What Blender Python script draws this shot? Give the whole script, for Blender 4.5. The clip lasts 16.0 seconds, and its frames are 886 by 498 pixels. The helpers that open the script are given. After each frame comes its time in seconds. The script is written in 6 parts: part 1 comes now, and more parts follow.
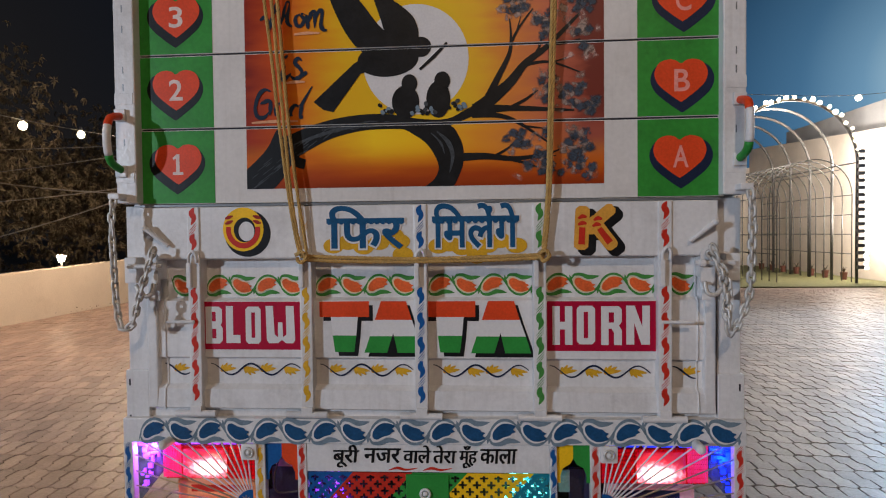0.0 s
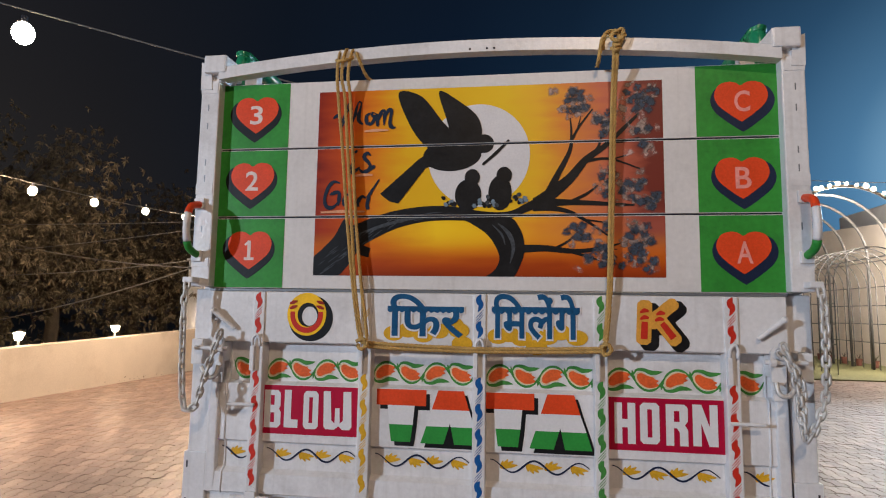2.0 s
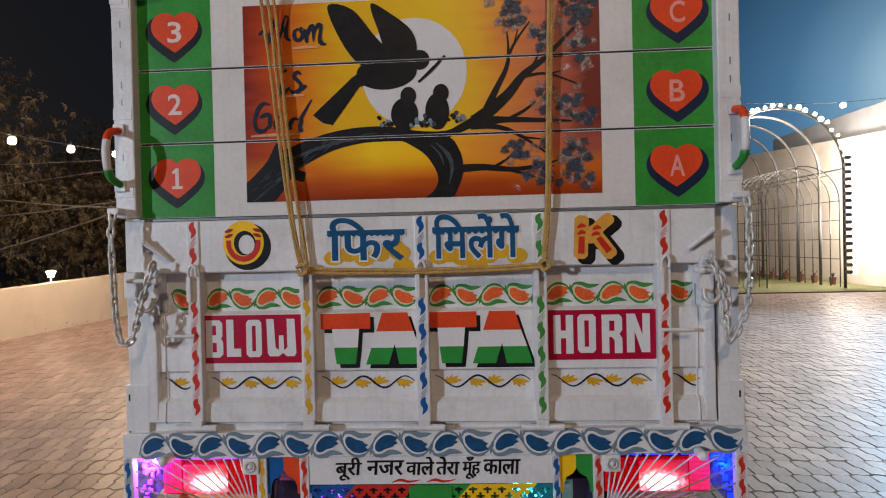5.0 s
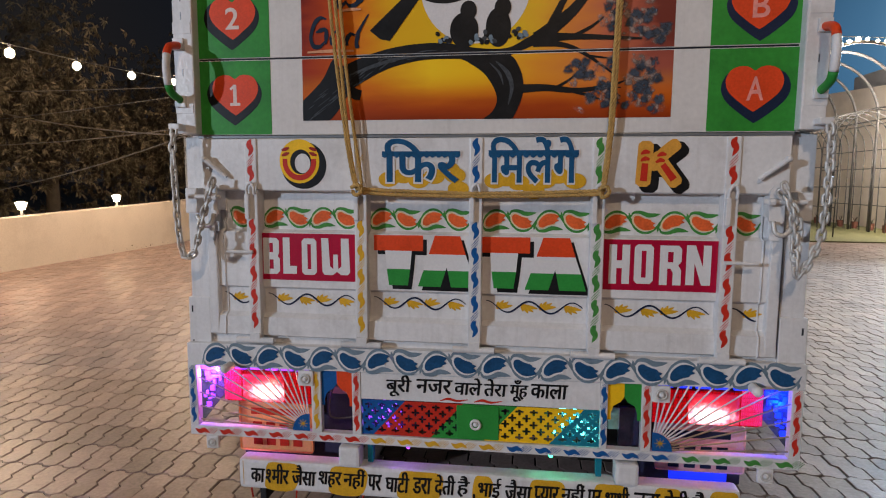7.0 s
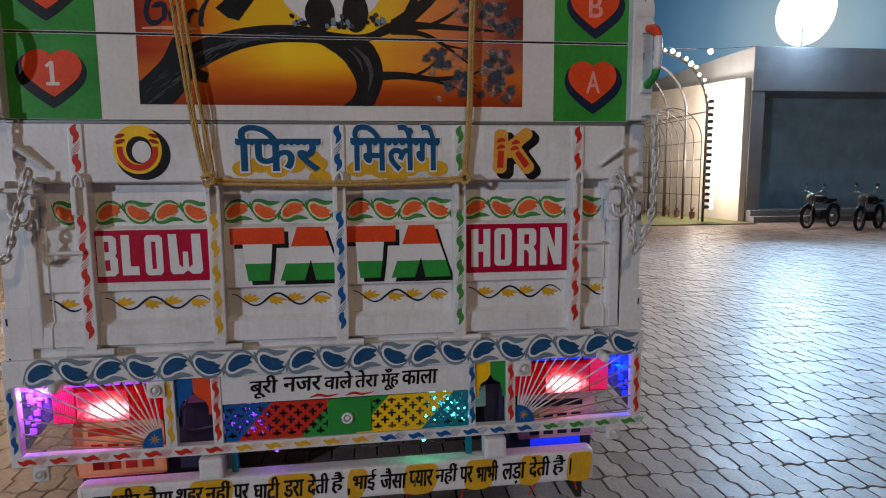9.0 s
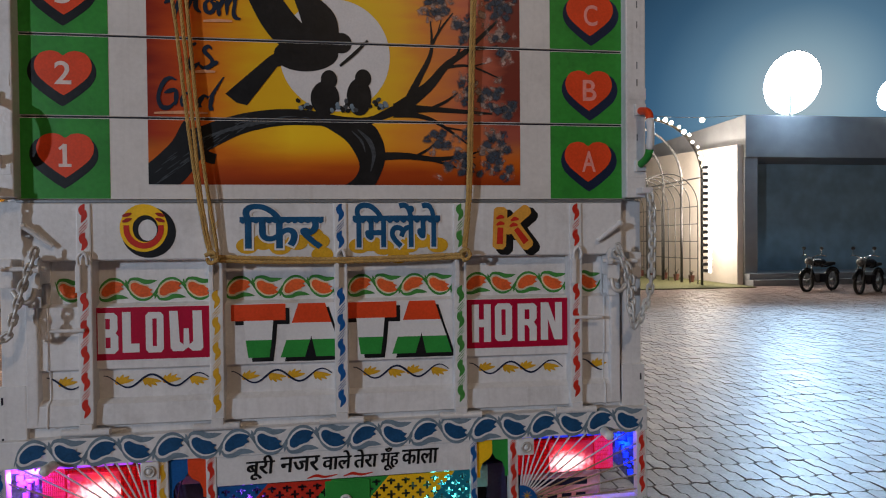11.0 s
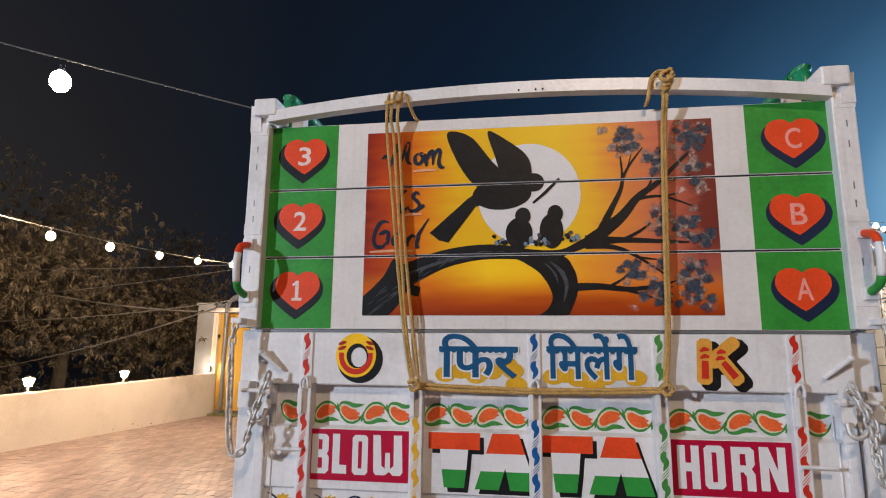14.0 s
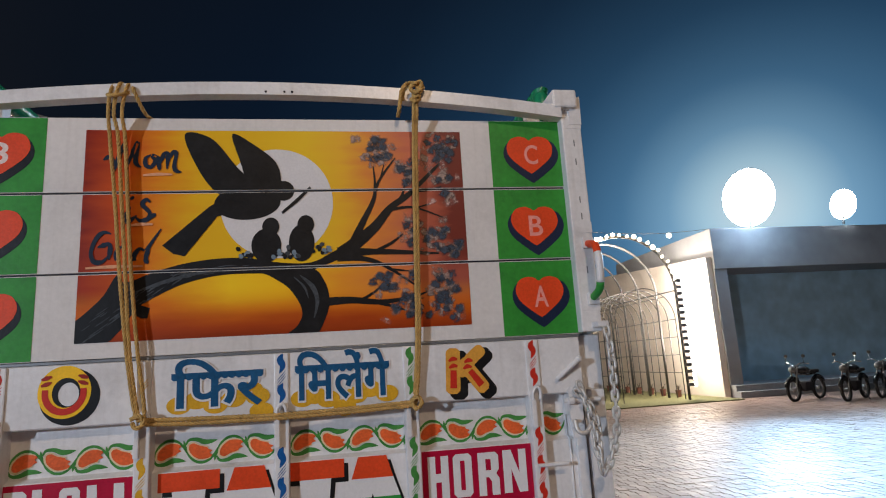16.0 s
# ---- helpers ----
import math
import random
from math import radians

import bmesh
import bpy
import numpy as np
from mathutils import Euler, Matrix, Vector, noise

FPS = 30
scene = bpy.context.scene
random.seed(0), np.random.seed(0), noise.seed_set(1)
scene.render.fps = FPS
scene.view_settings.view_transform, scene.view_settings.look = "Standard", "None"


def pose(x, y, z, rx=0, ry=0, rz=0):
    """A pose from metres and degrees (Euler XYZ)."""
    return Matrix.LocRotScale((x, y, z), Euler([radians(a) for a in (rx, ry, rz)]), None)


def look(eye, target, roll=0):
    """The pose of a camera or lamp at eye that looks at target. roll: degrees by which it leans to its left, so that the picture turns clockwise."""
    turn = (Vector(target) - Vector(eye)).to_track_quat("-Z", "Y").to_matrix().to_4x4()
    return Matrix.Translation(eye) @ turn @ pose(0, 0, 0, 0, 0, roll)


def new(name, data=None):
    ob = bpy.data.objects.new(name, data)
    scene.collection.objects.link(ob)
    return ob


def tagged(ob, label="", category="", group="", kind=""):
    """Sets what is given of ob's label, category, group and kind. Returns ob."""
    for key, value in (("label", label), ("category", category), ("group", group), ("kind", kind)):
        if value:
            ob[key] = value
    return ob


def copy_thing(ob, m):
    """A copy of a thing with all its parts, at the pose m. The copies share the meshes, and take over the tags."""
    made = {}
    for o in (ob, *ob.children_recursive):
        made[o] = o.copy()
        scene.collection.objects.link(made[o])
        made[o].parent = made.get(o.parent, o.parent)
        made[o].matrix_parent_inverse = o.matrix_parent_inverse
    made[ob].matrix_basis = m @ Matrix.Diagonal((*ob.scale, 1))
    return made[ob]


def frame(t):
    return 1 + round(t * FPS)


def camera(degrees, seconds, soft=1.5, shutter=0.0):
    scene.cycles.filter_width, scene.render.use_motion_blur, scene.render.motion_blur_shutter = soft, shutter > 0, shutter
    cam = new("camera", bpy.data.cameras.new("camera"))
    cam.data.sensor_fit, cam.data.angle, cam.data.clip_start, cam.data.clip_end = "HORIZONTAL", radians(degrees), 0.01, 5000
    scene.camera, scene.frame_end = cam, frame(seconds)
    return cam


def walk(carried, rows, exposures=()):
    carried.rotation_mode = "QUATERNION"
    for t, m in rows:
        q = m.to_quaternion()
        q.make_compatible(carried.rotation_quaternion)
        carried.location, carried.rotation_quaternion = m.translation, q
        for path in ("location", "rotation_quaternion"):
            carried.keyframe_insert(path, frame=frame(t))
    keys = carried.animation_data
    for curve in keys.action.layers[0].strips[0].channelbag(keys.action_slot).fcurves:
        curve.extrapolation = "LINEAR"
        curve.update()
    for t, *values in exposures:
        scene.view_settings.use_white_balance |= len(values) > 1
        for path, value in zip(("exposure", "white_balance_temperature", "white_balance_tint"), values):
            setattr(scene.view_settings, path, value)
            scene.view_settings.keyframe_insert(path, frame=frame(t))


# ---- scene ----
cam = camera(73.6, 16.0, soft=1.1)
PATH = [
    (0, (0.232, -2.014, 1.642), (0.078, -0.021, 1.591), -0.6),
    (0.5, (0.217, -2.019, 1.674), (0.08, -0.03, 1.821), -0.7),
    (1, (0.216, -2.019, 1.676), (0.074, -0.031, 1.846), -1.2),
    (1.5, (0.2, -2.03, 1.68), (0.034, -0.045, 1.863), -0.2),
    (2, (0.167, -2.049, 1.681), (-0.121, -0.081, 1.892), 0.9),
    (2.5, (0.143, -2.07, 1.666), (-0.249, -0.118, 1.854), 0.9),
    (3, (0.138, -2.076, 1.659), (-0.241, -0.121, 1.843), 1.1),
    (3.5, (0.172, -2.063, 1.663), (-0.019, -0.082, 1.865), -0.2),
    (3.7, (0.159, -2.06, 1.658), (0.079, -0.074, 1.876), -1.2),
    (5.8, (0.222, -2.012, 1.629), (0.054, -0.026, 1.473), -0.8),
    (6, (0.203, -2.016, 1.604), (0.036, -0.03, 1.436), -0.4),
    (6.5, (0.192, -2.0, 1.598), (0.037, -0.02, 1.362), -0.3),
    (7, (0.179, -2.006, 1.596), (-0.107, -0.04, 1.371), 0.3),
    (7.5, (0.146, -2.025, 1.595), (-0.219, -0.069, 1.392), 0.3),
    (8, (0.1, -2.034, 1.591), (-0.212, -0.071, 1.363), 0.7),
    (8.5, (0.081, -2.008, 1.574), (0.051, -0.023, 1.334), -1.4),
    (9, (0.093, -1.997, 1.572), (0.341, -0.027, 1.331), -0.4),
    (9.2, (0.094, -2.007, 1.578), (0.333, -0.035, 1.347), -0.8),
    (11.3, (0.089, -2.011, 1.637), (0.342, -0.029, 1.722), -0.7),
    (11.5, (0.09, -2.018, 1.651), (0.331, -0.039, 1.811), -1.9),
    (12, (0.079, -2.027, 1.644), (0.25, -0.043, 1.827), -0.8),
    (12.5, (0.05, -2.032, 1.648), (0.063, -0.041, 1.833), 0.0),
    (13, (0.029, -2.047, 1.658), (-0.054, -0.067, 1.928), 0.9),
    (13.5, (0.023, -2.063, 1.669), (-0.126, -0.102, 2.033), 0.7),
    (14, (0.002, -2.056, 1.666), (-0.299, -0.111, 2.021), 0.6),
    (14.5, (-0.016, -2.058, 1.675), (-0.407, -0.129, 2.035), 1.3),
    (15, (-0.01, -2.061, 1.677), (-0.368, -0.14, 2.102), 1.3),
    (15.5, (0.05, -2.017, 1.676), (-0.009, -0.062, 2.096), -0.3),
    (16, (0.209, -1.951, 1.684), (0.532, -0.013, 2.062), -3.4),
]
# the film camera's own exposure, which falls as the floodlights come into view
EXPOSURES = [(0.0, -0.68), (1.5, -0.42), (2.0, -0.26), (2.5, -0.14), (3.0, -0.10), (3.7, -0.3), (6.0, -0.56), (6.5, -0.56), (7.0, -0.56), (8.0, -0.40), (8.5, -0.56), (9.0, -1.04), (11.5, -1.12), (12.4, -0.82), (13.0, -0.52), (14.0, 0.0), (14.5, 0.08), (15.2, 0.14), (15.5, 0.08), (16.0, -0.50)]
walk(cam, [(t, look(eye, target, roll)) for t, eye, target, roll in PATH], EXPOSURES)

# ---------------------------------------------------------------- world and large lights
world = bpy.data.worlds.new("night_sky")
scene.world = world
world.use_nodes = True
wn, wl = world.node_tree.nodes, world.node_tree.links
wn.clear()
w_co = wn.new("ShaderNodeTexCoord")
w_sep = wn.new("ShaderNodeSeparateXYZ")
w_ramp = wn.new("ShaderNodeValToRGB")
w_map = wn.new("ShaderNodeMapRange")
w_up = wn.new("ShaderNodeMapRange")
w_mix = wn.new("ShaderNodeMix")
w_mix.data_type = "RGBA"
w_bg = wn.new("ShaderNodeBackground")
w_out = wn.new("ShaderNodeOutputWorld")
wl.new(w_co.outputs["Generated"], w_sep.inputs[0])
# night haze, with the floodlights' glow put into the sky colour round them
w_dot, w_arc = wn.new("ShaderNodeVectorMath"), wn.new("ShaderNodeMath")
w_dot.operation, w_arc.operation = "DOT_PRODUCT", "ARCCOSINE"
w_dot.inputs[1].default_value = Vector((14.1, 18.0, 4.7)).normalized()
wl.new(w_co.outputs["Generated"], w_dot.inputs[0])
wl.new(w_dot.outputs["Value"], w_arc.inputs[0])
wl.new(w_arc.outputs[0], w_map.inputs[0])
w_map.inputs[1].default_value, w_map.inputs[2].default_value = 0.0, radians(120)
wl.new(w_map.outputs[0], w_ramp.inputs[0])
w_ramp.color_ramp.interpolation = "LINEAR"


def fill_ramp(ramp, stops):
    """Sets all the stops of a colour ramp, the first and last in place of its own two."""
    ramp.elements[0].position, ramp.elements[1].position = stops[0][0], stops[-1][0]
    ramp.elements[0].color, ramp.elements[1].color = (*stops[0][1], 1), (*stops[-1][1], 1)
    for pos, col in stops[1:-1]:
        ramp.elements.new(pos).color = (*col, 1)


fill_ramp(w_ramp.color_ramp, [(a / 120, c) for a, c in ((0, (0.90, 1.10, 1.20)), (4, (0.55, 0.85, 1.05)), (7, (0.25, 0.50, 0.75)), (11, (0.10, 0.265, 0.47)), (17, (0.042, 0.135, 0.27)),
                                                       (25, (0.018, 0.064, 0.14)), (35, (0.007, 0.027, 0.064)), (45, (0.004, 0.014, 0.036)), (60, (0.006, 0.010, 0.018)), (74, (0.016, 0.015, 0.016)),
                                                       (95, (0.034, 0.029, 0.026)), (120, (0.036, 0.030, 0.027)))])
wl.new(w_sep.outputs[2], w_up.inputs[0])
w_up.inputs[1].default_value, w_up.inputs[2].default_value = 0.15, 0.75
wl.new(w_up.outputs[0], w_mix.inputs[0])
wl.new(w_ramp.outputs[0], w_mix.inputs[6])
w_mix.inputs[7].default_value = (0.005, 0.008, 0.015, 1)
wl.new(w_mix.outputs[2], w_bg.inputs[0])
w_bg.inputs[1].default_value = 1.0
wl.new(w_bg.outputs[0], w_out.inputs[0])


def lamp(name, kind, m, energy, colour, size=0.1, spot=None):
    d = bpy.data.lights.new(name, kind)
    d.energy, d.color = energy, colour
    if kind == "AREA":
        d.shape, d.size = "DISK", size
    else:
        d.shadow_soft_size = size
    if spot:
        d.spot_size, d.spot_blend = radians(spot), 0.6
    ob = new(name, d)
    ob.matrix_world = m
    return ob


WARM, COOL = (1.0, 0.72, 0.48), (0.50, 0.78, 1.10)
# yard lamps behind the viewer: a white one to the left, warm bulbs overhead and to the right
lamp("yard_lamp_white", "POINT", pose(-12.5, -11.5, 4.0), 7400, (0.76, 0.905, 1.12), 0.17)
lamp("yard_lamp_warm", "POINT", pose(0.9, -5.2, 5.5), 570, (1.0, 0.74, 0.52), 0.15)
# the two floodlights on the shed roof
lamp("floodlight_beam", "SPOT", look((14.2, 16.0, 6.5), (1.5, -1.0, 0.0)), 9000, COOL, 0.35, 60)
lamp("floodlight_beam", "SPOT", look((17.9, 16.0, 6.3), (4.5, -1.0, 0.0)), 3300, COOL, 0.3, 60)
lamp("floodlight_spill", "POINT", pose(14.2, 15.3, 6.3), 260, COOL, 0.3)
# small lights inside the tail lamp bays
lamp("blue_bay_light", "POINT", pose(1.035, 0.07, 0.85), 3.0, (0.0, 0.02, 1.0), 0.012)
lamp("purple_bay_light", "POINT", pose(-1.030, 0.06, 0.86), 6.0, (0.30, 0.08, 1.0), 0.012)
lamp("red_bay_light", "POINT", pose(0.80, 0.06, 0.81), 0.55, (1.0, 0.26, 0.20), 0.02)
lamp("red_bay_light", "POINT", pose(-0.80, 0.06, 0.81), 0.70, (1.0, 0.26, 0.16), 0.02)
# decoration lights behind the pierced screen and under the lamp frame
lamp("purple_screen_light", "POINT", pose(-0.335, 0.030, 0.755), 0.22, (0.20, 0.10, 1.0), 0.006)
lamp("cyan_screen_light", "POINT", pose(0.355, 0.030, 0.745), 0.20, (0.05, 0.85, 0.9), 0.006)
lamp("purple_frame_light", "POINT", pose(-0.24, 0.005, 0.626), 0.12, (0.45, 0.12, 1.0), 0.006)
lamp("green_frame_light", "POINT", pose(0.27, 0.005, 0.626), 0.12, (0.06, 1.0, 0.45), 0.006)
# the bright strip on the archway's leg
lamp("archway_strip_light", "POINT", pose(11.6, 17.3, 1.9), 380, (1.0, 0.87, 0.74), 0.25)
lamp("archway_strip_light", "POINT", pose(11.6, 17.3, 3.9), 720, (1.0, 0.87, 0.74), 0.25)
lamp("archway_bulb_light", "POINT", pose(9.31, 17.2, 5.2), 900, (1.0, 0.86, 0.72), 0.4)
# warm bulbs: string over the left yard, boundary wall and gate
lamp("string_bulb_light", "POINT", pose(-3.2, 1.31, 3.52), 560, (1.0, 0.68, 0.40), 0.06)
lamp("string_bulb_light", "POINT", pose(-7.0, 4.6, 3.25), 950, WARM, 0.3)
lamp("string_bulb_light", "POINT", pose(-7.0, 9.9, 3.5), 720, WARM, 0.35)
lamp("wall_lamp_light", "POINT", pose(-8.94, 7.53, 1.24), 28, WARM, 0.06)
lamp("wall_lamp_light", "POINT", pose(-8.94, 10.05, 1.32), 28, WARM, 0.06)
lamp("gate_lamp_light", "POINT", pose(-9.12, 13.76, 1.23), 25, WARM, 0.05)


# ---------------------------------------------------------------- materials
def lin(h):
    """Linear colour from a hex triple."""
    c = [int(h[i:i + 2], 16) / 255 for i in (0, 2, 4)]
    return tuple(v / 12.92 if v <= 0.04045 else ((v + 0.055) / 1.055) ** 2.4 for v in c)


def mat(name, colour, rough=0.5, metal=0.0, vary=0.12, scale=9.0, bump=0.08, fine=140.0, dirt=None, dirt_amount=0.0, islands=0.0,
        emit=None, strength=0.0, coat=0.0, rand=None, gloss=None, streak=0.0):
    """A node material: base colour broken up at two scales, with fine relief, optional dirt stains and variation from piece to piece."""
    m = bpy.data.materials.new(name)
    m.use_nodes = True
    n, l = m.node_tree.nodes, m.node_tree.links
    b = n["Principled BSDF"]
    b.inputs["Metallic"].default_value = metal
    b.inputs["Coat Weight"].default_value = coat
    b.inputs["Specular IOR Level"].default_value = (0.22 if name.endswith("paint") else 0.5) if gloss is None else gloss
    geo = n.new("ShaderNodeNewGeometry")
    big, small = n.new("ShaderNodeTexNoise"), n.new("ShaderNodeTexNoise")
    big.inputs["Scale"].default_value, small.inputs["Scale"].default_value = scale, fine
    big.inputs["Detail"].default_value, small.inputs["Detail"].default_value = 5, 3
    for t in (big, small):
        l.new(geo.outputs["Position"], t.inputs["Vector"])
    hsv = n.new("ShaderNodeHueSaturation")
    hsv.inputs["Color"].default_value = (*colour, 1)
    add = n.new("ShaderNodeMath")
    add.operation = "ADD"
    l.new(big.outputs["Fac"], add.inputs[0])
    l.new(small.outputs["Fac"], add.inputs[1])
    rng = n.new("ShaderNodeMapRange")
    rng.inputs[1].default_value, rng.inputs[2].default_value = 0.7, 1.3
    rng.inputs[3].default_value, rng.inputs[4].default_value = 1 - vary, 1 + vary
    l.new(add.outputs[0], rng.inputs[0])
    value = rng.outputs[0]
    if islands:
        r = n.new("ShaderNodeMapRange")
        r.inputs[3].default_value, r.inputs[4].default_value = 1 - islands, 1 + islands
        if rand == "object":
            l.new(n.new("ShaderNodeObjectInfo").outputs["Random"], r.inputs[0])
        else:
            l.new(geo.outputs["Random Per Island"], r.inputs[0])
        mul = n.new("ShaderNodeMath")
        mul.operation = "MULTIPLY"
        l.new(value, mul.inputs[0])
        l.new(r.outputs[0], mul.inputs[1])
        value = mul.outputs[0]
    l.new(value, hsv.inputs["Value"])
    out = hsv.outputs[0]
    if dirt:
        st = n.new("ShaderNodeTexNoise")
        st.inputs["Scale"].default_value, st.inputs["Detail"].default_value = scale * 0.6, 9
        st.inputs["Roughness"].default_value = 0.68
        l.new(geo.outputs["Position"], st.inputs["Vector"])
        r = n.new("ShaderNodeMapRange")
        r.inputs[1].default_value, r.inputs[2].default_value, r.inputs[4].default_value = 0.5, 0.78, dirt_amount
        l.new(st.outputs["Fac"], r.inputs[0])
        mix = n.new("ShaderNodeMix")
        mix.data_type = "RGBA"
        l.new(r.outputs[0], mix.inputs[0])
        l.new(out, mix.inputs[6])
        mix.inputs[7].default_value = (*dirt, 1)
        out = mix.outputs[2]
    if streak:
        turn, run = n.new("ShaderNodeMapping"), n.new("ShaderNodeTexNoise")
        turn.inputs["Scale"].default_value = (46.0, 46.0, 2.6)
        run.inputs["Scale"].default_value, run.inputs["Detail"].default_value = 1.0, 5
        l.new(geo.outputs["Position"], turn.inputs[0])
        l.new(turn.outputs[0], run.inputs["Vector"])
        r = n.new("ShaderNodeMapRange")
        r.inputs[1].default_value, r.inputs[2].default_value, r.inputs[4].default_value = 0.52, 0.80, streak
        l.new(run.outputs["Fac"], r.inputs[0])
        mix = n.new("ShaderNodeMix")
        mix.data_type = "RGBA"
        l.new(r.outputs[0], mix.inputs[0])
        l.new(out, mix.inputs[6])
        mix.inputs[7].default_value = (0.30, 0.25, 0.20, 1)
        out = mix.outputs[2]
    l.new(out, b.inputs["Base Color"])
    rr = n.new("ShaderNodeMapRange")
    rr.inputs[3].default_value, rr.inputs[4].default_value = max(0.03, rough - 0.1), min(1, rough + 0.1)
    l.new(big.outputs["Fac"], rr.inputs[0])
    l.new(rr.outputs[0], b.inputs["Roughness"])
    if bump:
        bp = n.new("ShaderNodeBump")
        bp.inputs["Strength"].default_value, bp.inputs["Distance"].default_value = bump, 0.004
        l.new(add.outputs[0], bp.inputs["Height"])
        l.new(bp.outputs[0], b.inputs["Normal"])
    if emit:
        b.inputs["Emission Color"].default_value = (*emit, 1)
        b.inputs["Emission Strength"].default_value = strength
    return m


GRIME = (0.16, 0.12, 0.085)
WHITE = mat("white_enamel", (0.73, 0.71, 0.70), 0.31, vary=0.07, dirt=GRIME, dirt_amount=0.42, scale=6, bump=0.25, fine=70, streak=0.2)
BOARD_WHITE = mat("white_board_paint", (0.69, 0.652, 0.62), 0.42, vary=0.06, dirt=(0.3, 0.26, 0.22), dirt_amount=0.3, scale=5, bump=0.2, fine=60, streak=0.18)
GREEN = mat("green_board_paint", (0.035, 0.26, 0.035), 0.42, vary=0.15, dirt=(0.015, 0.08, 0.02), dirt_amount=0.65, scale=9, bump=0.14, fine=60)
HEART = mat("orange_red_paint", (0.72, 0.065, 0.015), 0.42, vary=0.12, scale=12)
BLACK = mat("black_paint", (0.007, 0.007, 0.008), 0.45, vary=0.3, scale=14, bump=0.15, fine=70, dirt=(0.03, 0.03, 0.032), dirt_amount=0.5)
NAVY = mat("navy_paint", (0.012, 0.02, 0.05), 0.42, vary=0.2)
CHALK = mat("pink_white_paint", (0.75, 0.6, 0.55), 0.5, vary=0.12, scale=30)
SUN_WHITE = mat("pale_disc_paint", (0.70, 0.67, 0.66), 0.45, vary=0.06)
CHALK_FAINT = mat("faint_pink_paint", (0.80, 0.30, 0.25), 0.5, vary=0.12, scale=30)
CRIMSON = mat("crimson_paint", (0.42, 0.004, 0.035), 0.4, vary=0.12, scale=12)
LETTER = mat("white_letter_paint", (0.72, 0.70, 0.69), 0.4, vary=0.05)
BLUE = mat("blue_paint", (0.008, 0.09, 0.29), 0.4, vary=0.18, scale=20)
WORD_BLUE = mat("teal_blue_letter_paint", (0.010, 0.082, 0.19), 0.4, vary=0.2, scale=20)
K_OCHRE = mat("dull_ochre_letter_paint", (0.70, 0.33, 0.05), 0.42, vary=0.14, scale=18)
LEAF_BLUE = mat("deep_blue_paint", (0.012, 0.07, 0.17), 0.42, vary=0.25, scale=30)
GREY_BLUE = mat("grey_blue_paint", (0.17, 0.23, 0.28), 0.45, vary=0.18, scale=30)
BARK_GREY = mat("dark_grey_stroke_paint", (0.055, 0.062, 0.070), 0.5, vary=0.4, scale=40)
YELLOW = mat("ochre_yellow_paint", (0.66, 0.36, 0.022), 0.42, vary=0.15, scale=16)
BRIGHT_YELLOW = mat("yellow_paint", (0.90, 0.52, 0.012), 0.42, vary=0.1, scale=16)
ORANGE = mat("orange_paint", (0.72, 0.12, 0.03), 0.42, vary=0.2, scale=24)
RED = mat("red_paint", (0.55, 0.03, 0.015), 0.42, vary=0.15, scale=20)
DARK_RED = mat("dark_red_paint", (0.32, 0.02, 0.01), 0.42, vary=0.15)
FLAG_GREEN = mat("flag_green_paint", (0.03, 0.27, 0.045), 0.42, vary=0.12)
LEAF_GREEN = mat("leaf_green_paint", (0.06, 0.24, 0.05), 0.42, vary=0.2, scale=30)
TEAL = mat("teal_paint", (0.01, 0.18, 0.25), 0.42, vary=0.15)
SHADED_ROD = mat("shaded_rod_paint", (0.30, 0.24, 0.15), 0.5, vary=0.2)
CREAM = mat("cream_outline_paint", (0.72, 0.58, 0.36), 0.45, vary=0.1)
STROKE_PALE = mat("peach_stroke_paint", (0.72, 0.34, 0.18), 0.45, vary=0.2)
STEEL = mat("galvanised_chain", (0.60, 0.57, 0.53), 0.45, metal=0.35, vary=0.15, dirt=(0.3, 0.27, 0.24), dirt_amount=0.5, scale=30)
TERRACOTTA = mat("dark_terracotta", (0.13, 0.045, 0.03), 0.8, vary=0.2)
CHROME = mat("chrome", (0.75, 0.75, 0.76), 0.12, metal=1.0, vary=0.05)
ROPE = mat("yellow_jute_rope", (0.52, 0.32, 0.10), 0.85, vary=0.28, scale=40, bump=0.4, fine=400)
RUBBER = mat("black_rubber", (0.014, 0.014, 0.015), 0.7, vary=0.3, dirt=(0.07, 0.06, 0.05), dirt_amount=0.5)
CHASSIS = mat("dark_chassis_paint", (0.022, 0.022, 0.03), 0.5, vary=0.3, dirt=(0.06, 0.05, 0.04), dirt_amount=0.5)
DARK_PANEL = mat("dark_blue_panel", (0.040, 0.038, 0.080), 0.35, vary=0.25)
TEAL_LIT_PATCH = mat("teal_lit_patch", (0.30, 0.52, 0.50), 0.4, vary=0.2)
WOOD_BED = mat("worn_bed_planks", (0.22, 0.15, 0.09), 0.7, vary=0.3, scale=5)
PIPE_GREEN = mat("green_pipe_enamel", (0.012, 0.20, 0.09), 0.28, vary=0.12)
SCRIPT_BLUE = mat("dark_blue_script_paint", (0.010, 0.020, 0.040), 0.42, vary=0.2)
PLATE_ORANGE = mat("orange_plate", (0.93, 0.42, 0.17), 0.4, vary=0.1)
PLATE_PINK = mat("pale_plate", (0.72, 0.42, 0.45), 0.4, vary=0.1)
RED_LENS = mat("glowing_red_lens", (0.20, 0.003, 0.004), 0.35, vary=0.1, gloss=0.15, emit=(1.0, 0.0, 0.006), strength=0.55)
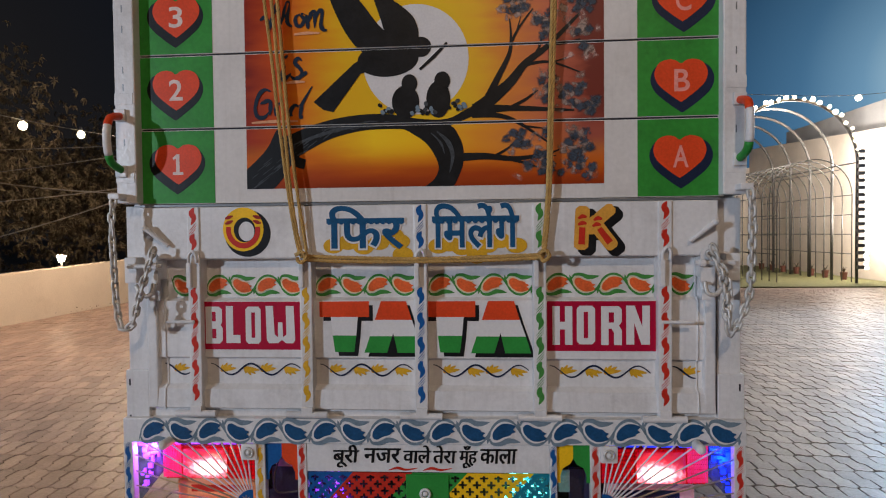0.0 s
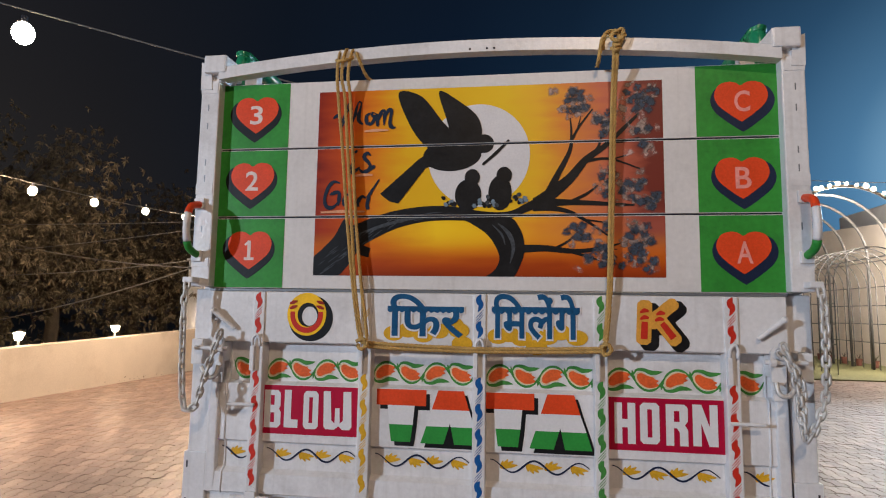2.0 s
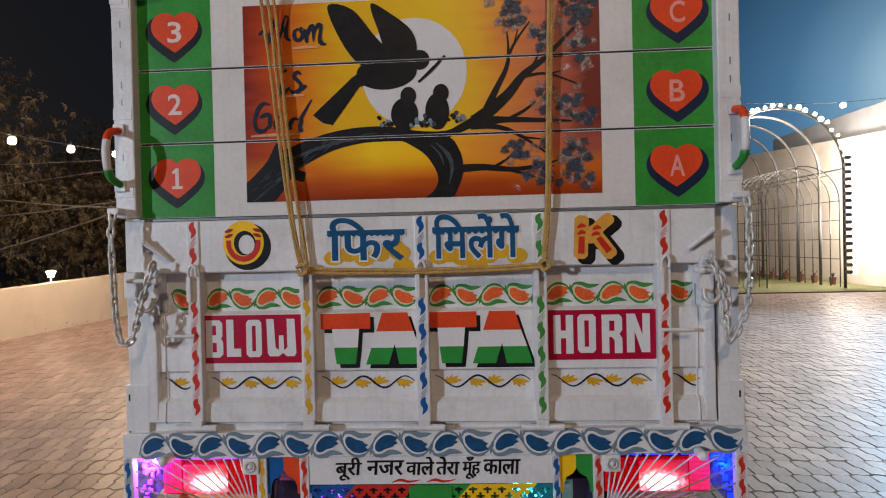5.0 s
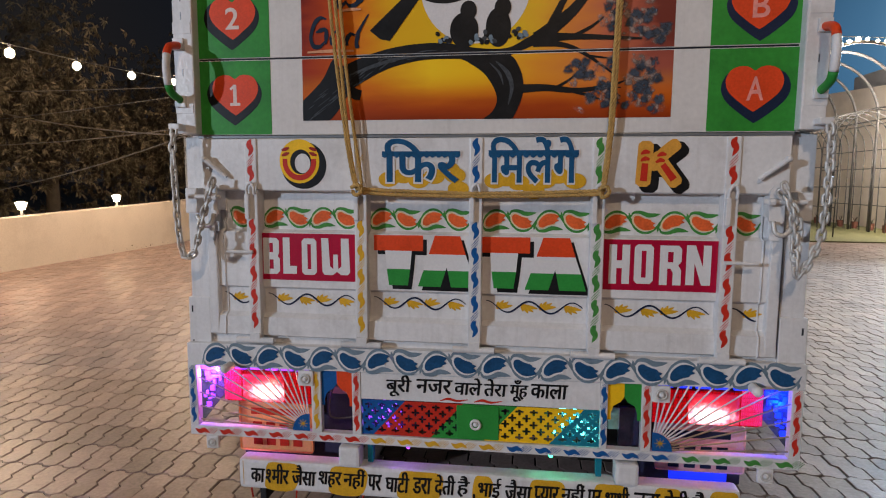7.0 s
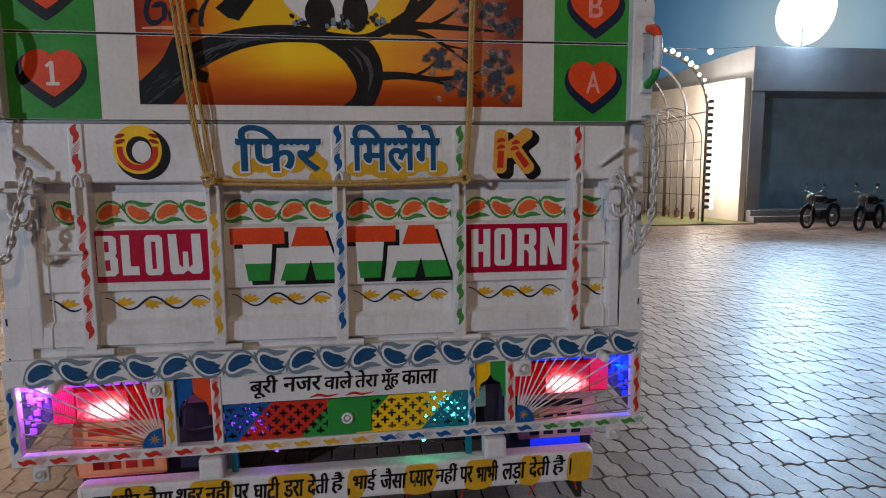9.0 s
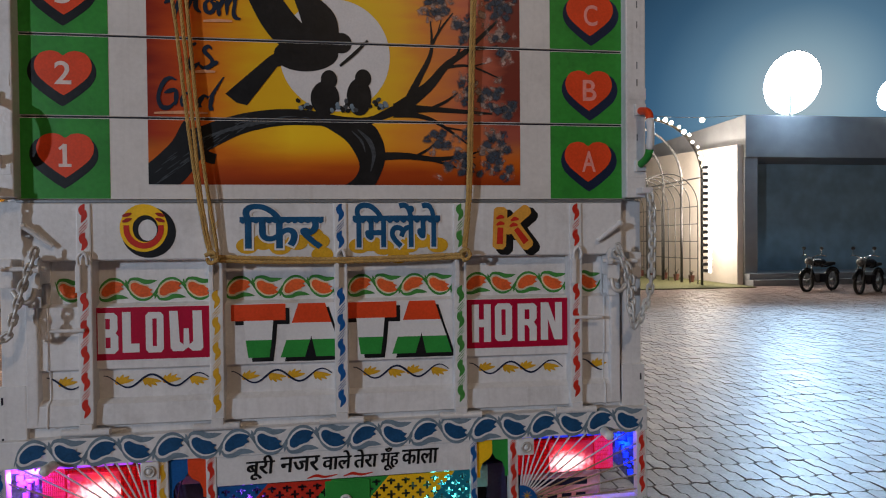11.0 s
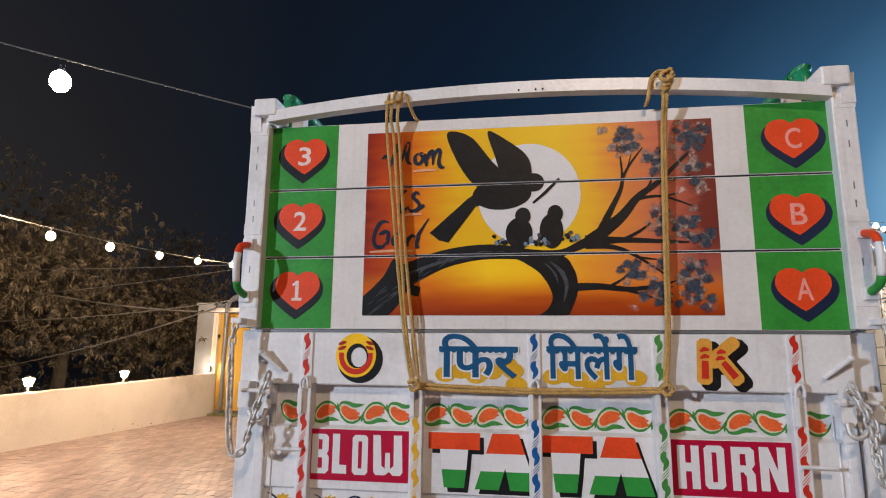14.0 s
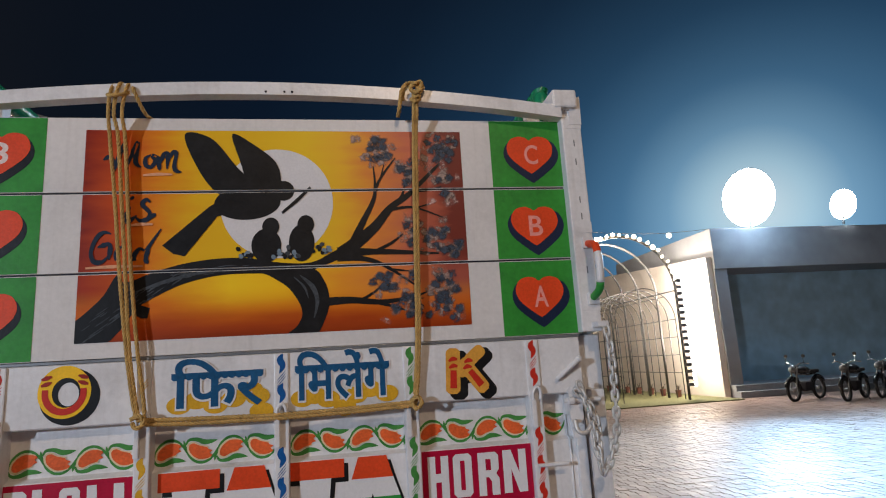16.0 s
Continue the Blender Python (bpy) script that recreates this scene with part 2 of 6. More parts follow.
PINK_LENS = mat("glowing_pink_lens", (0.5, 0.03, 0.10), 0.3, vary=0.1, gloss=0.2, emit=(1.0, 0.03, 0.13), strength=0.95)
LED_PURPLE = mat("purple_led", (0.4, 0.1, 0.8), 0.3, vary=0.02, emit=(0.36, 0.07, 1.0), strength=1.5)
LED_BLUE = mat("blue_led", (0.05, 0.1, 0.8), 0.3, vary=0.02, emit=(0.0, 0.03, 1.0), strength=1.5)
LED_STRIP = mat("blue_light_strip", (0.02, 0.03, 0.6), 0.3, vary=0.02, emit=(0.01, 0.03, 1.0), strength=1.6)
LED_CYAN = mat("cyan_led", (0.1, 0.7, 0.7), 0.3, vary=0.02, emit=(0.1, 0.95, 0.85), strength=10.0)
LED_GREEN = mat("green_led", (0.1, 0.8, 0.4), 0.3, vary=0.02, emit=(0.05, 1.0, 0.4), strength=10.0)
EMBOSSED = mat("embossed_reflector_sheet", (0.16, 0.16, 0.18), 0.22, metal=0.6, vary=0.3, scale=60, bump=0.9, fine=90)
BULB = mat("lit_bulb", (1, 0.9, 0.7), 0.3, vary=0.02, emit=(1.0, 0.80, 0.50), strength=30.0)
BULB_COOL = mat("lit_floodlight_face", (1, 1, 1), 0.3, vary=0.02, emit=(0.85, 0.95, 1.0), strength=40.0)
STRIP = mat("lit_strip", (1, 0.95, 0.85), 0.3, vary=0.02, emit=(1.0, 0.93, 0.80), strength=14.0)
WALL = mat("cream_wall_plaster", (0.66, 0.585, 0.49), 0.85, vary=0.08, scale=1.4, bump=0.3, fine=40, dirt=(0.34, 0.26, 0.19), dirt_amount=0.45)
WALL_STAIN = mat("damp_plaster_patches", (0.20, 0.15, 0.11), 0.9, vary=0.4, scale=20)
PALE_WALL = mat("white_wall_plaster", (0.80, 0.72, 0.64), 0.85, vary=0.08, scale=1.2, bump=0.25, fine=40, dirt=(0.4, 0.34, 0.28), dirt_amount=0.4)
GREY_WALL = mat("grey_plaster", (0.32, 0.33, 0.35), 0.8, vary=0.15, scale=2, bump=0.3, fine=40)
# shed plaster, its colour raised and blued for the floodlights' haze
HAZED_WALL = mat("hazed_shed_plaster", (0.40, 0.58, 0.68), 0.8, vary=0.25, scale=2)
GATE_YELLOW = mat("ochre_gate_paint", (0.55, 0.33, 0.05), 0.5, vary=0.12, scale=3)
GREY_PIPE = mat("grey_steel_pipe", (0.2, 0.21, 0.22), 0.4, metal=0.4, vary=0.15)
TRELLIS = mat("trellis_pipe_paint", (0.11, 0.108, 0.11), 0.5, metal=0.2, vary=0.15)
CARPET = mat("green_turf_carpet", (0.15, 0.15, 0.065), 0.95, vary=0.4, scale=14, bump=0.5, fine=260)
CABLE = mat("grey_cable", (0.09, 0.08, 0.07), 0.6, vary=0.2)
BARK = mat("dark_bark", (0.055, 0.042, 0.03), 0.9, vary=0.4, scale=8, bump=0.6)
LEAVES = mat("mango_leaves", (0.088, 0.072, 0.048), 0.9, vary=0.3, scale=2, islands=0.32, gloss=0.1)
JOINT = mat("sandy_joint_ground", (0.050, 0.036, 0.029), 0.95, vary=0.35, scale=6, bump=0.4)
PAVER = mat("concrete_paver", (0.328, 0.236, 0.205), 0.43, vary=0.26, scale=5.0, bump=0.4, fine=48, dirt=(0.17, 0.108, 0.076), dirt_amount=0.55, islands=0.24, gloss=0.38)
PAVER_SINGLE = mat("concrete_paver_single", (0.328, 0.236, 0.205), 0.43, vary=0.26, scale=5.0, bump=0.4, fine=48, dirt=(0.17, 0.108, 0.076),
                   dirt_amount=0.55, islands=0.24, rand="object", gloss=0.38)
BIKE_BLACK = mat("black_motorbike_enamel", (0.02, 0.022, 0.026), 0.25, vary=0.2)


def sunset():
    """The brushed sunset behind the branch: yellow middle, orange to dark red at the ends, a second glow low down."""
    m = bpy.data.materials.new("sunset_brushwork")
    m.use_nodes = True
    n, l = m.node_tree.nodes, m.node_tree.links
    b = n["Principled BSDF"]
    b.inputs["Roughness"].default_value = 0.42
    b.inputs["Specular IOR Level"].default_value = 0.22
    geo, sep = n.new("ShaderNodeNewGeometry"), n.new("ShaderNodeSeparateXYZ")
    brush, stretch = n.new("ShaderNodeTexNoise"), n.new("ShaderNodeMapping")
    stretch.inputs["Scale"].default_value = (3.0, 1.0, 14.0)
    brush.inputs["Scale"].default_value, brush.inputs["Detail"].default_value = 1.6, 6
    l.new(geo.outputs["Position"], stretch.inputs[0])
    l.new(stretch.outputs[0], brush.inputs["Vector"])
    l.new(geo.outputs["Position"], sep.inputs[0])

    def span(src, a, c, smooth=False, wob=0.0):
        r = n.new("ShaderNodeMapRange")
        if smooth:
            r.interpolation_type = "SMOOTHSTEP"
        r.inputs[1].default_value, r.inputs[2].default_value = a, c
        if wob:
            w = n.new("ShaderNodeMath")
            w.operation = "MULTIPLY_ADD"
            l.new(brush.outputs["Fac"], w.inputs[0])
            w.inputs[1].default_value = wob
            l.new(src, w.inputs[2])
            src = w.outputs[0]
        l.new(src, r.inputs[0])
        return r.outputs[0]

    def ramp(fac, stops):
        r = n.new("ShaderNodeValToRGB")
        fill_ramp(r.color_ramp, [(pos, lin(h)) for pos, h in stops])
        l.new(fac, r.inputs[0])
        return r.outputs[0]

    def mixed(fac, a, c):
        x = n.new("ShaderNodeMix")
        x.data_type = "RGBA"
        l.new(fac, x.inputs[0])
        l.new(a, x.inputs[6])
        l.new(c, x.inputs[7])
        return x.outputs[2]

    across = span(sep.outputs[0], -0.655, 0.64, wob=0.16)
    up = span(sep.outputs[2], 1.803, 2.487, wob=0.07)
    high = ramp(across, ((0.0, "300c08"), (0.05, "4c140c"), (0.10, "8c260e"), (0.18, "c04a12"), (0.27, "dc8014"), (0.36, "e4ae18"), (0.64, "eabe20"),
                         (0.72, "eab028"), (0.80, "de8636"), (0.90, "c4684a"), (0.965, "aa543e"), (1.0, "742e24")))
    low = ramp(up, ((0.0, "702208"), (0.10, "a8400c"), (0.20, "d86e10"), (0.29, "f2a81a"), (0.40, "ffc820")))
    edge = ramp(across, ((0.0, "4c140a"), (0.12, "a4320e"), (0.24, "d06010"), (0.45, "fccc20"), (0.58, "fac01c"), (0.72, "ea962a"),
                         (0.86, "d87a40"), (1.0, "a25040")))
    lower = mixed(span(sep.outputs[2], 1.86, 1.97, True), low, edge)
    col = mixed(span(sep.outputs[2], 1.98, 2.06, True), lower, high)
    l.new(col, b.inputs["Base Color"])
    bp = n.new("ShaderNodeBump")
    bp.inputs["Strength"].default_value, bp.inputs["Distance"].default_value = 0.15, 0.003
    l.new(brush.outputs["Fac"], bp.inputs["Height"])
    l.new(bp.outputs[0], b.inputs["Normal"])
    return m


def dry_brush(name, colour, cover, scale=70.0):
    """Thin paint dragged on with a dry brush: patchy cover that lets the ground show through."""
    m = mat(name, colour, 0.5, vary=0.5, scale=60, gloss=0.2)
    n, l = m.node_tree.nodes, m.node_tree.links
    geo, tex, rng = n.new("ShaderNodeNewGeometry"), n.new("ShaderNodeTexNoise"), n.new("ShaderNodeMapRange")
    tex.inputs["Scale"].default_value, tex.inputs["Detail"].default_value = scale, 4
    l.new(geo.outputs["Position"], tex.inputs["Vector"])
    l.new(tex.outputs["Fac"], rng.inputs[0])
    rng.inputs[1].default_value, rng.inputs[2].default_value = 0.62 - 0.3 * cover, 0.80 - 0.3 * cover
    rng.inputs[3].default_value, rng.inputs[4].default_value = 0.12, 0.95
    rim, mul, edge = n.new("ShaderNodeAttribute"), n.new("ShaderNodeMath"), n.new("ShaderNodeMapRange")
    rim.attribute_name = "cover"
    edge.inputs[2].default_value = 0.45
    l.new(rim.outputs["Fac"], edge.inputs[0])
    mul.operation = "MULTIPLY"
    l.new(rng.outputs[0], mul.inputs[0])
    l.new(edge.outputs[0], mul.inputs[1])
    l.new(mul.outputs[0], n["Principled BSDF"].inputs["Alpha"])
    return m


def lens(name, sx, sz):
    """A lit moulded lamp lens; the hot spot of its unbuilt bulb is painted into the emission."""
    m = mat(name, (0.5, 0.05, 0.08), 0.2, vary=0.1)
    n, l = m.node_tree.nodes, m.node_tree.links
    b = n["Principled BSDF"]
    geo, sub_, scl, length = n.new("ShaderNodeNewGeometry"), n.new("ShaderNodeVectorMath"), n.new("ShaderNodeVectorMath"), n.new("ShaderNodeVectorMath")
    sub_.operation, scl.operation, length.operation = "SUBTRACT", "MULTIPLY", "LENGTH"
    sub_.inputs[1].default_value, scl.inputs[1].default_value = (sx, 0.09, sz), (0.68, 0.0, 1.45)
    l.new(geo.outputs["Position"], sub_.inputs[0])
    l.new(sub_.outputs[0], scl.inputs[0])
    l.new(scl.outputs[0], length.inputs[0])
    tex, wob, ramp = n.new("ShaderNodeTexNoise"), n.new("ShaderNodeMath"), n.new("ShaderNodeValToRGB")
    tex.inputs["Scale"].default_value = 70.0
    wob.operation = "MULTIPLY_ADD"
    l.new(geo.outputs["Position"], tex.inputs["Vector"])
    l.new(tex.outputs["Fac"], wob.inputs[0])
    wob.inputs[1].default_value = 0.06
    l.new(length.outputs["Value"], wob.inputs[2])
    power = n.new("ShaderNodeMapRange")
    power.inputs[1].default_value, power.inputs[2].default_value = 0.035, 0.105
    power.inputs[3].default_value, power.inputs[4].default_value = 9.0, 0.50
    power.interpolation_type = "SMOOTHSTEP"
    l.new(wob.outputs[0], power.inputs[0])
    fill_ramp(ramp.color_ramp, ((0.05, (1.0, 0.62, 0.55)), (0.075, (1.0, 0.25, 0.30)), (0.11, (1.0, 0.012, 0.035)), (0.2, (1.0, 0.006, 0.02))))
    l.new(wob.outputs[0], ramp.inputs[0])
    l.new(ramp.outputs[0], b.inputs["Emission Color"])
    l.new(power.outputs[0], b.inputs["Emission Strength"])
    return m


DAB = dry_brush("slate_blue_dabs", (0.045, 0.058, 0.080), 1.05)
DAB_SOFT = dry_brush("soft_grey_smear", (0.34, 0.24, 0.20), 0.75, 45.0)
DAB_PINK = dry_brush("pale_pink_smear", (0.66, 0.42, 0.36), 0.55, 45.0)
SUNSET = sunset()


# ---------------------------------------------------------------- building helpers
def part(name, bm, material, parent=None, label=""):
    """Links a bmesh as one mesh object, under a thing or a part where one is given."""
    me = bpy.data.meshes.new(name)
    bm.to_mesh(me)
    bm.free()
    me.materials.append(material) if not isinstance(material, (list, tuple)) else [me.materials.append(x) for x in material]
    ob = new(name, me)
    if parent:
        ob.parent = parent
    return tagged(ob, label)


def thing(name, label, category, at=(0, 0, 0), group="", kind=""):
    ob = tagged(new(name), label, category, group, kind)
    ob.location = at
    ob.empty_display_size = 0.1
    bpy.context.view_layer.update()
    return ob


def box(bm, x0, x1, y0, y1, z0, z1, bevel=0.0):
    vs = bmesh.ops.create_cube(bm, size=1.0)["verts"]
    for v in vs:
        v.co = ((x0 + x1) / 2 + v.co.x * (x1 - x0), (y0 + y1) / 2 + v.co.y * (y1 - y0), (z0 + z1) / 2 + v.co.z * (z1 - z0))
    if bevel:
        es = list({e for v in vs for e in v.link_edges})
        bmesh.ops.bevel(bm, geom=es, offset=bevel, segments=2, affect="EDGES", profile=0.6)
    return bm


def boxed(*a, **k):
    return box(bmesh.new(), *a, **k)


def rod(bm, a, b, r, r2=None, segs=10):
    a, b = Vector(a), Vector(b)
    q = (b - a).to_track_quat("Z", "Y").to_matrix().to_4x4()
    bmesh.ops.create_cone(bm, cap_ends=True, segments=segs, radius1=r, radius2=r if r2 is None else r2, depth=(b - a).length,
                          matrix=Matrix.Translation((a + b) / 2) @ q)
    return bm


def ball(bm, c, r, u=12, v=8, squash=1.0):
    bmesh.ops.create_uvsphere(bm, u_segments=u, v_segments=v, radius=r, matrix=Matrix.Translation(c) @ Matrix.Diagonal((1, 1, squash, 1)))
    return bm


def spline(pts, steps=8, closed=False):
    """Catmull-Rom through the points, in two or three dimensions."""
    p = [np.array(q, float) for q in pts]
    n, out = len(p), []
    for i in range(n if closed else n - 1):
        a, b, c, d = ((p[(i + k) % n] for k in (-1, 0, 1, 2)) if closed else (p[max(0, i - 1)], p[i], p[i + 1], p[min(n - 1, i + 2)]))
        for s in range(steps):
            t = s / steps
            out.append(0.5 * (2 * b + (c - a) * t + (2 * a - 5 * b + 4 * c - d) * t ** 2 + (3 * b - a - 3 * c + d) * t ** 3))
    if not closed:
        out.append(p[-1])
    return out


def tube(bm, pts, r, segs=8, closed=False, taper=None):
    """A tube along the points; r may fall off to taper * r at the end."""
    p = [Vector(q) for q in pts]
    n = len(p)
    rings, side = [], None
    for i in range(n):
        d = (p[(i + 1) % n] - p[i - 1]) if closed else (p[min(n - 1, i + 1)] - p[max(0, i - 1)])
        d.normalize()
        if side is None:
            side = d.orthogonal().normalized()
        side = (side - d * side.dot(d)).normalized()
        up = d.cross(side)
        rad = r * (1 if taper is None else 1 + (taper - 1) * i / (n - 1))
        rings.append([bm.verts.new(p[i] + (side * math.cos(a) + up * math.sin(a)) * rad) for a in (2 * math.pi * k / segs for k in range(segs))])
    for i in range(n if closed else n - 1):
        a, b = rings[i], rings[(i + 1) % n]
        for k in range(segs):
            bm.faces.new((a[k], a[(k + 1) % segs], b[(k + 1) % segs], b[k]))
    if not closed:
        bm.faces.new(rings[0][::-1])
        bm.faces.new(rings[-1])
    for f in bm.faces:
        f.smooth = True
    return bm


def rope_mesh(pts, r, twist=0.045):
    """A three-strand laid rope along the points."""
    fine = spline(pts, 10)
    run = [fine[0]]
    for q in fine[1:]:
        k = max(1, int(np.linalg.norm(q - run[-1]) / 0.0045))
        base = run[-1]
        run += [base + (q - base) * (j + 1) / k for j in range(k)]
    bm = bmesh.new()
    for s in range(3):
        line, dist = [], 0.0
        for i, q in enumerate(run):
            d = Vector(run[min(len(run) - 1, i + 1)] - run[max(0, i - 1)]).normalized()
            a = Vector((0, 1, 0)) if abs(d.y) < 0.9 else Vector((1, 0, 0))
            u = d.cross(a).normalized()
            w = d.cross(u)
            ang = 2 * math.pi * (dist / twist + s / 3)
            line.append(Vector(q) + (u * math.cos(ang) + w * math.sin(ang)) * r * 0.55)
            if i < len(run) - 1:
                dist += float(np.linalg.norm(run[i + 1] - q))
        tube(bm, line, r * 0.58, 5)
    return bm


def flat(loops, y, clip=None, bm=None):
    """Paint on an upright face: filled outlines of (x, z), the first one of each outer, at the depth y, facing -y; clip: (z0, z1)."""
    from mathutils.geometry import tessellate_polygon
    bm = bm or bmesh.new()
    co = [Vector((x, z, 0)) for lp in loops for x, z in lp]
    vs = [bm.verts.new((c.x, y, c.y)) for c in co]
    for tri in tessellate_polygon([[Vector((x, z, 0)) for x, z in lp] for lp in loops]):
        a, b, c = (co[i] for i in tri)
        if abs((b - a).cross(c - a).z) < 1e-10:
            continue
        order = tri if (b - a).cross(c - a).z > 0 else tri[::-1]
        try:
            bm.faces.new([vs[i] for i in order])
        except ValueError:
            pass
    if clip:
        for z, up in ((clip[0], -1), (clip[1], 1)):
            g = list(bm.verts) + list(bm.edges) + list(bm.faces)
            bmesh.ops.bisect_plane(bm, geom=g, plane_co=(0, y, z), plane_no=(0, 0, up), clear_outer=True)
    return bm


def ribbon(pts, widths, steps=8):
    """The outline of a brush stroke along the points, as wide as the widths say."""
    mid = spline(pts, steps)
    wid = np.interp(np.linspace(0, 1, len(mid)), np.linspace(0, 1, len(widths)), widths)
    left, right = [], []
    for i, q in enumerate(mid):
        d = mid[min(len(mid) - 1, i + 1)] - mid[max(0, i - 1)]
        d = d / (np.linalg.norm(d) or 1)
        o = np.array((-d[1], d[0])) * wid[i] / 2
        left.append(tuple(q + o))
        right.append(tuple(q - o))
    return left + right[::-1]


def ellipse(cx, cz, rx, rz, n=36, turn=0.0):
    c, s = math.cos(turn), math.sin(turn)
    return [(cx + rx * math.cos(a) * c - rz * math.sin(a) * s, cz + rx * math.cos(a) * s + rz * math.sin(a) * c)
            for a in (2 * math.pi * k / n for k in range(n))]


def rect(x0, x1, z0, z1):
    return [(x0, z0), (x1, z0), (x1, z1), (x0, z1)]


def curved(pts, steps=6):
    return [tuple(q) for q in spline(pts, steps, closed=True)]


def glyphs(pieces, bold=0.0, shear=0.0):
    """Triangles of lettering in the built-in font, as vertices and faces. A piece that begins with ~ is a half letter, cut before its stem."""
    verts, faces, x = [], [], 0.0
    for text in pieces:
        half = text.startswith("~")
        c = bpy.data.curves.new("lettering", "FONT")
        c.body, c.offset, c.shear, c.resolution_u = text.lstrip("~"), bold, shear, 4
        ob = bpy.data.objects.new("lettering", c)
        me = bpy.data.meshes.new_from_object(ob)
        me.calc_loop_triangles()
        co = [(v.co.x, v.co.y) for v in me.vertices]
        wide = max(p[0] for p in co)
        cut = wide * 0.66 if half else 1e9
        k = len(verts)
        verts += [(x + min(p[0], cut), p[1]) for p in co]
        faces += [tuple(k + i for i in t.vertices) for t in me.loop_triangles]
        x += (cut if half else wide) + (0.0 if half else 0.01)
        bpy.data.objects.remove(ob)
        bpy.data.meshes.remove(me)
        bpy.data.curves.remove(c)
    return verts, faces


def lettering(pieces, x0, x1, z0, z1, y, bold=0.0, shear=0.0, bm=None, fat=0.0, step=0.00012):
    """Lettering fitted into a rectangle of an upright face; fat: a broad brush, as strokes laid beside each other."""
    if fat:
        bm = bm or bmesh.new()
        for k, (dx, dz) in enumerate(((fat, fat * 0.15), (-fat, -fat * 0.15))):
            lettering(pieces, x0 + fat + dx, x1 - fat + dx, z0 + fat + dz, z1 - fat + dz, y - 0.0005 * k, bold, shear, bm)
        return bm
    v, f = glyphs([pieces] if isinstance(pieces, str) else pieces, bold, shear)
    ax, bx = min(p[0] for p in v), max(p[0] for p in v)
    az, bz = min(p[1] for p in v), max(p[1] for p in v)
    bm = bm or bmesh.new()
    island = list(range(len(v)))
    for _ in range(3):
        for t in f:
            for i in t:
                a = i
                while island[a] != a:
                    a = island[a]
                b = t[0]
                while island[b] != b:
                    b = island[b]
                island[max(a, b)] = min(a, b)

    def root(i):
        while island[i] != i:
            i = island[i]
        return i
    order = {r: k for k, r in enumerate(sorted({root(i) for i in range(len(v))}))}
    layer = [order[root(i)] for i in range(len(v))]
    vs = [bm.verts.new((x0 + (p[0] - ax) / (bx - ax) * (x1 - x0), y - step * layer[i], z0 + (p[1] - az) / (bz - az) * (z1 - z0))) for i, p in enumerate(v)]
    for t in f:
        a, b, c = (vs[i].co for i in t)
        n = (b - a).cross(c - a).y
        if abs(n) > 1e-12:
            bm.faces.new([vs[i] for i in (t if n < 0 else t[::-1])])
    return bm


def painted_letters(bm, material, parent, label, passes=2):
    """Parts a brushed word, laid in one or two passes, into its letters."""
    comps, seen = [], set()
    bm.faces.index_update()
    for f in bm.faces:
        if f.index in seen:
            continue
        seen.add(f.index)
        todo, comp = [f], []
        while todo:
            g = todo.pop()
            comp.append([tuple(v.co) for v in g.verts])
            for v in g.verts:
                for h in v.link_faces:
                    if h.index not in seen:
                        seen.add(h.index)
                        todo.append(h)
        comps.append(comp)
    bm.free()
    half = len(comps) // 2 if passes == 2 and len(comps) % 2 == 0 else len(comps)
    for k in range(half):
        one = bmesh.new()
        for c in comps[k::half]:
            for tri in c:
                one.faces.new([one.verts.new(q) for q in tri])
        bmesh.ops.remove_doubles(one, verts=one.verts, dist=0.000001)
        part("painted_letter", one, material, parent, label)


def scroll_unit(x0, w, cz, amp, up):
    """One half wave of a running leaf scroll: the stem over the bud, the leaf that curls under it, the bud's outline and the bud."""
    def at(pts):
        return [(x0 + u * w, cz + up * v * amp) for u, v in pts]
    stem = ribbon(at([(-0.06, -0.85), (0.03, -0.15), (0.14, 0.50), (0.38, 0.97), (0.66, 0.97), (0.90, 0.48), (1.03, -0.15)]), [amp * q for q in (0.03, 0.20, 0.20, 0.24, 0.24, 0.22, 0.05)], 6)
    leaf = ribbon(at([(0.01, -0.55), (0.10, -0.95), (0.34, -0.98), (0.60, -0.72), (0.82, -0.74), (1.02, -0.84)]), [amp * q for q in (0.10, 0.24, 0.34, 0.46, 0.36, 0.02)], 6)
    bud = [(0.12, -0.50), (0.12, -0.05), (0.24, 0.40), (0.44, 0.72), (0.68, 0.72), (0.86, 0.50), (0.78, 0.26), (0.86, 0.06), (0.74, -0.08), (0.68, -0.26), (0.46, -0.42), (0.26, -0.66)]
    rim = [(0.06, -0.58), (0.06, 0.0), (0.20, 0.50), (0.42, 0.83), (0.68, 0.81), (0.82, 0.58), (0.62, 0.10), (0.74, -0.30), (0.54, -0.46), (0.44, -0.56), (0.24, -0.82)]
    sprig = ribbon(at([(0.92, 0.30), (0.96, 0.62), (0.93, 0.95)]), [amp * q for q in (0.05, 0.26, 0.02)], 4)
    return stem, leaf, sprig, curved(at(rim), 4), curved(at(bud), 4)


def flame(cx, cz, w, h, s=1):
    """An S-shaped brush mark, thick in the middle."""
    return ribbon([(cx + s * w * 0.14, cz + h / 2), (cx - s * w * 0.10, cz + h * 0.20), (cx + s * w * 0.12, cz - h * 0.12), (cx - s * w * 0.16, cz - h / 2)],
                  [w * 0.05, w * 0.50, w * 0.60, w * 0.42, w * 0.04], 6)


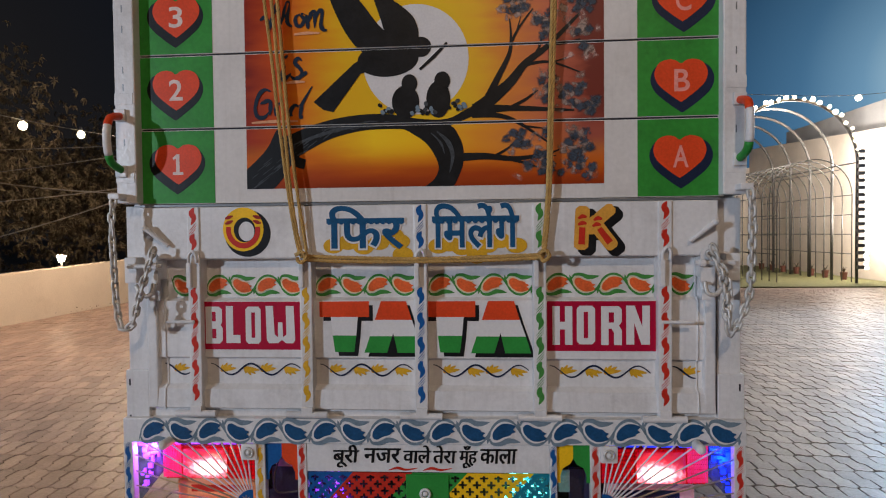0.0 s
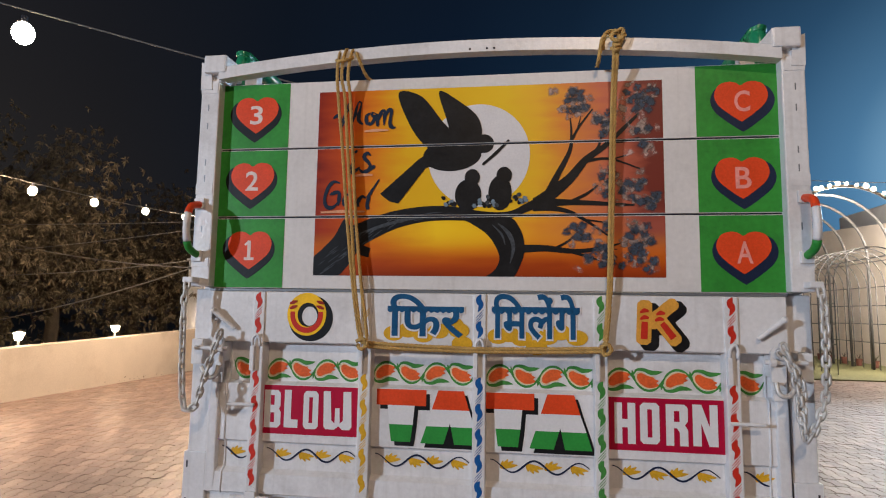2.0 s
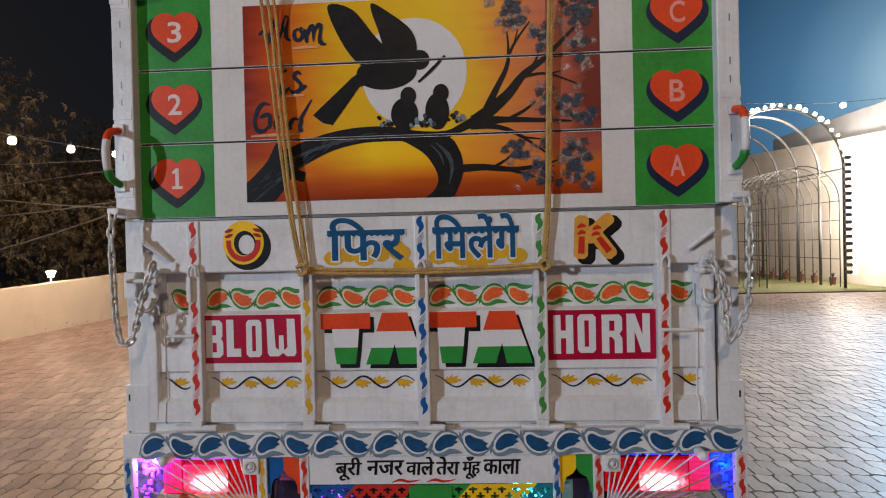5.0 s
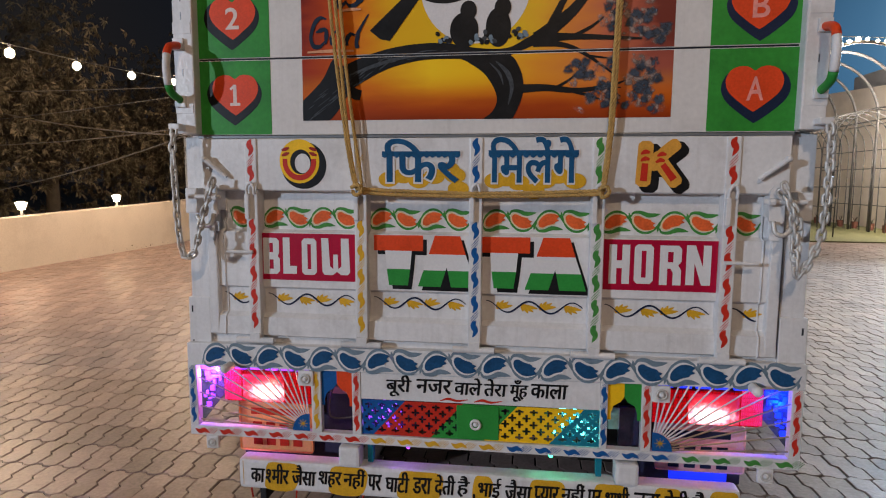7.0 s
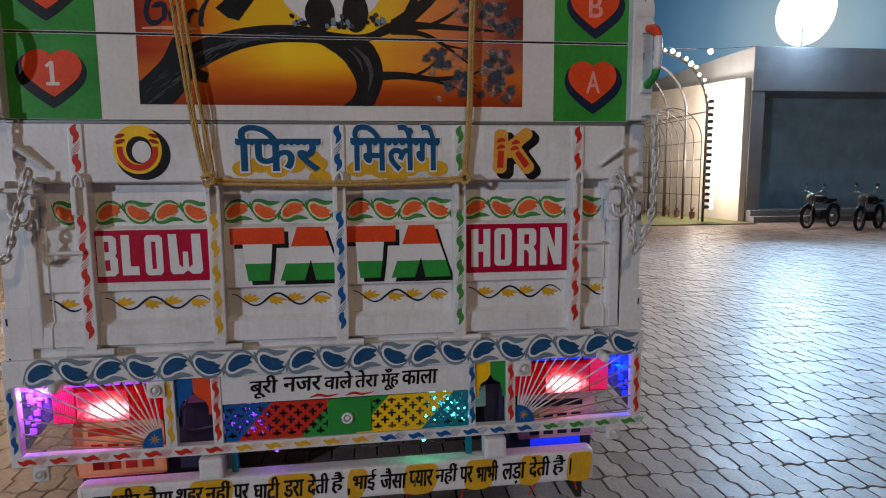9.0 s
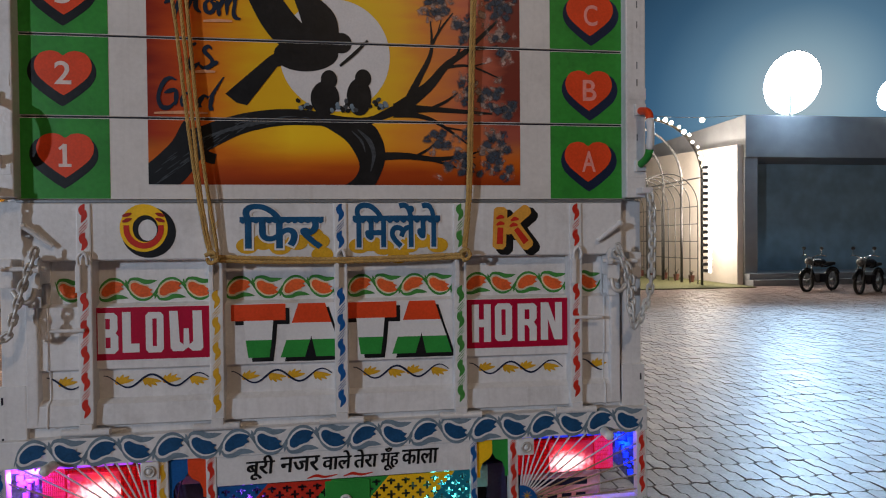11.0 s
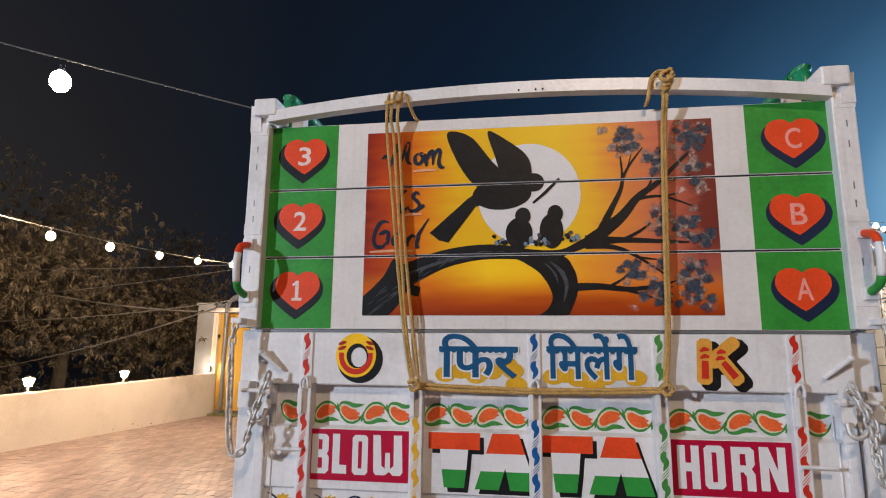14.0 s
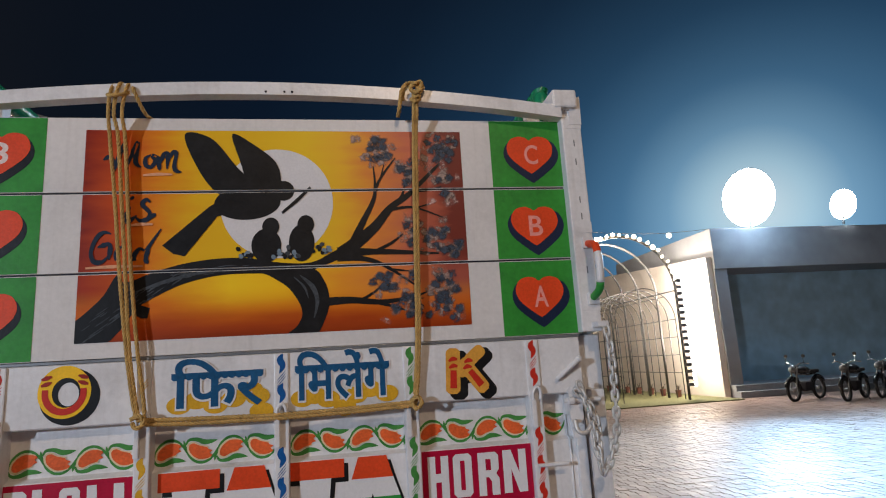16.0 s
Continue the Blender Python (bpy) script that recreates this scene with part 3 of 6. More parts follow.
# ---------------------------------------------------------------- ground
ground_bm = bmesh.new()
for v in ((-400, -400), (400, -400), (400, 400), (-400, 400)):
    ground_bm.verts.new((*v, -0.0080))
ground_bm.faces.new(ground_bm.verts)
ground = tagged(part("ground", ground_bm, JOINT), "dusty earth ground under and around the paved yard", "ground", kind="structure")


# ---------------------------------------------------------------- boundary wall, gate and shed
def wall_top(y):
    return 0.89 + 0.0287 * (y - 6.1)


def boundary_wall():
    bm = bmesh.new()
    ys = [-14, 0, 4, 8, 13.7]
    rows = [[bm.verts.new(c) for c in ((-8.83, y, -0.02), (-8.83, y, wall_top(y)), (-8.85, y, wall_top(y) + 0.015), (-9.03, y, wall_top(y) + 0.015),
                                       (-9.05, y, wall_top(y)), (-9.05, y, -0.02))] for y in ys]
    for a, b in zip(rows, rows[1:]):
        for k in range(5):
            bm.faces.new((a[k], b[k], b[k + 1], a[k + 1]))
    bm.faces.new(rows[0])
    bm.faces.new(rows[-1][::-1])
    bmesh.ops.recalc_face_normals(bm, faces=bm.faces)
    ob = tagged(part("wall_west", bm, WALL), "low cream plastered boundary wall with damp marks along its foot", "wall", kind="structure")
    rng = random.Random(4)
    bm = bmesh.new()
    for k in range(46):
        y = rng.choice((rng.uniform(2, 13.4), rng.gauss(6.6, 0.2), rng.gauss(10.8, 0.5)))
        z = rng.expovariate(22)
        r = rng.uniform(0.005, 0.02)
        ring = [bm.verts.new((-8.826, y + r * rng.uniform(0.6, 1.6) * math.cos(a), 0.02 + z + r * rng.uniform(0.4, 1.0) * (1 + math.sin(a))))
                for a in (2 * math.pi * i / 9 for i in range(9))]
        bm.faces.new(ring)
    part("peeling_patch", bm, WALL_STAIN, ob, "dark damp patches where the plaster has peeled")
    return ob


wall_west = boundary_wall()


def wall_lamp(y):
    z = wall_top(y) + 0.015
    t = thing("wall_lamp", "small lit white lantern lamp standing on the boundary wall", "lamp", (-8.94, y, z), "lamps on the boundary wall")
    bm = rod(bmesh.new(), (0, 0, 0), (0, 0, 0.015), 0.05, segs=16)
    part("base", bm, WHITE, t)
    part("stem", rod(bmesh.new(), (0, 0, 0.015), (0, 0, 0.11), 0.02, segs=12), WHITE, t)
    bm = rod(bmesh.new(), (0, 0, 0.11), (0, 0, 0.24), 0.055, 0.095, 8)
    part("shade", bm, BULB, t, "glowing tapered glass shade")
    part("cap", rod(bmesh.new(), (0, 0, 0.24), (0, 0, 0.262), 0.1, 0.06, 8), WHITE, t)


wall_lamp(7.53)
wall_lamp(10.05)


def gate():
    t = thing("gate_house", "grey and cream gate pillar beside an ochre yellow gate", "gate", (-9.0, 14.0, 0), kind="structure")
    part("pillar", boxed(-0.70, -0.16, 0.0, 0.5, 0, 3.06, 0.015), GREY_WALL, t, "grey plastered pillar")
    part("pillar_cap", boxed(-0.74, -0.12, -0.04, 0.54, 3.06, 3.12, 0.012), GREY_WALL, t)
    bm = boxed(-0.16, -0.08, -0.05, 0.4, 0, 2.86, 0.008)
    box(bm, -0.12, 1.5, -0.07, 0.4, 2.82, 2.97, 0.01)
    box(bm, -0.08, -0.03, -0.02, 0.4, 0, 2.82, 0.006)
    part("moulding", bm, PALE_WALL, t, "cream stepped moulding")
    for k in range(5):
        part("gate_board", boxed(-0.03 + k * 0.26, 0.225 + k * 0.26, 0.10, 0.14, 0.08, 2.81, 0.008), GATE_YELLOW, t)
    part("threshold", boxed(-0.3, 1.5, -0.6, 0.0, 0.0, 0.05, 0.01), CARPET, t, "strip of green turf at the gate")
    s = thing("wall_sconce", "lit warm up-and-down wall sconce beside the gate", "lamp", (-9.12, 13.93, 1.23))
    part("bracket", boxed(-0.02, 0.02, -0.04, 0.02, -0.06, 0.06, 0.005), CHASSIS, s)
    part("body", boxed(-0.035, 0.035, -0.11, -0.04, -0.1, 0.1, 0.006), CHASSIS, s)
    part("upper_glass", rod(bmesh.new(), (0, -0.075, 0.1), (0, -0.075, 0.13), 0.03), BULB, s)
    part("lower_glass", rod(bmesh.new(), (0, -0.075, -0.14), (0, -0.075, -0.1), 0.04), BULB, s)
    p = thing("pipe_post", "bent grey steel pipe post beside the gate", "post", (-8.66, 13.75, 0))
    part("foot_plate", boxed(-0.12, 0.12, -0.12, 0.12, 0, 0.02, 0.004), GREY_PIPE, p)
    part("pipe", tube(bmesh.new(), spline([(0, 0, 0.02), (0, 0, 1.5), (0, 0, 2.78), (0.03, 0, 3.02), (0.2, 0, 3.24), (0.6, 0, 3.33)], 8), 0.06, 12), GREY_PIPE, p)
    part("collar", rod(bmesh.new(), (0, 0, 0.28), (0, 0, 0.34), 0.085, segs=14), GREY_PIPE, p)


gate()


def shed():
    bm = bmesh.new()
    a, b, thick = (12.50, 16.62), (12.50, 27.0), 0.22
    cs = [(a[0], a[1], 0, 4.75), (a[0] + thick, a[1], 0, 4.75), (b[0] + thick, b[1], 0, 5.45), (b[0], b[1], 0, 5.45)]
    lo = [bm.verts.new((x, y, -0.02)) for x, y, _, z in cs]
    hi = [bm.verts.new((x, y, z)) for x, y, _, z in cs]
    bm.faces.new(hi)
    for k in range(4):
        bm.faces.new((lo[k], lo[(k + 1) % 4], hi[(k + 1) % 4], hi[k]))
    bmesh.ops.recalc_face_normals(bm, faces=bm.faces)
    tagged(part("wall_east", bm, PALE_WALL), "tall pale plastered side wall, washed bright by the archway light", "wall", kind="structure")
    tagged(part("wall_north", boxed(-2.0, 12.50, 27.0, 27.25, -0.02, 4.6), PALE_WALL), "pale plastered rear wall behind the trellis tunnel", "wall",
           kind="structure")
    tagged(part("wall_dado", boxed(6.0, 12.48, 26.93, 27.0, -0.02, 2.3), WALL), "tan painted lower part of the rear wall", "wall", kind="structure")
    t = thing("open_shed", "dark open-fronted shed with a grey pillar and flat roof", "shed", (0, 0, 0), kind="structure")
    part("pillar", boxed(12.725, 13.2, 16.55, 17.0, 0.0, 4.32, 0.015), GREY_WALL, t, "grey plastered pillar")
    part("roof_slab", boxed(12.725, 26.0, 16.5, 24.0, 4.325, 5.75, 0.02), GREY_WALL, t, "grey flat roof with a plain parapet")
    part("back_wall", boxed(12.725, 26.0, 18.2, 18.4, 0, 4.32), HAZED_WALL, t, "plaster back wall, coloured pale blue for the floodlight haze")
    part("side_wall", boxed(25.8, 26.0, 16.6, 18.2, 0, 4.32), HAZED_WALL, t)
    part("lower_step", boxed(12.725, 25.8, 16.1, 16.55, 0, 0.2, 0.012), GREY_WALL, t)
    part("upper_step", boxed(12.725, 25.8, 16.3, 16.55, 0.2, 0.4, 0.012), GREY_WALL, t)
    part("floor_slab", boxed(12.725, 25.8, 16.55, 18.2, 0, 0.4), GREY_WALL, t)


shed()


def floodlight(x, z, r):
    t = thing("floodlight", "blazing white floodlight on a pole above the shed roof", "floodlight", (x, 16.3, 5.75), "floodlights on the shed roof")
    h = z - 5.75
    part("pole", rod(bmesh.new(), (0, 0, 0), (0, 0, h), 0.04, segs=12), GREY_PIPE, t)
    part("housing", rod(bmesh.new(), (0, 0.04, h), (0, -0.12, h - 0.05), r * 0.7, r, 28), GREY_PIPE, t)
    part("lit_face", rod(bmesh.new(), (0, -0.125, h - 0.052), (0, -0.145, h - 0.058), r * 0.97, segs=28), BULB_COOL, t, "glowing white glass face")


# faces made oversized, so that the disc takes in the lamp's glare
floodlight(14.2, 6.8, 1.05)
floodlight(17.9, 6.5, 0.56)


# ---------------------------------------------------------------- lit archway and trellis tunnel
def archway():
    t = thing("archway", "pipe archway hung with lit bulbs in front of a tunnel", "archway", (9.31, 16.6, 0))
    for k in range(5):
        y, r = 1.3 * k, 1.9
        pts = [(-r, y, 0)] + [(-r, y, 3.65)] + [(r * math.cos(a), y, 3.65 + r * math.sin(a)) for a in (math.pi - math.pi * i / 24 for i in range(25))] + [(r, y, 0)]
        part("hoop", tube(bmesh.new(), pts, 0.045, 8), TRELLIS, t)
    for sx in (-1, 1):
        for z in (3.65,):
            part("purlin", rod(bmesh.new(), (sx * 1.9, 0, z), (sx * 1.9, 5.2, z), 0.025, segs=8), TRELLIS, t)
    rng = random.Random(8)
    for k in range(26):
        a = math.pi * (k + 0.5 + rng.uniform(-0.25, 0.25)) / 26
        rr = 1.95 + rng.uniform(-0.03, 0.05)
        bm = ball(bmesh.new(), (rr * math.cos(a), -0.07, 3.65 + rr * math.sin(a)), 0.042 + 0.035 * rng.random(), 10, 8)
        part("bulb", bm, BULB, t)
    for k in range(17):
        z = 0.45 + k * 0.215
        part("strip_segment", boxed(2.07, 2.18, -0.12, -0.06, z, z + 0.17, 0.01), STRIP, t, "glowing strip light segment")
        part("strip_holder", boxed(1.86, 2.06, -0.14, -0.05, z + 0.02, z + 0.125, 0.004), GREY_PIPE, t)
    s = thing("trellis_tunnel", "arched metal trellis tunnel with cross bars over a walk", "trellis", (10.2, 17.0, 0))
    for k in range(13):
        y, r = 0.5 * k, 1.1
        pts = [(-r, y, 0), (-r, y, 2.7)] + [(r * math.cos(a), y, 2.7 + r * math.sin(a)) for a in (math.pi - math.pi * i / 20 for i in range(21))] + [(r, y, 0)]
        part("hoop", tube(bmesh.new(), pts, 0.017, 8), TRELLIS, s)
    for sx in (-1, 1):
        for z in (0.9, 1.5, 2.1, 2.7):
            part("cross_bar", rod(bmesh.new(), (sx * 1.1, 0, z), (sx * 1.1, 5.95, z), 0.014, segs=6), TRELLIS, s)
    for a in (0.25, 0.5, 0.75):
        part("cross_bar", rod(bmesh.new(), (1.1 * math.cos(a * math.pi), 0, 2.7 + 1.1 * math.sin(a * math.pi)),
                              (1.1 * math.cos(a * math.pi), 5.95, 2.7 + 1.1 * math.sin(a * math.pi)), 0.014, segs=6), TRELLIS, s)
    tagged(part("turf_carpet", boxed(5.6, 12.45, 15.55, 26.5, -0.01, 0.035, 0.008), CARPET), "green turf carpet leading into the trellis tunnel", "carpet")
    rng = random.Random(5)
    for k in range(7):
        p = thing("flower_pot", "small terracotta flower pot with a sparse plant", "plant pot", (11.6 + rng.uniform(-0.05, 0.1), 18.0 + k * 0.95, 0.035),
                  "pots along the tunnel")
        part("pot", rod(bmesh.new(), (0, 0, 0), (0, 0, 0.24), 0.08, 0.11, 14), TERRACOTTA, p)
        bm = bmesh.new()
        for j in range(8):
            a, e = rng.uniform(0, 6.28), rng.uniform(0.08, 0.2)
            tip = Vector((math.cos(a) * e * 0.6, math.sin(a) * e * 0.6, 0.24 + e))
            tube(bm, [(0, 0, 0.22), tuple(tip * 0.6 + Vector((0, 0, 0.12))), tuple(tip)], 0.012, 4, taper=0.2)
        part("plant", bm, LEAVES, p)
    c = thing("hanging_bulb", "single lit bulb hanging from a wire by the archway", "bulb", (11.23, 16.6, 5.555))
    part("glass", ball(bmesh.new(), (0, 0, 0), 0.085), BULB, c)
    part("wire", tube(bmesh.new(), spline([(-4.5, 0, 0.28), (-1.5, 0, 0.1), (0, 0, 0.09), (1.6, 0, 0.2)], 6), 0.008, 5), CABLE, c)


archway()


# ---------------------------------------------------------------- motorbikes in the shed's shade
def motorbike():
    t = thing("motorbike", "dark parked motorbike leaning on its stand", "motorbike", (0, 0, 0), "parked motorbikes")
    for x in (-0.64, 0.64):
        ring = [(x + 0.29 * math.cos(a), 0, 0.31 + 0.29 * math.sin(a)) for a in (2 * math.pi * k / 28 for k in range(28))]
        w = part("wheel", rod(bmesh.new(), (x, -0.05, 0.31), (x, 0.05, 0.31), 0.06, segs=12), GREY_PIPE, t)
        part("tyre", tube(bmesh.new(), ring, 0.045, 8, closed=True), RUBBER, w)
        bm = bmesh.new()
        for k in range(9):
            a = 2 * math.pi * k / 9
            rod(bm, (x, 0, 0.31), (x + 0.27 * math.cos(a), 0, 0.31 + 0.27 * math.sin(a)), 0.006, segs=5)
        part("spokes", bm, GREY_PIPE, w)
        arc = [(x + 0.36 * math.cos(a), 0, 0.31 + 0.36 * math.sin(a)) for a in (0.3 + 2.3 * k / 10 for k in range(11))]
        part("mudguard", tube(bmesh.new(), arc, 0.05, 6), BIKE_BLACK, t)
    bm = tube(bmesh.new(), spline([(-0.6, 0, 0.75), (-0.1, 0, 0.72), (0.4, 0, 0.86), (0.2, 0, 0.3), (-0.25, 0, 0.28)], 5), 0.025, 8)
    part("frame", bm, BIKE_BLACK, t)
    part("engine", boxed(-0.16, 0.2, -0.13, 0.13, 0.26, 0.52, 0.04), CHASSIS, t)
    part("tank", ball(bmesh.new(), (0.16, 0, 0.86), 0.25, 16, 10, 0.55), BIKE_BLACK, t, "black glossy fuel tank")
    part("seat", boxed(-0.62, -0.04, -0.12, 0.12, 0.76, 0.86, 0.04), RUBBER, t)
    for sy in (-0.08, 0.08):
        part("fork", rod(bmesh.new(), (0.64, sy, 0.31), (0.42, sy, 0.98), 0.02, segs=8), GREY_PIPE, t)
    part("handlebar", tube(bmesh.new(), spline([(0.28, -0.36, 1.05), (0.40, -0.2, 1.08), (0.42, 0, 1.0), (0.40, 0.2, 1.08), (0.28, 0.36, 1.05)], 5), 0.014, 7), CHROME, t)
    part("headlight", ball(bmesh.new(), (0.56, 0, 0.9), 0.1, 14, 10), GREY_PIPE, t)
    for sy in (-0.26, 0.26):
        part("mirror", rod(bmesh.new(), (0.36, sy, 1.28), (0.34, sy, 1.28), 0.05, segs=14), RUBBER, t)
        part("mirror_stalk", rod(bmesh.new(), (0.38, sy, 1.07), (0.36, sy, 1.26), 0.007, segs=6), CHROME, t)
    part("exhaust", rod(bmesh.new(), (0.1, -0.15, 0.26), (-0.75, -0.17, 0.33), 0.04, segs=10), GREY_PIPE, t)
    part("stand", rod(bmesh.new(), (-0.05, 0.12, 0.28), (-0.08, 0.3, 0.0), 0.012, segs=6), CHASSIS, t)
    return t


bike = motorbike()
bike.matrix_world = pose(13.55, 14.2, 0, 0, 0, 200)
copy_thing(bike, pose(14.35, 13.3, 0, 0, 0, 207))
copy_thing(bike, pose(15.7, 13.5, 0, 0, 0, 205))


# ---------------------------------------------------------------- trees beyond the boundary wall
def tree(x, y, height, spread, seed, leaves):
    rng = random.Random(seed)
    t = thing("tree", "dark mango tree with drooping leaf whorls behind the wall", "tree", (x, y, -0.02), "trees behind the wall")
    bm = tube(bmesh.new(), spline([(0, 0, 0), (0.1, 0.05, height * 0.25), (-0.05, 0.1, height * 0.5), (0.1, 0, height * 0.8)], 5), 0.2, 10, taper=0.3)
    tips = []
    for k in range(11):
        a, up = rng.uniform(0, 6.28), rng.uniform(0.3, 0.95)
        reach = spread * rng.uniform(0.45, 1.0) * (1.15 - 0.55 * up)
        z0 = height * (0.2 + 0.5 * up)
        end = (reach * math.cos(a), reach * math.sin(a), min(height, z0 + rng.uniform(-0.3, 0.22 * height)))
        mid = (end[0] * 0.5, end[1] * 0.5, (z0 + end[2]) / 2 + 0.3)
        tube(bm, spline([(0, 0, z0 * 0.85), mid, end], 4), 0.07, 6, taper=0.25)
        tips += [Vector(end), Vector(mid)]
        for j in range(3):
            tips.append(Vector(end) + Vector((rng.gauss(0, 0.5), rng.gauss(0, 0.5), rng.gauss(-0.3, 0.6))))
    part("trunk", bm, BARK, t)
    vs, fs = [], []
    for k in range(leaves // 6):
        c = rng.choice(tips)
        c = Vector((rng.gauss(c.x, 0.5), rng.gauss(c.y, 0.5), max(0.9, rng.gauss(c.z, 0.5))))
        axis = Vector((rng.gauss(0, 1), rng.gauss(0, 1), rng.gauss(-0.3, 0.6))).normalized()
        s1 = axis.orthogonal().normalized()
        s2 = axis.cross(s1)
        for j in range(9):
            a = rng.uniform(0, 6.28)
            d = (axis * rng.uniform(0.1, 0.7) + (s1 * math.cos(a) + s2 * math.sin(a)) + Vector((0, 0, -0.35))).normalized()
            w = d.cross(Vector((rng.gauss(0, 1), rng.gauss(0, 1), rng.gauss(0, 1)))).normalized()
            ln, wd = rng.uniform(0.10, 0.20), rng.uniform(0.013, 0.024)
            n = d.cross(w) * 0.02
            i = len(vs)
            vs += [c, c + d * ln * 0.45 + w * wd + n, c + d * ln + Vector((0, 0, -0.04)), c + d * ln * 0.45 - w * wd + n]
            fs += [(i, i + 1, i + 2), (i, i + 2, i + 3)]
    me = bpy.data.meshes.new("crown")
    me.from_pydata([tuple(v) for v in vs], [], fs)
    me.materials.append(LEAVES)
    new("crown", me).parent = t


for k, (x, y, h, s, n) in enumerate(((-12.2, 11.8, 5.2, 2.8, 11000), (-13.0, 8.0, 5.6, 3.0, 11000), (-12.6, 4.2, 6.0, 3.0, 9000), (-11.6, 15.6, 4.8, 2.6, 9000),
                                     (-15.5, 13.5, 7.4, 3.4, 8000), (-16.5, 8.5, 7.8, 3.6, 8000), (-15.0, 19.0, 7.0, 3.4, 7000), (-12.5, 0.2, 6.0, 2.8, 5000))):
    tree(x, y, h, s, 20 + k, n)


# ---------------------------------------------------------------- strings of bulbs and cables
def sagging(a, b, sag, n=14):
    a, b = Vector(a), Vector(b)
    return [a.lerp(b, k / n) - Vector((0, 0, sag * 4 * (k / n) * (1 - k / n))) for k in range(n + 1)]


def string_lights():
    t = thing("string_light", "string of lit warm bulbs on a thin cable along the yard", "string lights", (0, 0, 0))
    part("cable", tube(bmesh.new(), sagging((-7.0, -4.0, 3.95), (-7.0, 14.5, 4.2), 0.62, 24), 0.009, 5), CABLE, t)
    for y, z in ((3.0, 3.30), (4.35, 3.34), (5.5, 3.36), (6.74, 3.42), (8.07, 3.50), (9.36, 3.60), (10.8, 3.74)):
        b = part("bulb", ball(bmesh.new(), (-7.0, y, z - 0.02), 0.062, 12, 8, 1.1), BULB, t)
        part("socket", rod(bmesh.new(), (-7.0, y, z + 0.03), (-7.0, y, z + 0.11), 0.02, segs=8), CHASSIS, b)
    u = thing("string_light", "near lit bulb on a thin cable crossing overhead", "string lights", (0, 0, 0))
    part("cable", tube(bmesh.new(), sagging((-9.2, 1.31, 5.62), (0.2, 1.31, 2.63), 0.05, 16), 0.006, 5), CABLE, u)
    b = part("bulb", ball(bmesh.new(), (-3.2, 1.31, 3.50), 0.068, 14, 10, 1.15), BULB, u)
    part("socket", rod(bmesh.new(), (-3.2, 1.31, 3.54), (-3.2, 1.31, 3.62), 0.02, segs=8), CHASSIS, b)
    for a, c, sag, r in (((-12.9, 9, 3.42), (-5.0, 9, 3.46), 0.05, 0.008), ((-12.9, 9.1, 2.70), (-5.0, 9.1, 3.49), 0.08, 0.008),
                         ((-13.4, 9.2, 3.62), (-5.0, 9.2, 2.5), 0.35, 0.014), ((-13.4, 8.9, 2.30), (-5.0, 8.9, 2.84), 0.20, 0.010),
                         ((-13.4, 8.8, 0.98), (-5.6, 8.8, 2.75), 0.25, 0.012)):
        c = tagged(part("overhead_cable", tube(bmesh.new(), sagging(a, c, sag), r, 5), CABLE), "thin grey cable sagging across the yard", "cable")


string_lights()


# ---------------------------------------------------------------- the truck's rear
truck = thing("truck", "white decorated goods truck with a painted tailgate, seen from behind", "truck")
TILTED = pose(0, 0, 0.8, 0, -0.57, 0) @ pose(0, 0, -0.8)   # the lamp frame and bumper hang a little askew


def low(ob):
    ob.matrix_basis = TILTED
    return ob


def mirrored(bm):
    for v in bm.verts:
        v.co.x = -v.co.x
    bmesh.ops.reverse_faces(bm, faces=bm.faces)
    return bm


# upper boards: three planks, each with the paint that lies on it
PLANKS = []
for z in (2.0178, 2.2759):
    part("joint_strip", boxed(-1.0, 1.0, 0.005, 0.028, z - 0.0029, z + 0.0029), CHASSIS, truck, "dark strip in the plank joint")
for z0, z1 in ((1.757, 2.0148), (2.0208, 2.2729), (2.2789, 2.530)):
    p = part("plank", boxed(-1.005, 1.005, 0.0, 0.03, z0, z1, 0.0014), BOARD_WHITE, truck, "white painted tailgate plank")
    PLANKS.append((p, z0, z1))


LAID = [0]


def on_planks(name, loops, material, level, label="", picture=True):
    """Paint across the planks, parted at their joints; what belongs to the picture ends at its edges."""
    for p, z0, z1 in PLANKS:
        LAID[0] += 1
        bm = flat(loops, -0.0006 * level - 0.0004 - 0.0000008 * LAID[0], (max(z0 + 0.0022, 1.805 if picture else 0), z1 - 0.0022))
        for x, way in ((-0.606, -1), (0.618, 1)) if picture else ():
            bmesh.ops.bisect_plane(bm, geom=list(bm.verts) + list(bm.edges) + list(bm.faces), plane_co=(x, 0, 0), plane_no=(way, 0, 0), clear_outer=True)
        if len(bm.faces):
            part(name, bm, material, p, label)
        else:
            bm.free()


on_planks("green_field", [rect(-1.005, -0.722, 1.757, 2.53)], GREEN, 1, "green painted end field", False)
on_planks("green_field", [rect(0.726, 1.005, 1.757, 2.53)], GREEN, 1, "green painted end field", False)
on_planks("sunset_field", [[(-0.607, 1.805), (0.617, 1.803), (0.621, 2.486), (-0.606, 2.488)]], SUNSET, 1, "painted orange and yellow sunset")


def heart(cx, cz, w, h):
    half = [(0.0, 0.40), (0.10, 0.475), (0.24, 0.50), (0.40, 0.43), (0.485, 0.26), (0.49, 0.08), (0.41, -0.11), (0.22, -0.32), (0.03, -0.49)]
    ring = half + [(-x, z) for x, z in half[:0:-1]]
    return curved([(cx + x * w, cz + z * h) for x, z in ring], 4)[::-1]


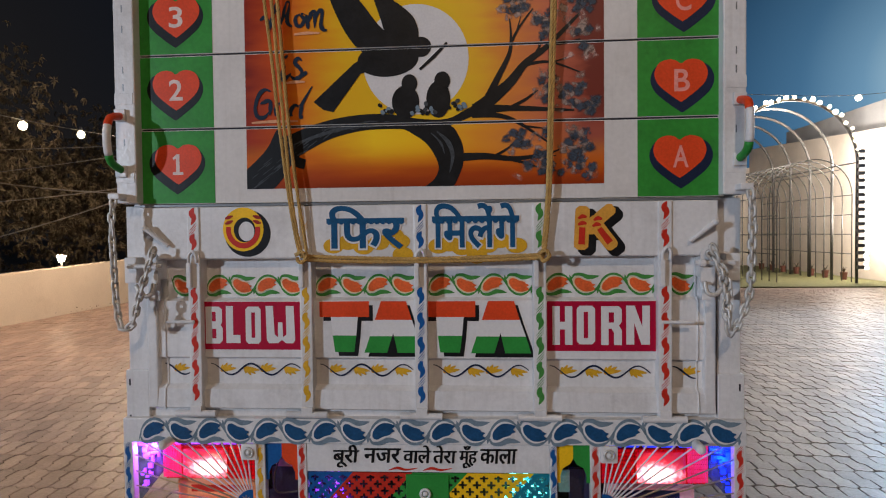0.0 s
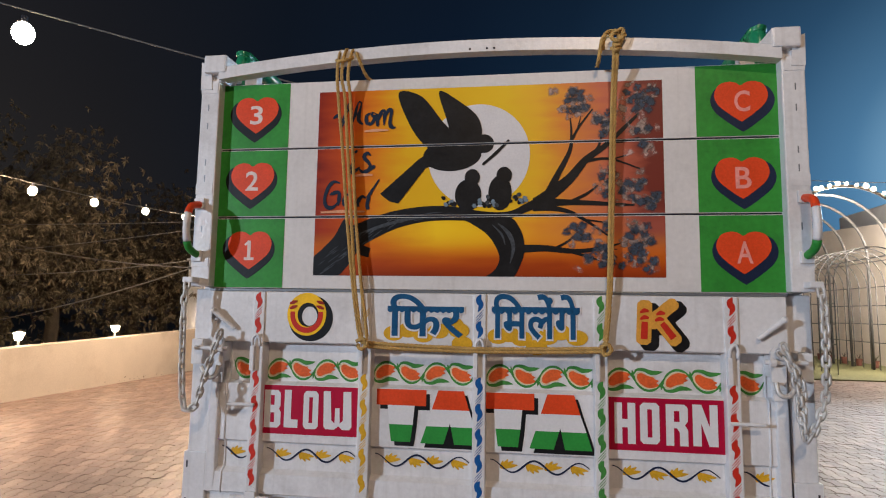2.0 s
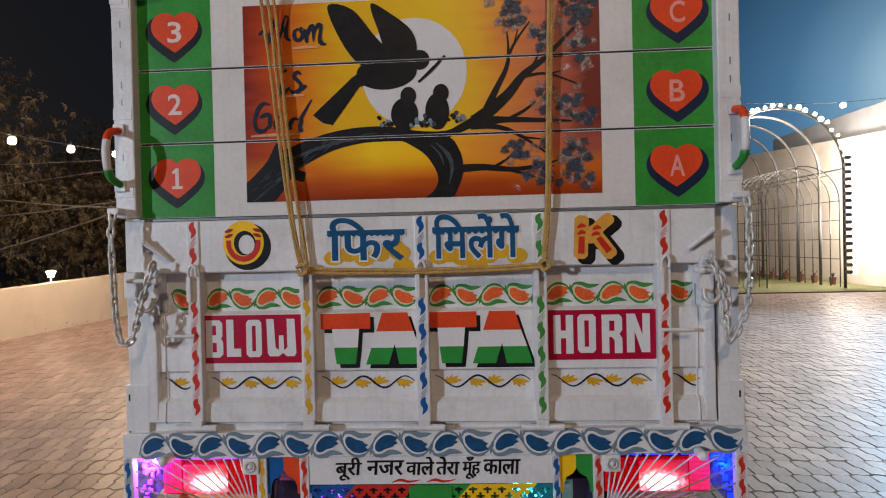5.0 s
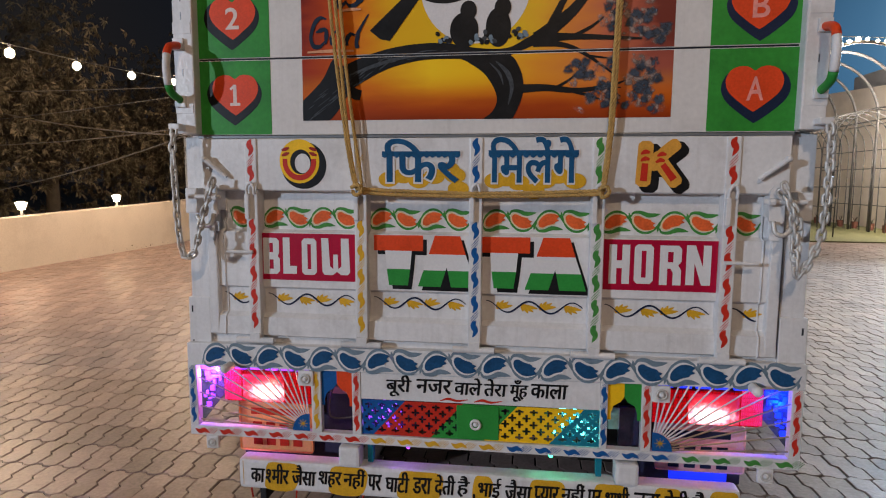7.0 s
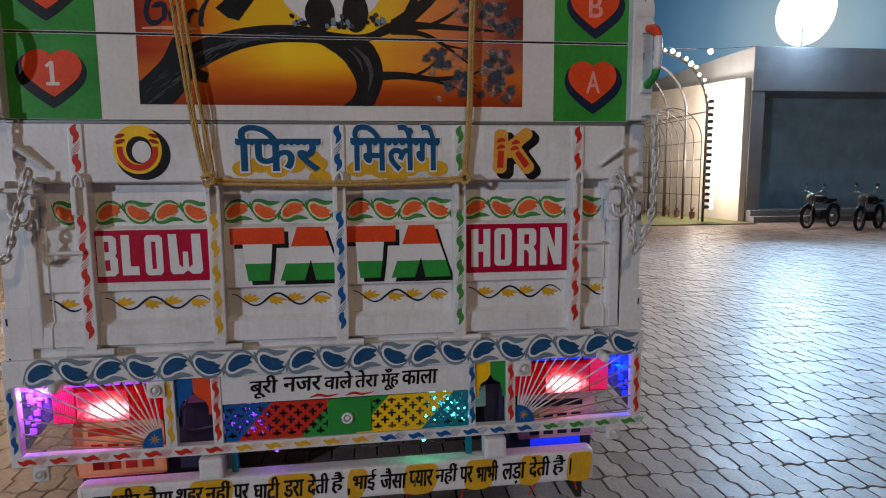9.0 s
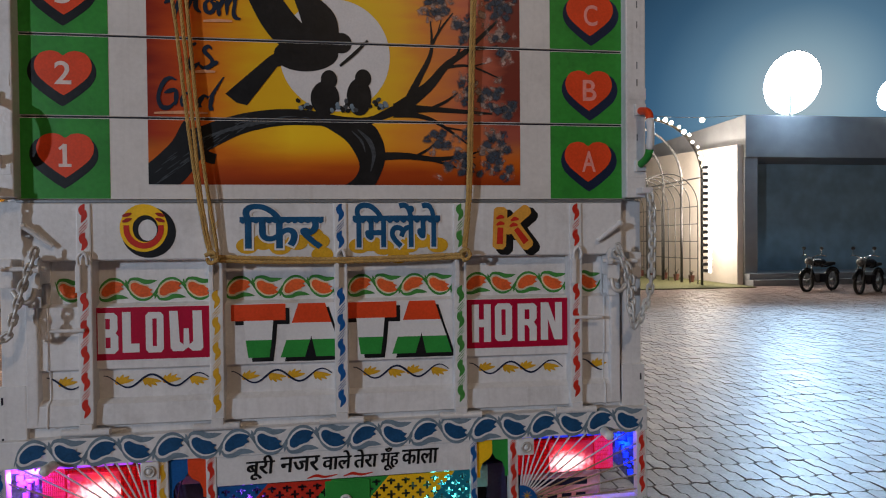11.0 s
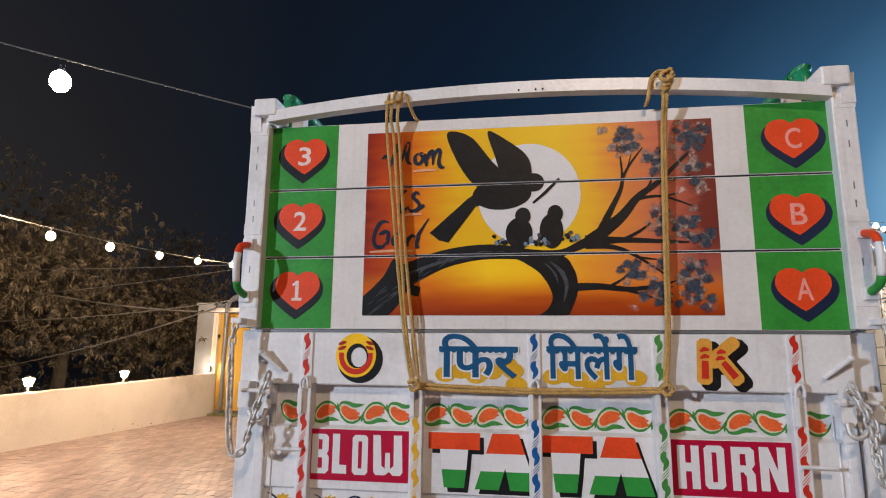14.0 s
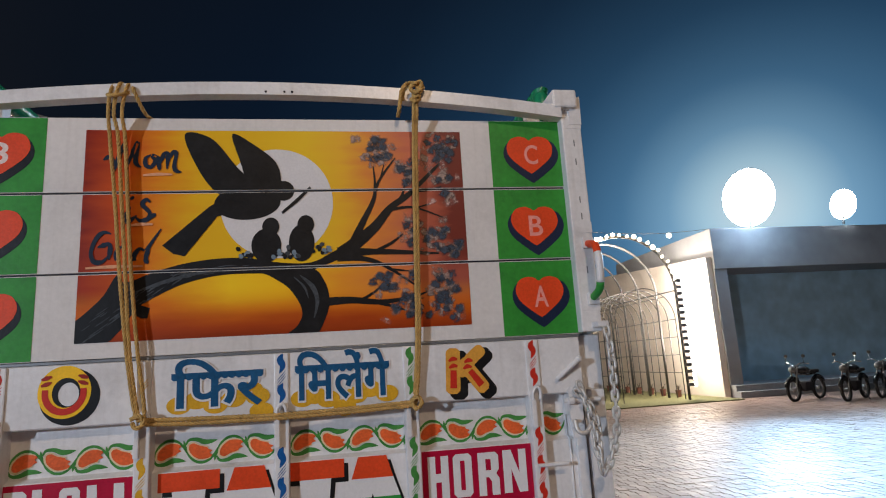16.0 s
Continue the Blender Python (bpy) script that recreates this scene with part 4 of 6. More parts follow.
for x, z, text, side in ((-0.853, 2.405, "3", 1), (-0.858, 2.152, "2", 1), (-0.856, 1.893, "1", 1), (0.873, 2.397, "C", -1), (0.868, 2.135, "B", -1), (0.864, 1.886, "A", -1)):
    on_planks("heart_shadow", [heart(x - 0.002 * side, z - 0.019, 0.205, 0.163)], BLACK if side > 0 else NAVY, 2, "dark drop shadow", False)
    on_planks("heart", [heart(x + 0.002 * side, z + 0.003, 0.171, 0.138)], HEART, 3, "orange-red painted heart", False)
    for p, z0, z1 in PLANKS:
        if z0 < z < z1:
            if text == "1":
                part("numeral", flat([ribbon([(x - 0.016, z + 0.022), (x + 0.001, z + 0.036)], [0.008, 0.010], 3)], -0.0028, None,
                                     flat([rect(x - 0.006, x + 0.007, z - 0.030, z + 0.038)], -0.0027, None, flat([rect(x - 0.018, x + 0.020, z - 0.034, z - 0.024)], -0.0026))), CHALK, p)
                continue
            part("numeral" if side > 0 else "letter", lettering(text, x - (0.013 if text == "1" else 0.024), x + (0.015 if text == "1" else 0.026), z - 0.033, z + 0.040, -0.0028, 0.014), CHALK if side > 0 else CHALK_FAINT, p)

# pale disc, branch, twigs, blossoms and the plain dark forms
on_planks("pale_disc", [ellipse(-0.011, 2.235, 0.181, 0.186, 56)], SUN_WHITE, 2, "pale painted sun disc")
on_planks("branch", [curved([(-0.625, 1.85), (-0.578, 1.897), (-0.531, 1.946), (-0.495, 2.010), (-0.472, 1.985), (-0.386, 2.016), (-0.298, 2.040), (-0.200, 2.053),
                            (-0.102, 2.052), (0.0, 2.034), (0.095, 2.032), (0.160, 2.062), (0.235, 2.098), (0.225, 2.060), (0.14, 2.022), (0.06, 1.998), (-0.101, 2.002),
                            (-0.199, 1.998), (-0.297, 1.976), (-0.374, 1.941), (-0.430, 1.906), (-0.479, 1.838), (-0.530, 1.795), (-0.625, 1.79)], 4)], BLACK, 3, "thick black painted branch")
on_planks("branch", [curved([(-0.06, 2.008), (0.09, 2.014), (0.136, 1.970), (0.151, 1.908), (0.138, 1.849), (0.098, 1.790), (0.005, 1.790), (0.050, 1.829), (0.064, 1.878),
                            (0.026, 1.947), (-0.033, 1.990)], 5)], BLACK, 4, "curled black painted branch")
on_planks("branch", [ribbon([(-0.445, 1.905), (-0.415, 1.892), (-0.398, 1.888)], [0.034, 0.036, 0.032])], BLACK, 4)
for pts, w in (([(0.22, 2.06), (0.26, 2.15), (0.305, 2.24), (0.312, 2.30), (0.308, 2.36)], [0.04, 0.022, 0.014, 0.008, 0.004]),
               ([(0.312, 2.28), (0.34, 2.33), (0.385, 2.39)], [0.010, 0.008, 0.004]), ([(0.318, 2.285), (0.332, 2.32), (0.345, 2.365)], [0.007, 0.005, 0.003]),
               ([(0.20, 2.06), (0.30, 2.14), (0.36, 2.21), (0.43, 2.262), (0.505, 2.335), (0.54, 2.37)], [0.05, 0.034, 0.024, 0.018, 0.012, 0.006]),
               ([(0.36, 2.21), (0.40, 2.25), (0.415, 2.30)], [0.012, 0.010, 0.004]), ([(0.44, 2.27), (0.49, 2.272), (0.54, 2.285)], [0.010, 0.007, 0.004]),
               ([(0.36, 2.205), (0.44, 2.212), (0.54, 2.175)], [0.012, 0.008, 0.004]), ([(0.45, 2.21), (0.50, 2.225)], [0.006, 0.004]),
               ([(0.18, 2.06), (0.30, 2.062), (0.42, 2.056), (0.52, 2.05)], [0.04, 0.02, 0.014, 0.005]), ([(0.31, 2.065), (0.36, 2.09), (0.40, 2.12)], [0.012, 0.010, 0.004]),
               ([(0.18, 2.045), (0.27, 2.038), (0.34, 2.01), (0.44, 1.94)], [0.026, 0.016, 0.012, 0.004]), ([(0.36, 2.0), (0.42, 1.992)], [0.008, 0.004]),
               ([(0.12, 1.90), (0.22, 1.903), (0.32, 1.893), (0.42, 1.905), (0.47, 1.92)], [0.03, 0.022, 0.016, 0.01, 0.004]),
               ([(0.25, 1.90), (0.295, 1.925), (0.325, 1.95)], [0.010, 0.008, 0.004]), ([(0.30, 1.893), (0.36, 1.876), (0.40, 1.862)], [0.012, 0.008, 0.004]),
               ([(0.40, 1.90), (0.46, 1.90)], [0.006, 0.003]), ([(0.42, 1.905), (0.46, 1.872)], [0.006, 0.003])):
    on_planks("twig", [ribbon(pts, w, 6)], BLACK, 4)
for pts, w in (([(0.060, 1.990), (0.098, 1.952), (0.113, 1.905), (0.102, 1.850)], [0.003, 0.016, 0.013, 0.002]), ([(0.040, 1.985), (0.072, 1.952), (0.085, 1.915)], [0.002, 0.008, 0.002]),
               ([(-0.44, 1.955), (-0.35, 1.985), (-0.25, 2.008), (-0.12, 2.016)], [0.002, 0.012, 0.009, 0.002])):
    on_planks("branch_sheen", [ribbon(pts, w)], BARK_GREY, 5, "grey brushed highlight")
rng = random.Random(31)
for k in range(44):
    s = rng.random()
    x, z = -0.60 + 0.27 * s, 1.825 + 0.165 * s + rng.uniform(-0.040, 0.040) * (1 - 0.55 * s)
    ln = rng.uniform(0.018, 0.045)
    on_planks("bark_stroke", [ribbon([(x, z), (x + ln, z + ln * 0.72)], [0.001, 0.0036, 0.001], 3)], BARK_GREY, 5, "thin grey bark stroke")
for k in range(26):
    x = rng.uniform(-0.40, -0.02)
    z = 2.018 - 0.55 * (x + 0.12) ** 2 + rng.uniform(-0.012, 0.014)
    ln = rng.uniform(0.02, 0.05)
    slope = -1.1 * (x + 0.12)
    on_planks("bark_stroke", [ribbon([(x, z), (x + ln, z + ln * slope)], [0.001, 0.0030, 0.001], 3)], BARK_GREY, 5, "thin grey bark stroke")
# dark plain forms in place of the painted animals
on_planks("dark_form", [ellipse(-0.105, 2.237, 0.105, 0.058, 36, 0.05)], BLACK, 3, "plain dark painted form over the pale disc")
on_planks("dark_form", [curved([(-0.305, 2.474), (-0.22, 2.458), (-0.14, 2.36), (-0.06, 2.27), (-0.13, 2.24), (-0.205, 2.275), (-0.265, 2.36)])], BLACK, 4)
on_planks("dark_form", [curved([(-0.155, 2.474), (-0.09, 2.44), (-0.015, 2.375), (0.0, 2.30), (-0.04, 2.26), (-0.10, 2.30), (-0.13, 2.38)])], BLACK, 5)
on_planks("dark_form", [ellipse(0.008, 2.276, 0.036, 0.034)], BLACK, 4)
on_planks("dark_form", [[(-0.165, 2.262), (-0.225, 2.225), (-0.365, 2.10), (-0.33, 2.072), (-0.297, 2.064), (-0.20, 2.192), (-0.15, 2.205)]], BLACK, 4)
on_planks("dark_form", [ribbon([(0.004, 2.20), (0.05, 2.24), (0.097, 2.287)], [0.008, 0.012, 0.008])], BLACK, 5)
for x, z, rx, rz in ((-0.046, 2.092, 0.047, 0.056), (0.066, 2.098, 0.041, 0.062)):
    on_planks("dark_form", [ellipse(x, z, rx, rz)], BLACK, 4, "small plain dark painted oval")
    on_planks("dark_form", [ellipse(x + 0.014, z + 0.062, 0.027, 0.031)], BLACK, 5)
for k in range(34):
    x = rng.choice((-0.125, -0.1, -0.01, 0.02, 0.045, 0.115, 0.135)) + rng.gauss(0, 0.012)
    z = 2.05 + abs(rng.gauss(0, 0.018)) + (0.014 if x > 0.1 else 0)
    on_planks("petal_dab", [ellipse(x, z, 0.009, 0.007, 8, rng.uniform(0, 3))], rng.choice((BARK_GREY, BLACK, GREY_BLUE, BARK_GREY)), 6)
dabs, smears, pinks = bmesh.new(), bmesh.new(), bmesh.new()


def dab(bm, x, z, w, h, turn, depth):
    """A touch of the brush, full in the middle and thin at its uneven edge."""
    layer = bm.verts.layers.float_color.get("cover") or bm.verts.layers.float_color.new("cover")
    c, s = math.cos(turn), math.sin(turn)
    rim = []
    for k in range(12):
        t = 2 * math.pi * k / 12
        e = (abs(math.cos(t)) ** 3 + abs(math.sin(t)) ** 3) ** (-1 / 3) * rng.uniform(0.40, 0.70)
        u, v = math.cos(t) * w * e, math.sin(t) * h * e
        rim.append((x + u * c - v * s, z + u * s + v * c))
    if all(abs(q - j) > 0.003 for _, q in rim for j in (2.018, 2.276)) and max(p for p, _ in rim) < 0.617 and min(q for _, q in rim) > 1.806:
        mid = bm.verts.new((x, depth, z))
        mid[layer] = (1, 1, 1, 1)
        ring = [bm.verts.new((p, depth, q)) for p, q in rim]
        for v in ring:
            v[layer] = (0, 0, 0, 1)
        for k in range(12):
            bm.faces.new((mid, ring[k], ring[(k + 1) % 12]))


for cx, cz, r, n, soft in ((0.330, 2.420, 0.050, 14, 1.6), (0.549, 2.424, 0.050, 18, 0.8), (0.417, 2.336, 0.045, 8, 1.2), (0.548, 2.290, 0.055, 9, 1.6), (0.428, 2.130, 0.045, 8, 0.3),
                           (0.520, 2.110, 0.045, 9, 0.8), (0.575, 2.062, 0.04, 9, 0.8), (0.332, 1.960, 0.042, 12, 0.3), (0.426, 2.004, 0.045, 7, 0.8), (0.535, 1.950, 0.058, 14, 1.0),
                           (0.408, 1.879, 0.045, 12, 0.6), (0.520, 1.850, 0.058, 16, 0.8)):
    for k in range(int(5 + 9 * soft)):
        dab(smears, rng.gauss(cx, r * 0.55), rng.gauss(cz, r * 0.55), rng.uniform(0.025, 0.045), rng.uniform(0.02, 0.04), rng.uniform(-0.5, 0.5), -0.0030 - 0.0000002 * len(smears.faces))
    n = max(4, int(n * 0.62))
    for k in range(n):
        a = 2.4 * k
        e = r * math.sqrt((k + 0.5) / n) * rng.uniform(0.8, 1.1)
        dab(dabs, cx + e * math.cos(a) + rng.gauss(0, 0.004), cz + e * math.sin(a) + rng.gauss(0, 0.004), rng.uniform(0.028, 0.042), rng.uniform(0.024, 0.036), rng.gauss(0, 0.4),
            -0.0033 - 0.0000002 * len(dabs.faces))
for x, z, w, h, a in ((0.478, 2.425, 0.03, 0.045, 0.5), (0.50, 2.375, 0.03, 0.05, -0.5), (0.545, 2.365, 0.028, 0.04, 0.3), (0.60, 2.32, 0.02, 0.03, 0.2), (0.57, 2.235, 0.05, 0.04, 0.2),
                      (0.50, 2.232, 0.04, 0.03, 0.4), (0.33, 1.832, 0.035, 0.018, -0.4)):
    dab(pinks, x, z, w, h, a, -0.0029 - 0.000001 * len(pinks.faces))
part("blossom", smears, DAB_SOFT, PLANKS[1][0], "soft grey smears behind the blossoms")["kind"] = "stuff"
part("blossom", dabs, DAB, PLANKS[1][0], "slate-blue dabbed blossoms")["kind"] = "stuff"
part("blossom", pinks, DAB_PINK, PLANKS[2][0], "pale pink brush smears")["kind"] = "stuff"
for plank, strokes in (
    (2, ([(-0.550, 2.385), (-0.533, 2.395), (-0.520, 2.378), (-0.517, 2.346)], [(-0.517, 2.346), (-0.503, 2.399), (-0.488, 2.436), (-0.478, 2.362)], [(-0.478, 2.362), (-0.461, 2.416), (-0.448, 2.444), (-0.453, 2.379), (-0.436, 2.360)])),
    (2, ([(-0.405, 2.403), (-0.423, 2.391), (-0.421, 2.366), (-0.405, 2.362), (-0.393, 2.383), (-0.403, 2.401), (-0.385, 2.395)], [(-0.385, 2.399), (-0.380, 2.350)], [(-0.381, 2.367), (-0.368, 2.403), (-0.356, 2.404), (-0.357, 2.354)], [(-0.357, 2.375), (-0.342, 2.408), (-0.330, 2.406), (-0.335, 2.363), (-0.327, 2.346), (-0.313, 2.344)])),
    (1, ([(-0.462, 2.262), (-0.456, 2.254)], [(-0.463, 2.228), (-0.478, 2.192), (-0.470, 2.180), (-0.443, 2.200)], [(-0.404, 2.242), (-0.416, 2.252), (-0.428, 2.236), (-0.405, 2.208), (-0.411, 2.188), (-0.432, 2.182), (-0.446, 2.194)], [(-0.411, 2.188), (-0.386, 2.204)])),
    (1, ([(-0.516, 2.141), (-0.538, 2.147), (-0.559, 2.127), (-0.572, 2.085), (-0.563, 2.055), (-0.539, 2.053), (-0.522, 2.071)], [(-0.554, 2.099), (-0.519, 2.107), (-0.520, 2.059)])),
    (1, ([(-0.482, 2.103), (-0.499, 2.083), (-0.494, 2.055), (-0.477, 2.053), (-0.467, 2.079), (-0.482, 2.101)], [(-0.415, 2.085), (-0.432, 2.091), (-0.448, 2.067), (-0.439, 2.049), (-0.420, 2.063), (-0.403, 2.099), (-0.369, 2.154)], [(-0.403, 2.099), (-0.412, 2.059), (-0.404, 2.045)])),
):
    for k, st in enumerate(strokes):
        part("script_stroke", flat([ribbon(st, [0.004, 0.015, 0.012, 0.016, 0.004], 6)], -0.0034 - 0.0001 * k), SCRIPT_BLUE, PLANKS[plank][0], "dark blue brush script stroke")
for a, b, z in ((-0.43, -0.34, 2.333), (-0.46, -0.395, 2.168), (-0.585, -0.42, 2.034)):
    on_planks("underline", [ribbon([(a, z), ((a + b) / 2, z + 0.003), (b, z + 0.002)], [0.006, 0.011, 0.005])], STROKE_PALE, 5)

# corner posts, caps and the bowed top bar
for s in (-1, 1):
    bm = bmesh.new()
    box(bm, 0.986 if s > 0 else -1.058, 1.058 if s > 0 else -0.986, -0.04, 0.05, 1.76, 2.535, 0.005)
    box(bm, 1.008 if s > 0 else -1.062, 1.062 if s > 0 else -1.008, 0.0, 0.05, 1.76, 2.53)
    post = part("corner_post", bm, WHITE, truck, "white painted steel corner post")
    bm = boxed(0.955, 1.045, -0.060, 0.07, 2.560, 2.628, 0.008)
    box(bm, 0.97, 1.03, -0.03, 0.05, 2.53, 2.58, 0.004)
    part("post_cap", bm if s > 0 else mirrored(bm), WHITE, truck)
    bm = flat([[(1.014, 2.50), (1.060, 2.50), (1.062, 2.608), (1.050, 2.604), (1.020, 2.556)]], -0.0435)
    for v in bmesh.ops.extrude_face_region(bm, geom=list(bm.faces))["geom"]:
        if isinstance(v, bmesh.types.BMVert):
            v.co.y += 0.010
    bmesh.ops.recalc_face_normals(bm, faces=bm.faces)
    part("flange", bm if s > 0 else mirrored(bm), WHITE, post, "pointed flange beside the cap")
    for z in (1.83, 2.10, 2.485):
        bm = boxed(0.992, 1.0582, -0.0415, -0.038, z, z + 0.040, 0.0008)
        part("strap", bm if s > 0 else mirrored(bm), WHITE, post)
    for z in (2.43, 2.36, 2.22, 2.16, 1.97):
        bm = boxed(1.024, 1.028, -0.0405, -0.038, z - 0.012, z + 0.012)
        part("slot", bm if s > 0 else mirrored(bm), GREY_PIPE, post, "dark narrow slot")
    # grab handle in three colours
    arc = spline([(1.034, -0.045, 2.060), (1.036, -0.100, 2.044), (1.034, -0.122, 2.000), (1.034, -0.122, 1.944), (1.036, -0.100, 1.896), (1.034, -0.045, 1.874)], 6)
    if s < 0:
        arc = [np.array((-q[0], q[1], q[2])) for q in arc]
    third = len(arc) // 3
    h = part("grab_handle", tube(bmesh.new(), arc[third:2 * third + 2], 0.0130, 10), LETTER, truck, "curved grab handle in orange, white and green")
    part("orange_end", tube(bmesh.new(), arc[:third + 1], 0.0132, 10), HEART, h)
    part("green_end", tube(bmesh.new(), arc[2 * third + 1:], 0.0132, 10), FLAG_GREEN, h)
    for z in (2.064, 1.870):
        bm = boxed(1.015, 1.055, -0.052, -0.040, z - 0.02, z + 0.02, 0.003)
        part("handle_foot", bm if s > 0 else mirrored(bm), WHITE, h)
    # green pipe of the hood frame, running forward along the side
    pipe = spline([(0.972, 0.10, 2.55), (0.972, 0.10, 2.635), (0.972, 0.113, 2.675), (0.972, 0.16, 2.692), (0.972, 0.5, 2.692), (0.972, 4.2, 2.692)], 6)
    if s < 0:
        pipe = [np.array((-q[0], q[1], q[2])) for q in pipe]
    part("hood_pipe", tube(bmesh.new(), pipe, 0.030, 12), PIPE_GREEN, truck, "green enamelled hood pipe")
    bm = boxed(0.90, 0.95, 0.08, 0.13, 2.0, 2.62, 0.004)
    part("stanchion", bm if s > 0 else mirrored(bm), WHITE, truck)
bm = bmesh.new()
n = 24
ring = []
for k in range(n + 1):
    x = -0.985 + 1.97 * k / n
    zc = 2.550 + 0.066 * (1 - (x / 0.985) ** 2) - 0.006 * x
    ring.append([bm.verts.new((x, y, zc + dz)) for y, dz in ((-0.055, -0.022), (-0.055, 0.022), (-0.010, 0.022), (-0.010, -0.022))])
for a, b in zip(ring, ring[1:]):
    for k in range(4):
        bm.faces.new((a[k], b[k], b[(k + 1) % 4], a[(k + 1) % 4]))
bm.faces.new(ring[0])
bm.faces.new(ring[-1][::-1])
bmesh.ops.recalc_face_normals(bm, faces=bm.faces)
bar = part("top_bar", bm, WHITE, truck, "bowed white square-tube top bar")
bm = bmesh.new()
for x in (-0.04, 0.045, 0.02):
    rod(bm, (x, -0.0565, 2.604), (x, -0.05, 2.604), 0.004, segs=10)
part("bolt_hole", bm, CHASSIS, bar)


# tailgate: one pressed steel sheet with ribs
def sheet(x0, x1, profile):
    bm = bmesh.new()
    rows = [[bm.verts.new((x, y, z)) for y, z in profile] for x in (x0, x1)]
    back = [[bm.verts.new((x, 0.075, z)) for z in (profile[0][1], profile[-1][1])] for x in (x0, x1)]
    for k in range(len(profile) - 1):
        bm.faces.new((rows[0][k], rows[0][k + 1], rows[1][k + 1], rows[1][k]))
    bm.faces.new((back[0][0], back[0][1], back[1][1], back[1][0]))
    bm.faces.new((rows[0][0], rows[1][0], back[1][0], back[0][0]))
    bm.faces.new((rows[0][-1], rows[1][-1], back[1][1], back[0][1]))
    for r, b in zip(rows, back):
        bm.faces.new(r + b[::-1])
    bmesh.ops.recalc_face_normals(bm, faces=bm.faces)
    return bm


MAIN_Y, BAND_Y, LOW_Y = 0.020, 0.044, 0.034
PROFILE = [(0.0, 1.745), (-0.004, 1.742), (-0.004, 1.566), (0.0, 1.562), (BAND_Y, 1.559), (BAND_Y, 1.422), (MAIN_Y, 1.412), (MAIN_Y, 1.212), (LOW_Y, 1.204),
           (LOW_Y, 1.114), (0.012, 1.099), (0.008, 1.034), (0.016, 1.028)]
tailgate = part("tailgate", sheet(-0.988, 0.982, PROFILE), WHITE, truck, "white pressed-steel drop tailgate")
RIBS = (-0.802, -0.402, -0.001, 0.402, 0.813)
for x in RIBS:
    bm = bmesh.new()
    box(bm, x - 0.022, x + 0.022, -0.010, 0.05, 1.035, 1.744, 0.004)
    rod(bm, (x, -0.0112, 1.040), (x, 0.03, 1.040), 0.0218, segs=16)
    rib = part("rib", bm, WHITE, tailgate)
    # latch peg at the top of each rib
    bm = tube(bmesh.new(), spline([(x - 0.012, -0.020, 1.545), (x - 0.011, -0.024, 1.575), (x + 0.004, -0.024, 1.590), (x + 0.014, -0.022, 1.575), (x + 0.014, -0.018, 1.550)], 5), 0.0055, 8)
    box(bm, x - 0.020, x - 0.004, -0.026, -0.010, 1.462, 1.55, 0.003)
    part("latch_peg", bm, WHITE, rib)
    hinge = part("hinge", rod(bmesh.new(), (x - 0.075, -0.008, 1.017), (x + 0.07, -0.008, 1.017), 0.0115, segs=14), WHITE, tailgate)
    bm = boxed(x - 0.02, x + 0.02, -0.018, 0.02, 1.010, 1.045, 0.003)
    part("hinge_leaf", bm, WHITE, hinge)
for x in (-0.926, 0.927):
    part("weld_seam", tube(bmesh.new(), [(x, y - 0.001, z) for y, z in PROFILE[4:]], 0.0035, 6), WHITE, tailgate, "painted-over weld seam")
for x0, x1 in ((-0.988, -0.952), (0.946, 0.982)):
    part("edge_flange", boxed(x0, x1, 0.008, 0.05, 1.034, 1.558, 0.005), WHITE, tailgate, "flat pressed border of the tailgate")
part("joint_cover", boxed(-1.0, 0.99, -0.002, 0.03, 1.7462, 1.7548, 0.001), GREY_PIPE, tailgate, "dark gap under the boards")

# backing added so that the bay light doesn't leak through the gap
part("sill", boxed(-1.0, 1.0, 0.030, 0.062, 0.985, 1.026, 0.002), WHITE, truck, "white backing added behind the gap under the tailgate")

# painted work on the ribs: running flames
for x, m in zip(RIBS, (RED, YELLOW, BLUE, LEAF_GREEN, RED)):
    for k, z in enumerate((1.712, 1.622, 1.432, 1.345, 1.262, 1.178, 1.092)):
        if m is YELLOW and z > 1.6:
            continue
        bm = flat([flame(x, z, 0.036, 0.060, 1)], -0.0108)
        part("painted_flame", bm, m, tailgate, "brushed flame stroke")
    bm = bmesh.new()
    for z in (1.667, 1.388, 1.303, 1.220, 1.135):
        for d in (-0.009, 0.0, 0.009):
            flat([ribbon([(x - 0.013, z - 0.016 + d), (x + 0.013, z + 0.014 + d)], [0.001, 0.0030, 0.001], 3)], -0.0106, None, bm)
    part("painted_hatching", bm, m, tailgate)["kind"] = "stuff"

# top strip: O, two words and K
SY, HEADLINE = -0.0048, 1.689
cx, cz = -0.622, 1.665
part("painted_ring", flat([ellipse(-0.607, 1.651, 0.083, 0.082), ellipse(-0.611, 1.658, 0.0285, 0.034)[::-1]], SY), BLACK, tailgate, "black drop shadow")
part("painted_ring", flat([ellipse(cx, cz, 0.073, 0.0765), ellipse(-0.617, 1.663, 0.039, 0.043)[::-1]], SY - 0.0008), BRIGHT_YELLOW, tailgate, "yellow letter O")
part("painted_ring", flat([ribbon([(cx + 0.053 * math.cos(a), cz + 0.057 * math.sin(a)) for a in (math.pi * (0.95 + 1.10 * k / 9) for k in range(10))],
                                  [0.017, 0.019, 0.019, 0.017], 4)], SY - 0.0016), RED, tailgate, "red arc inside the letter")
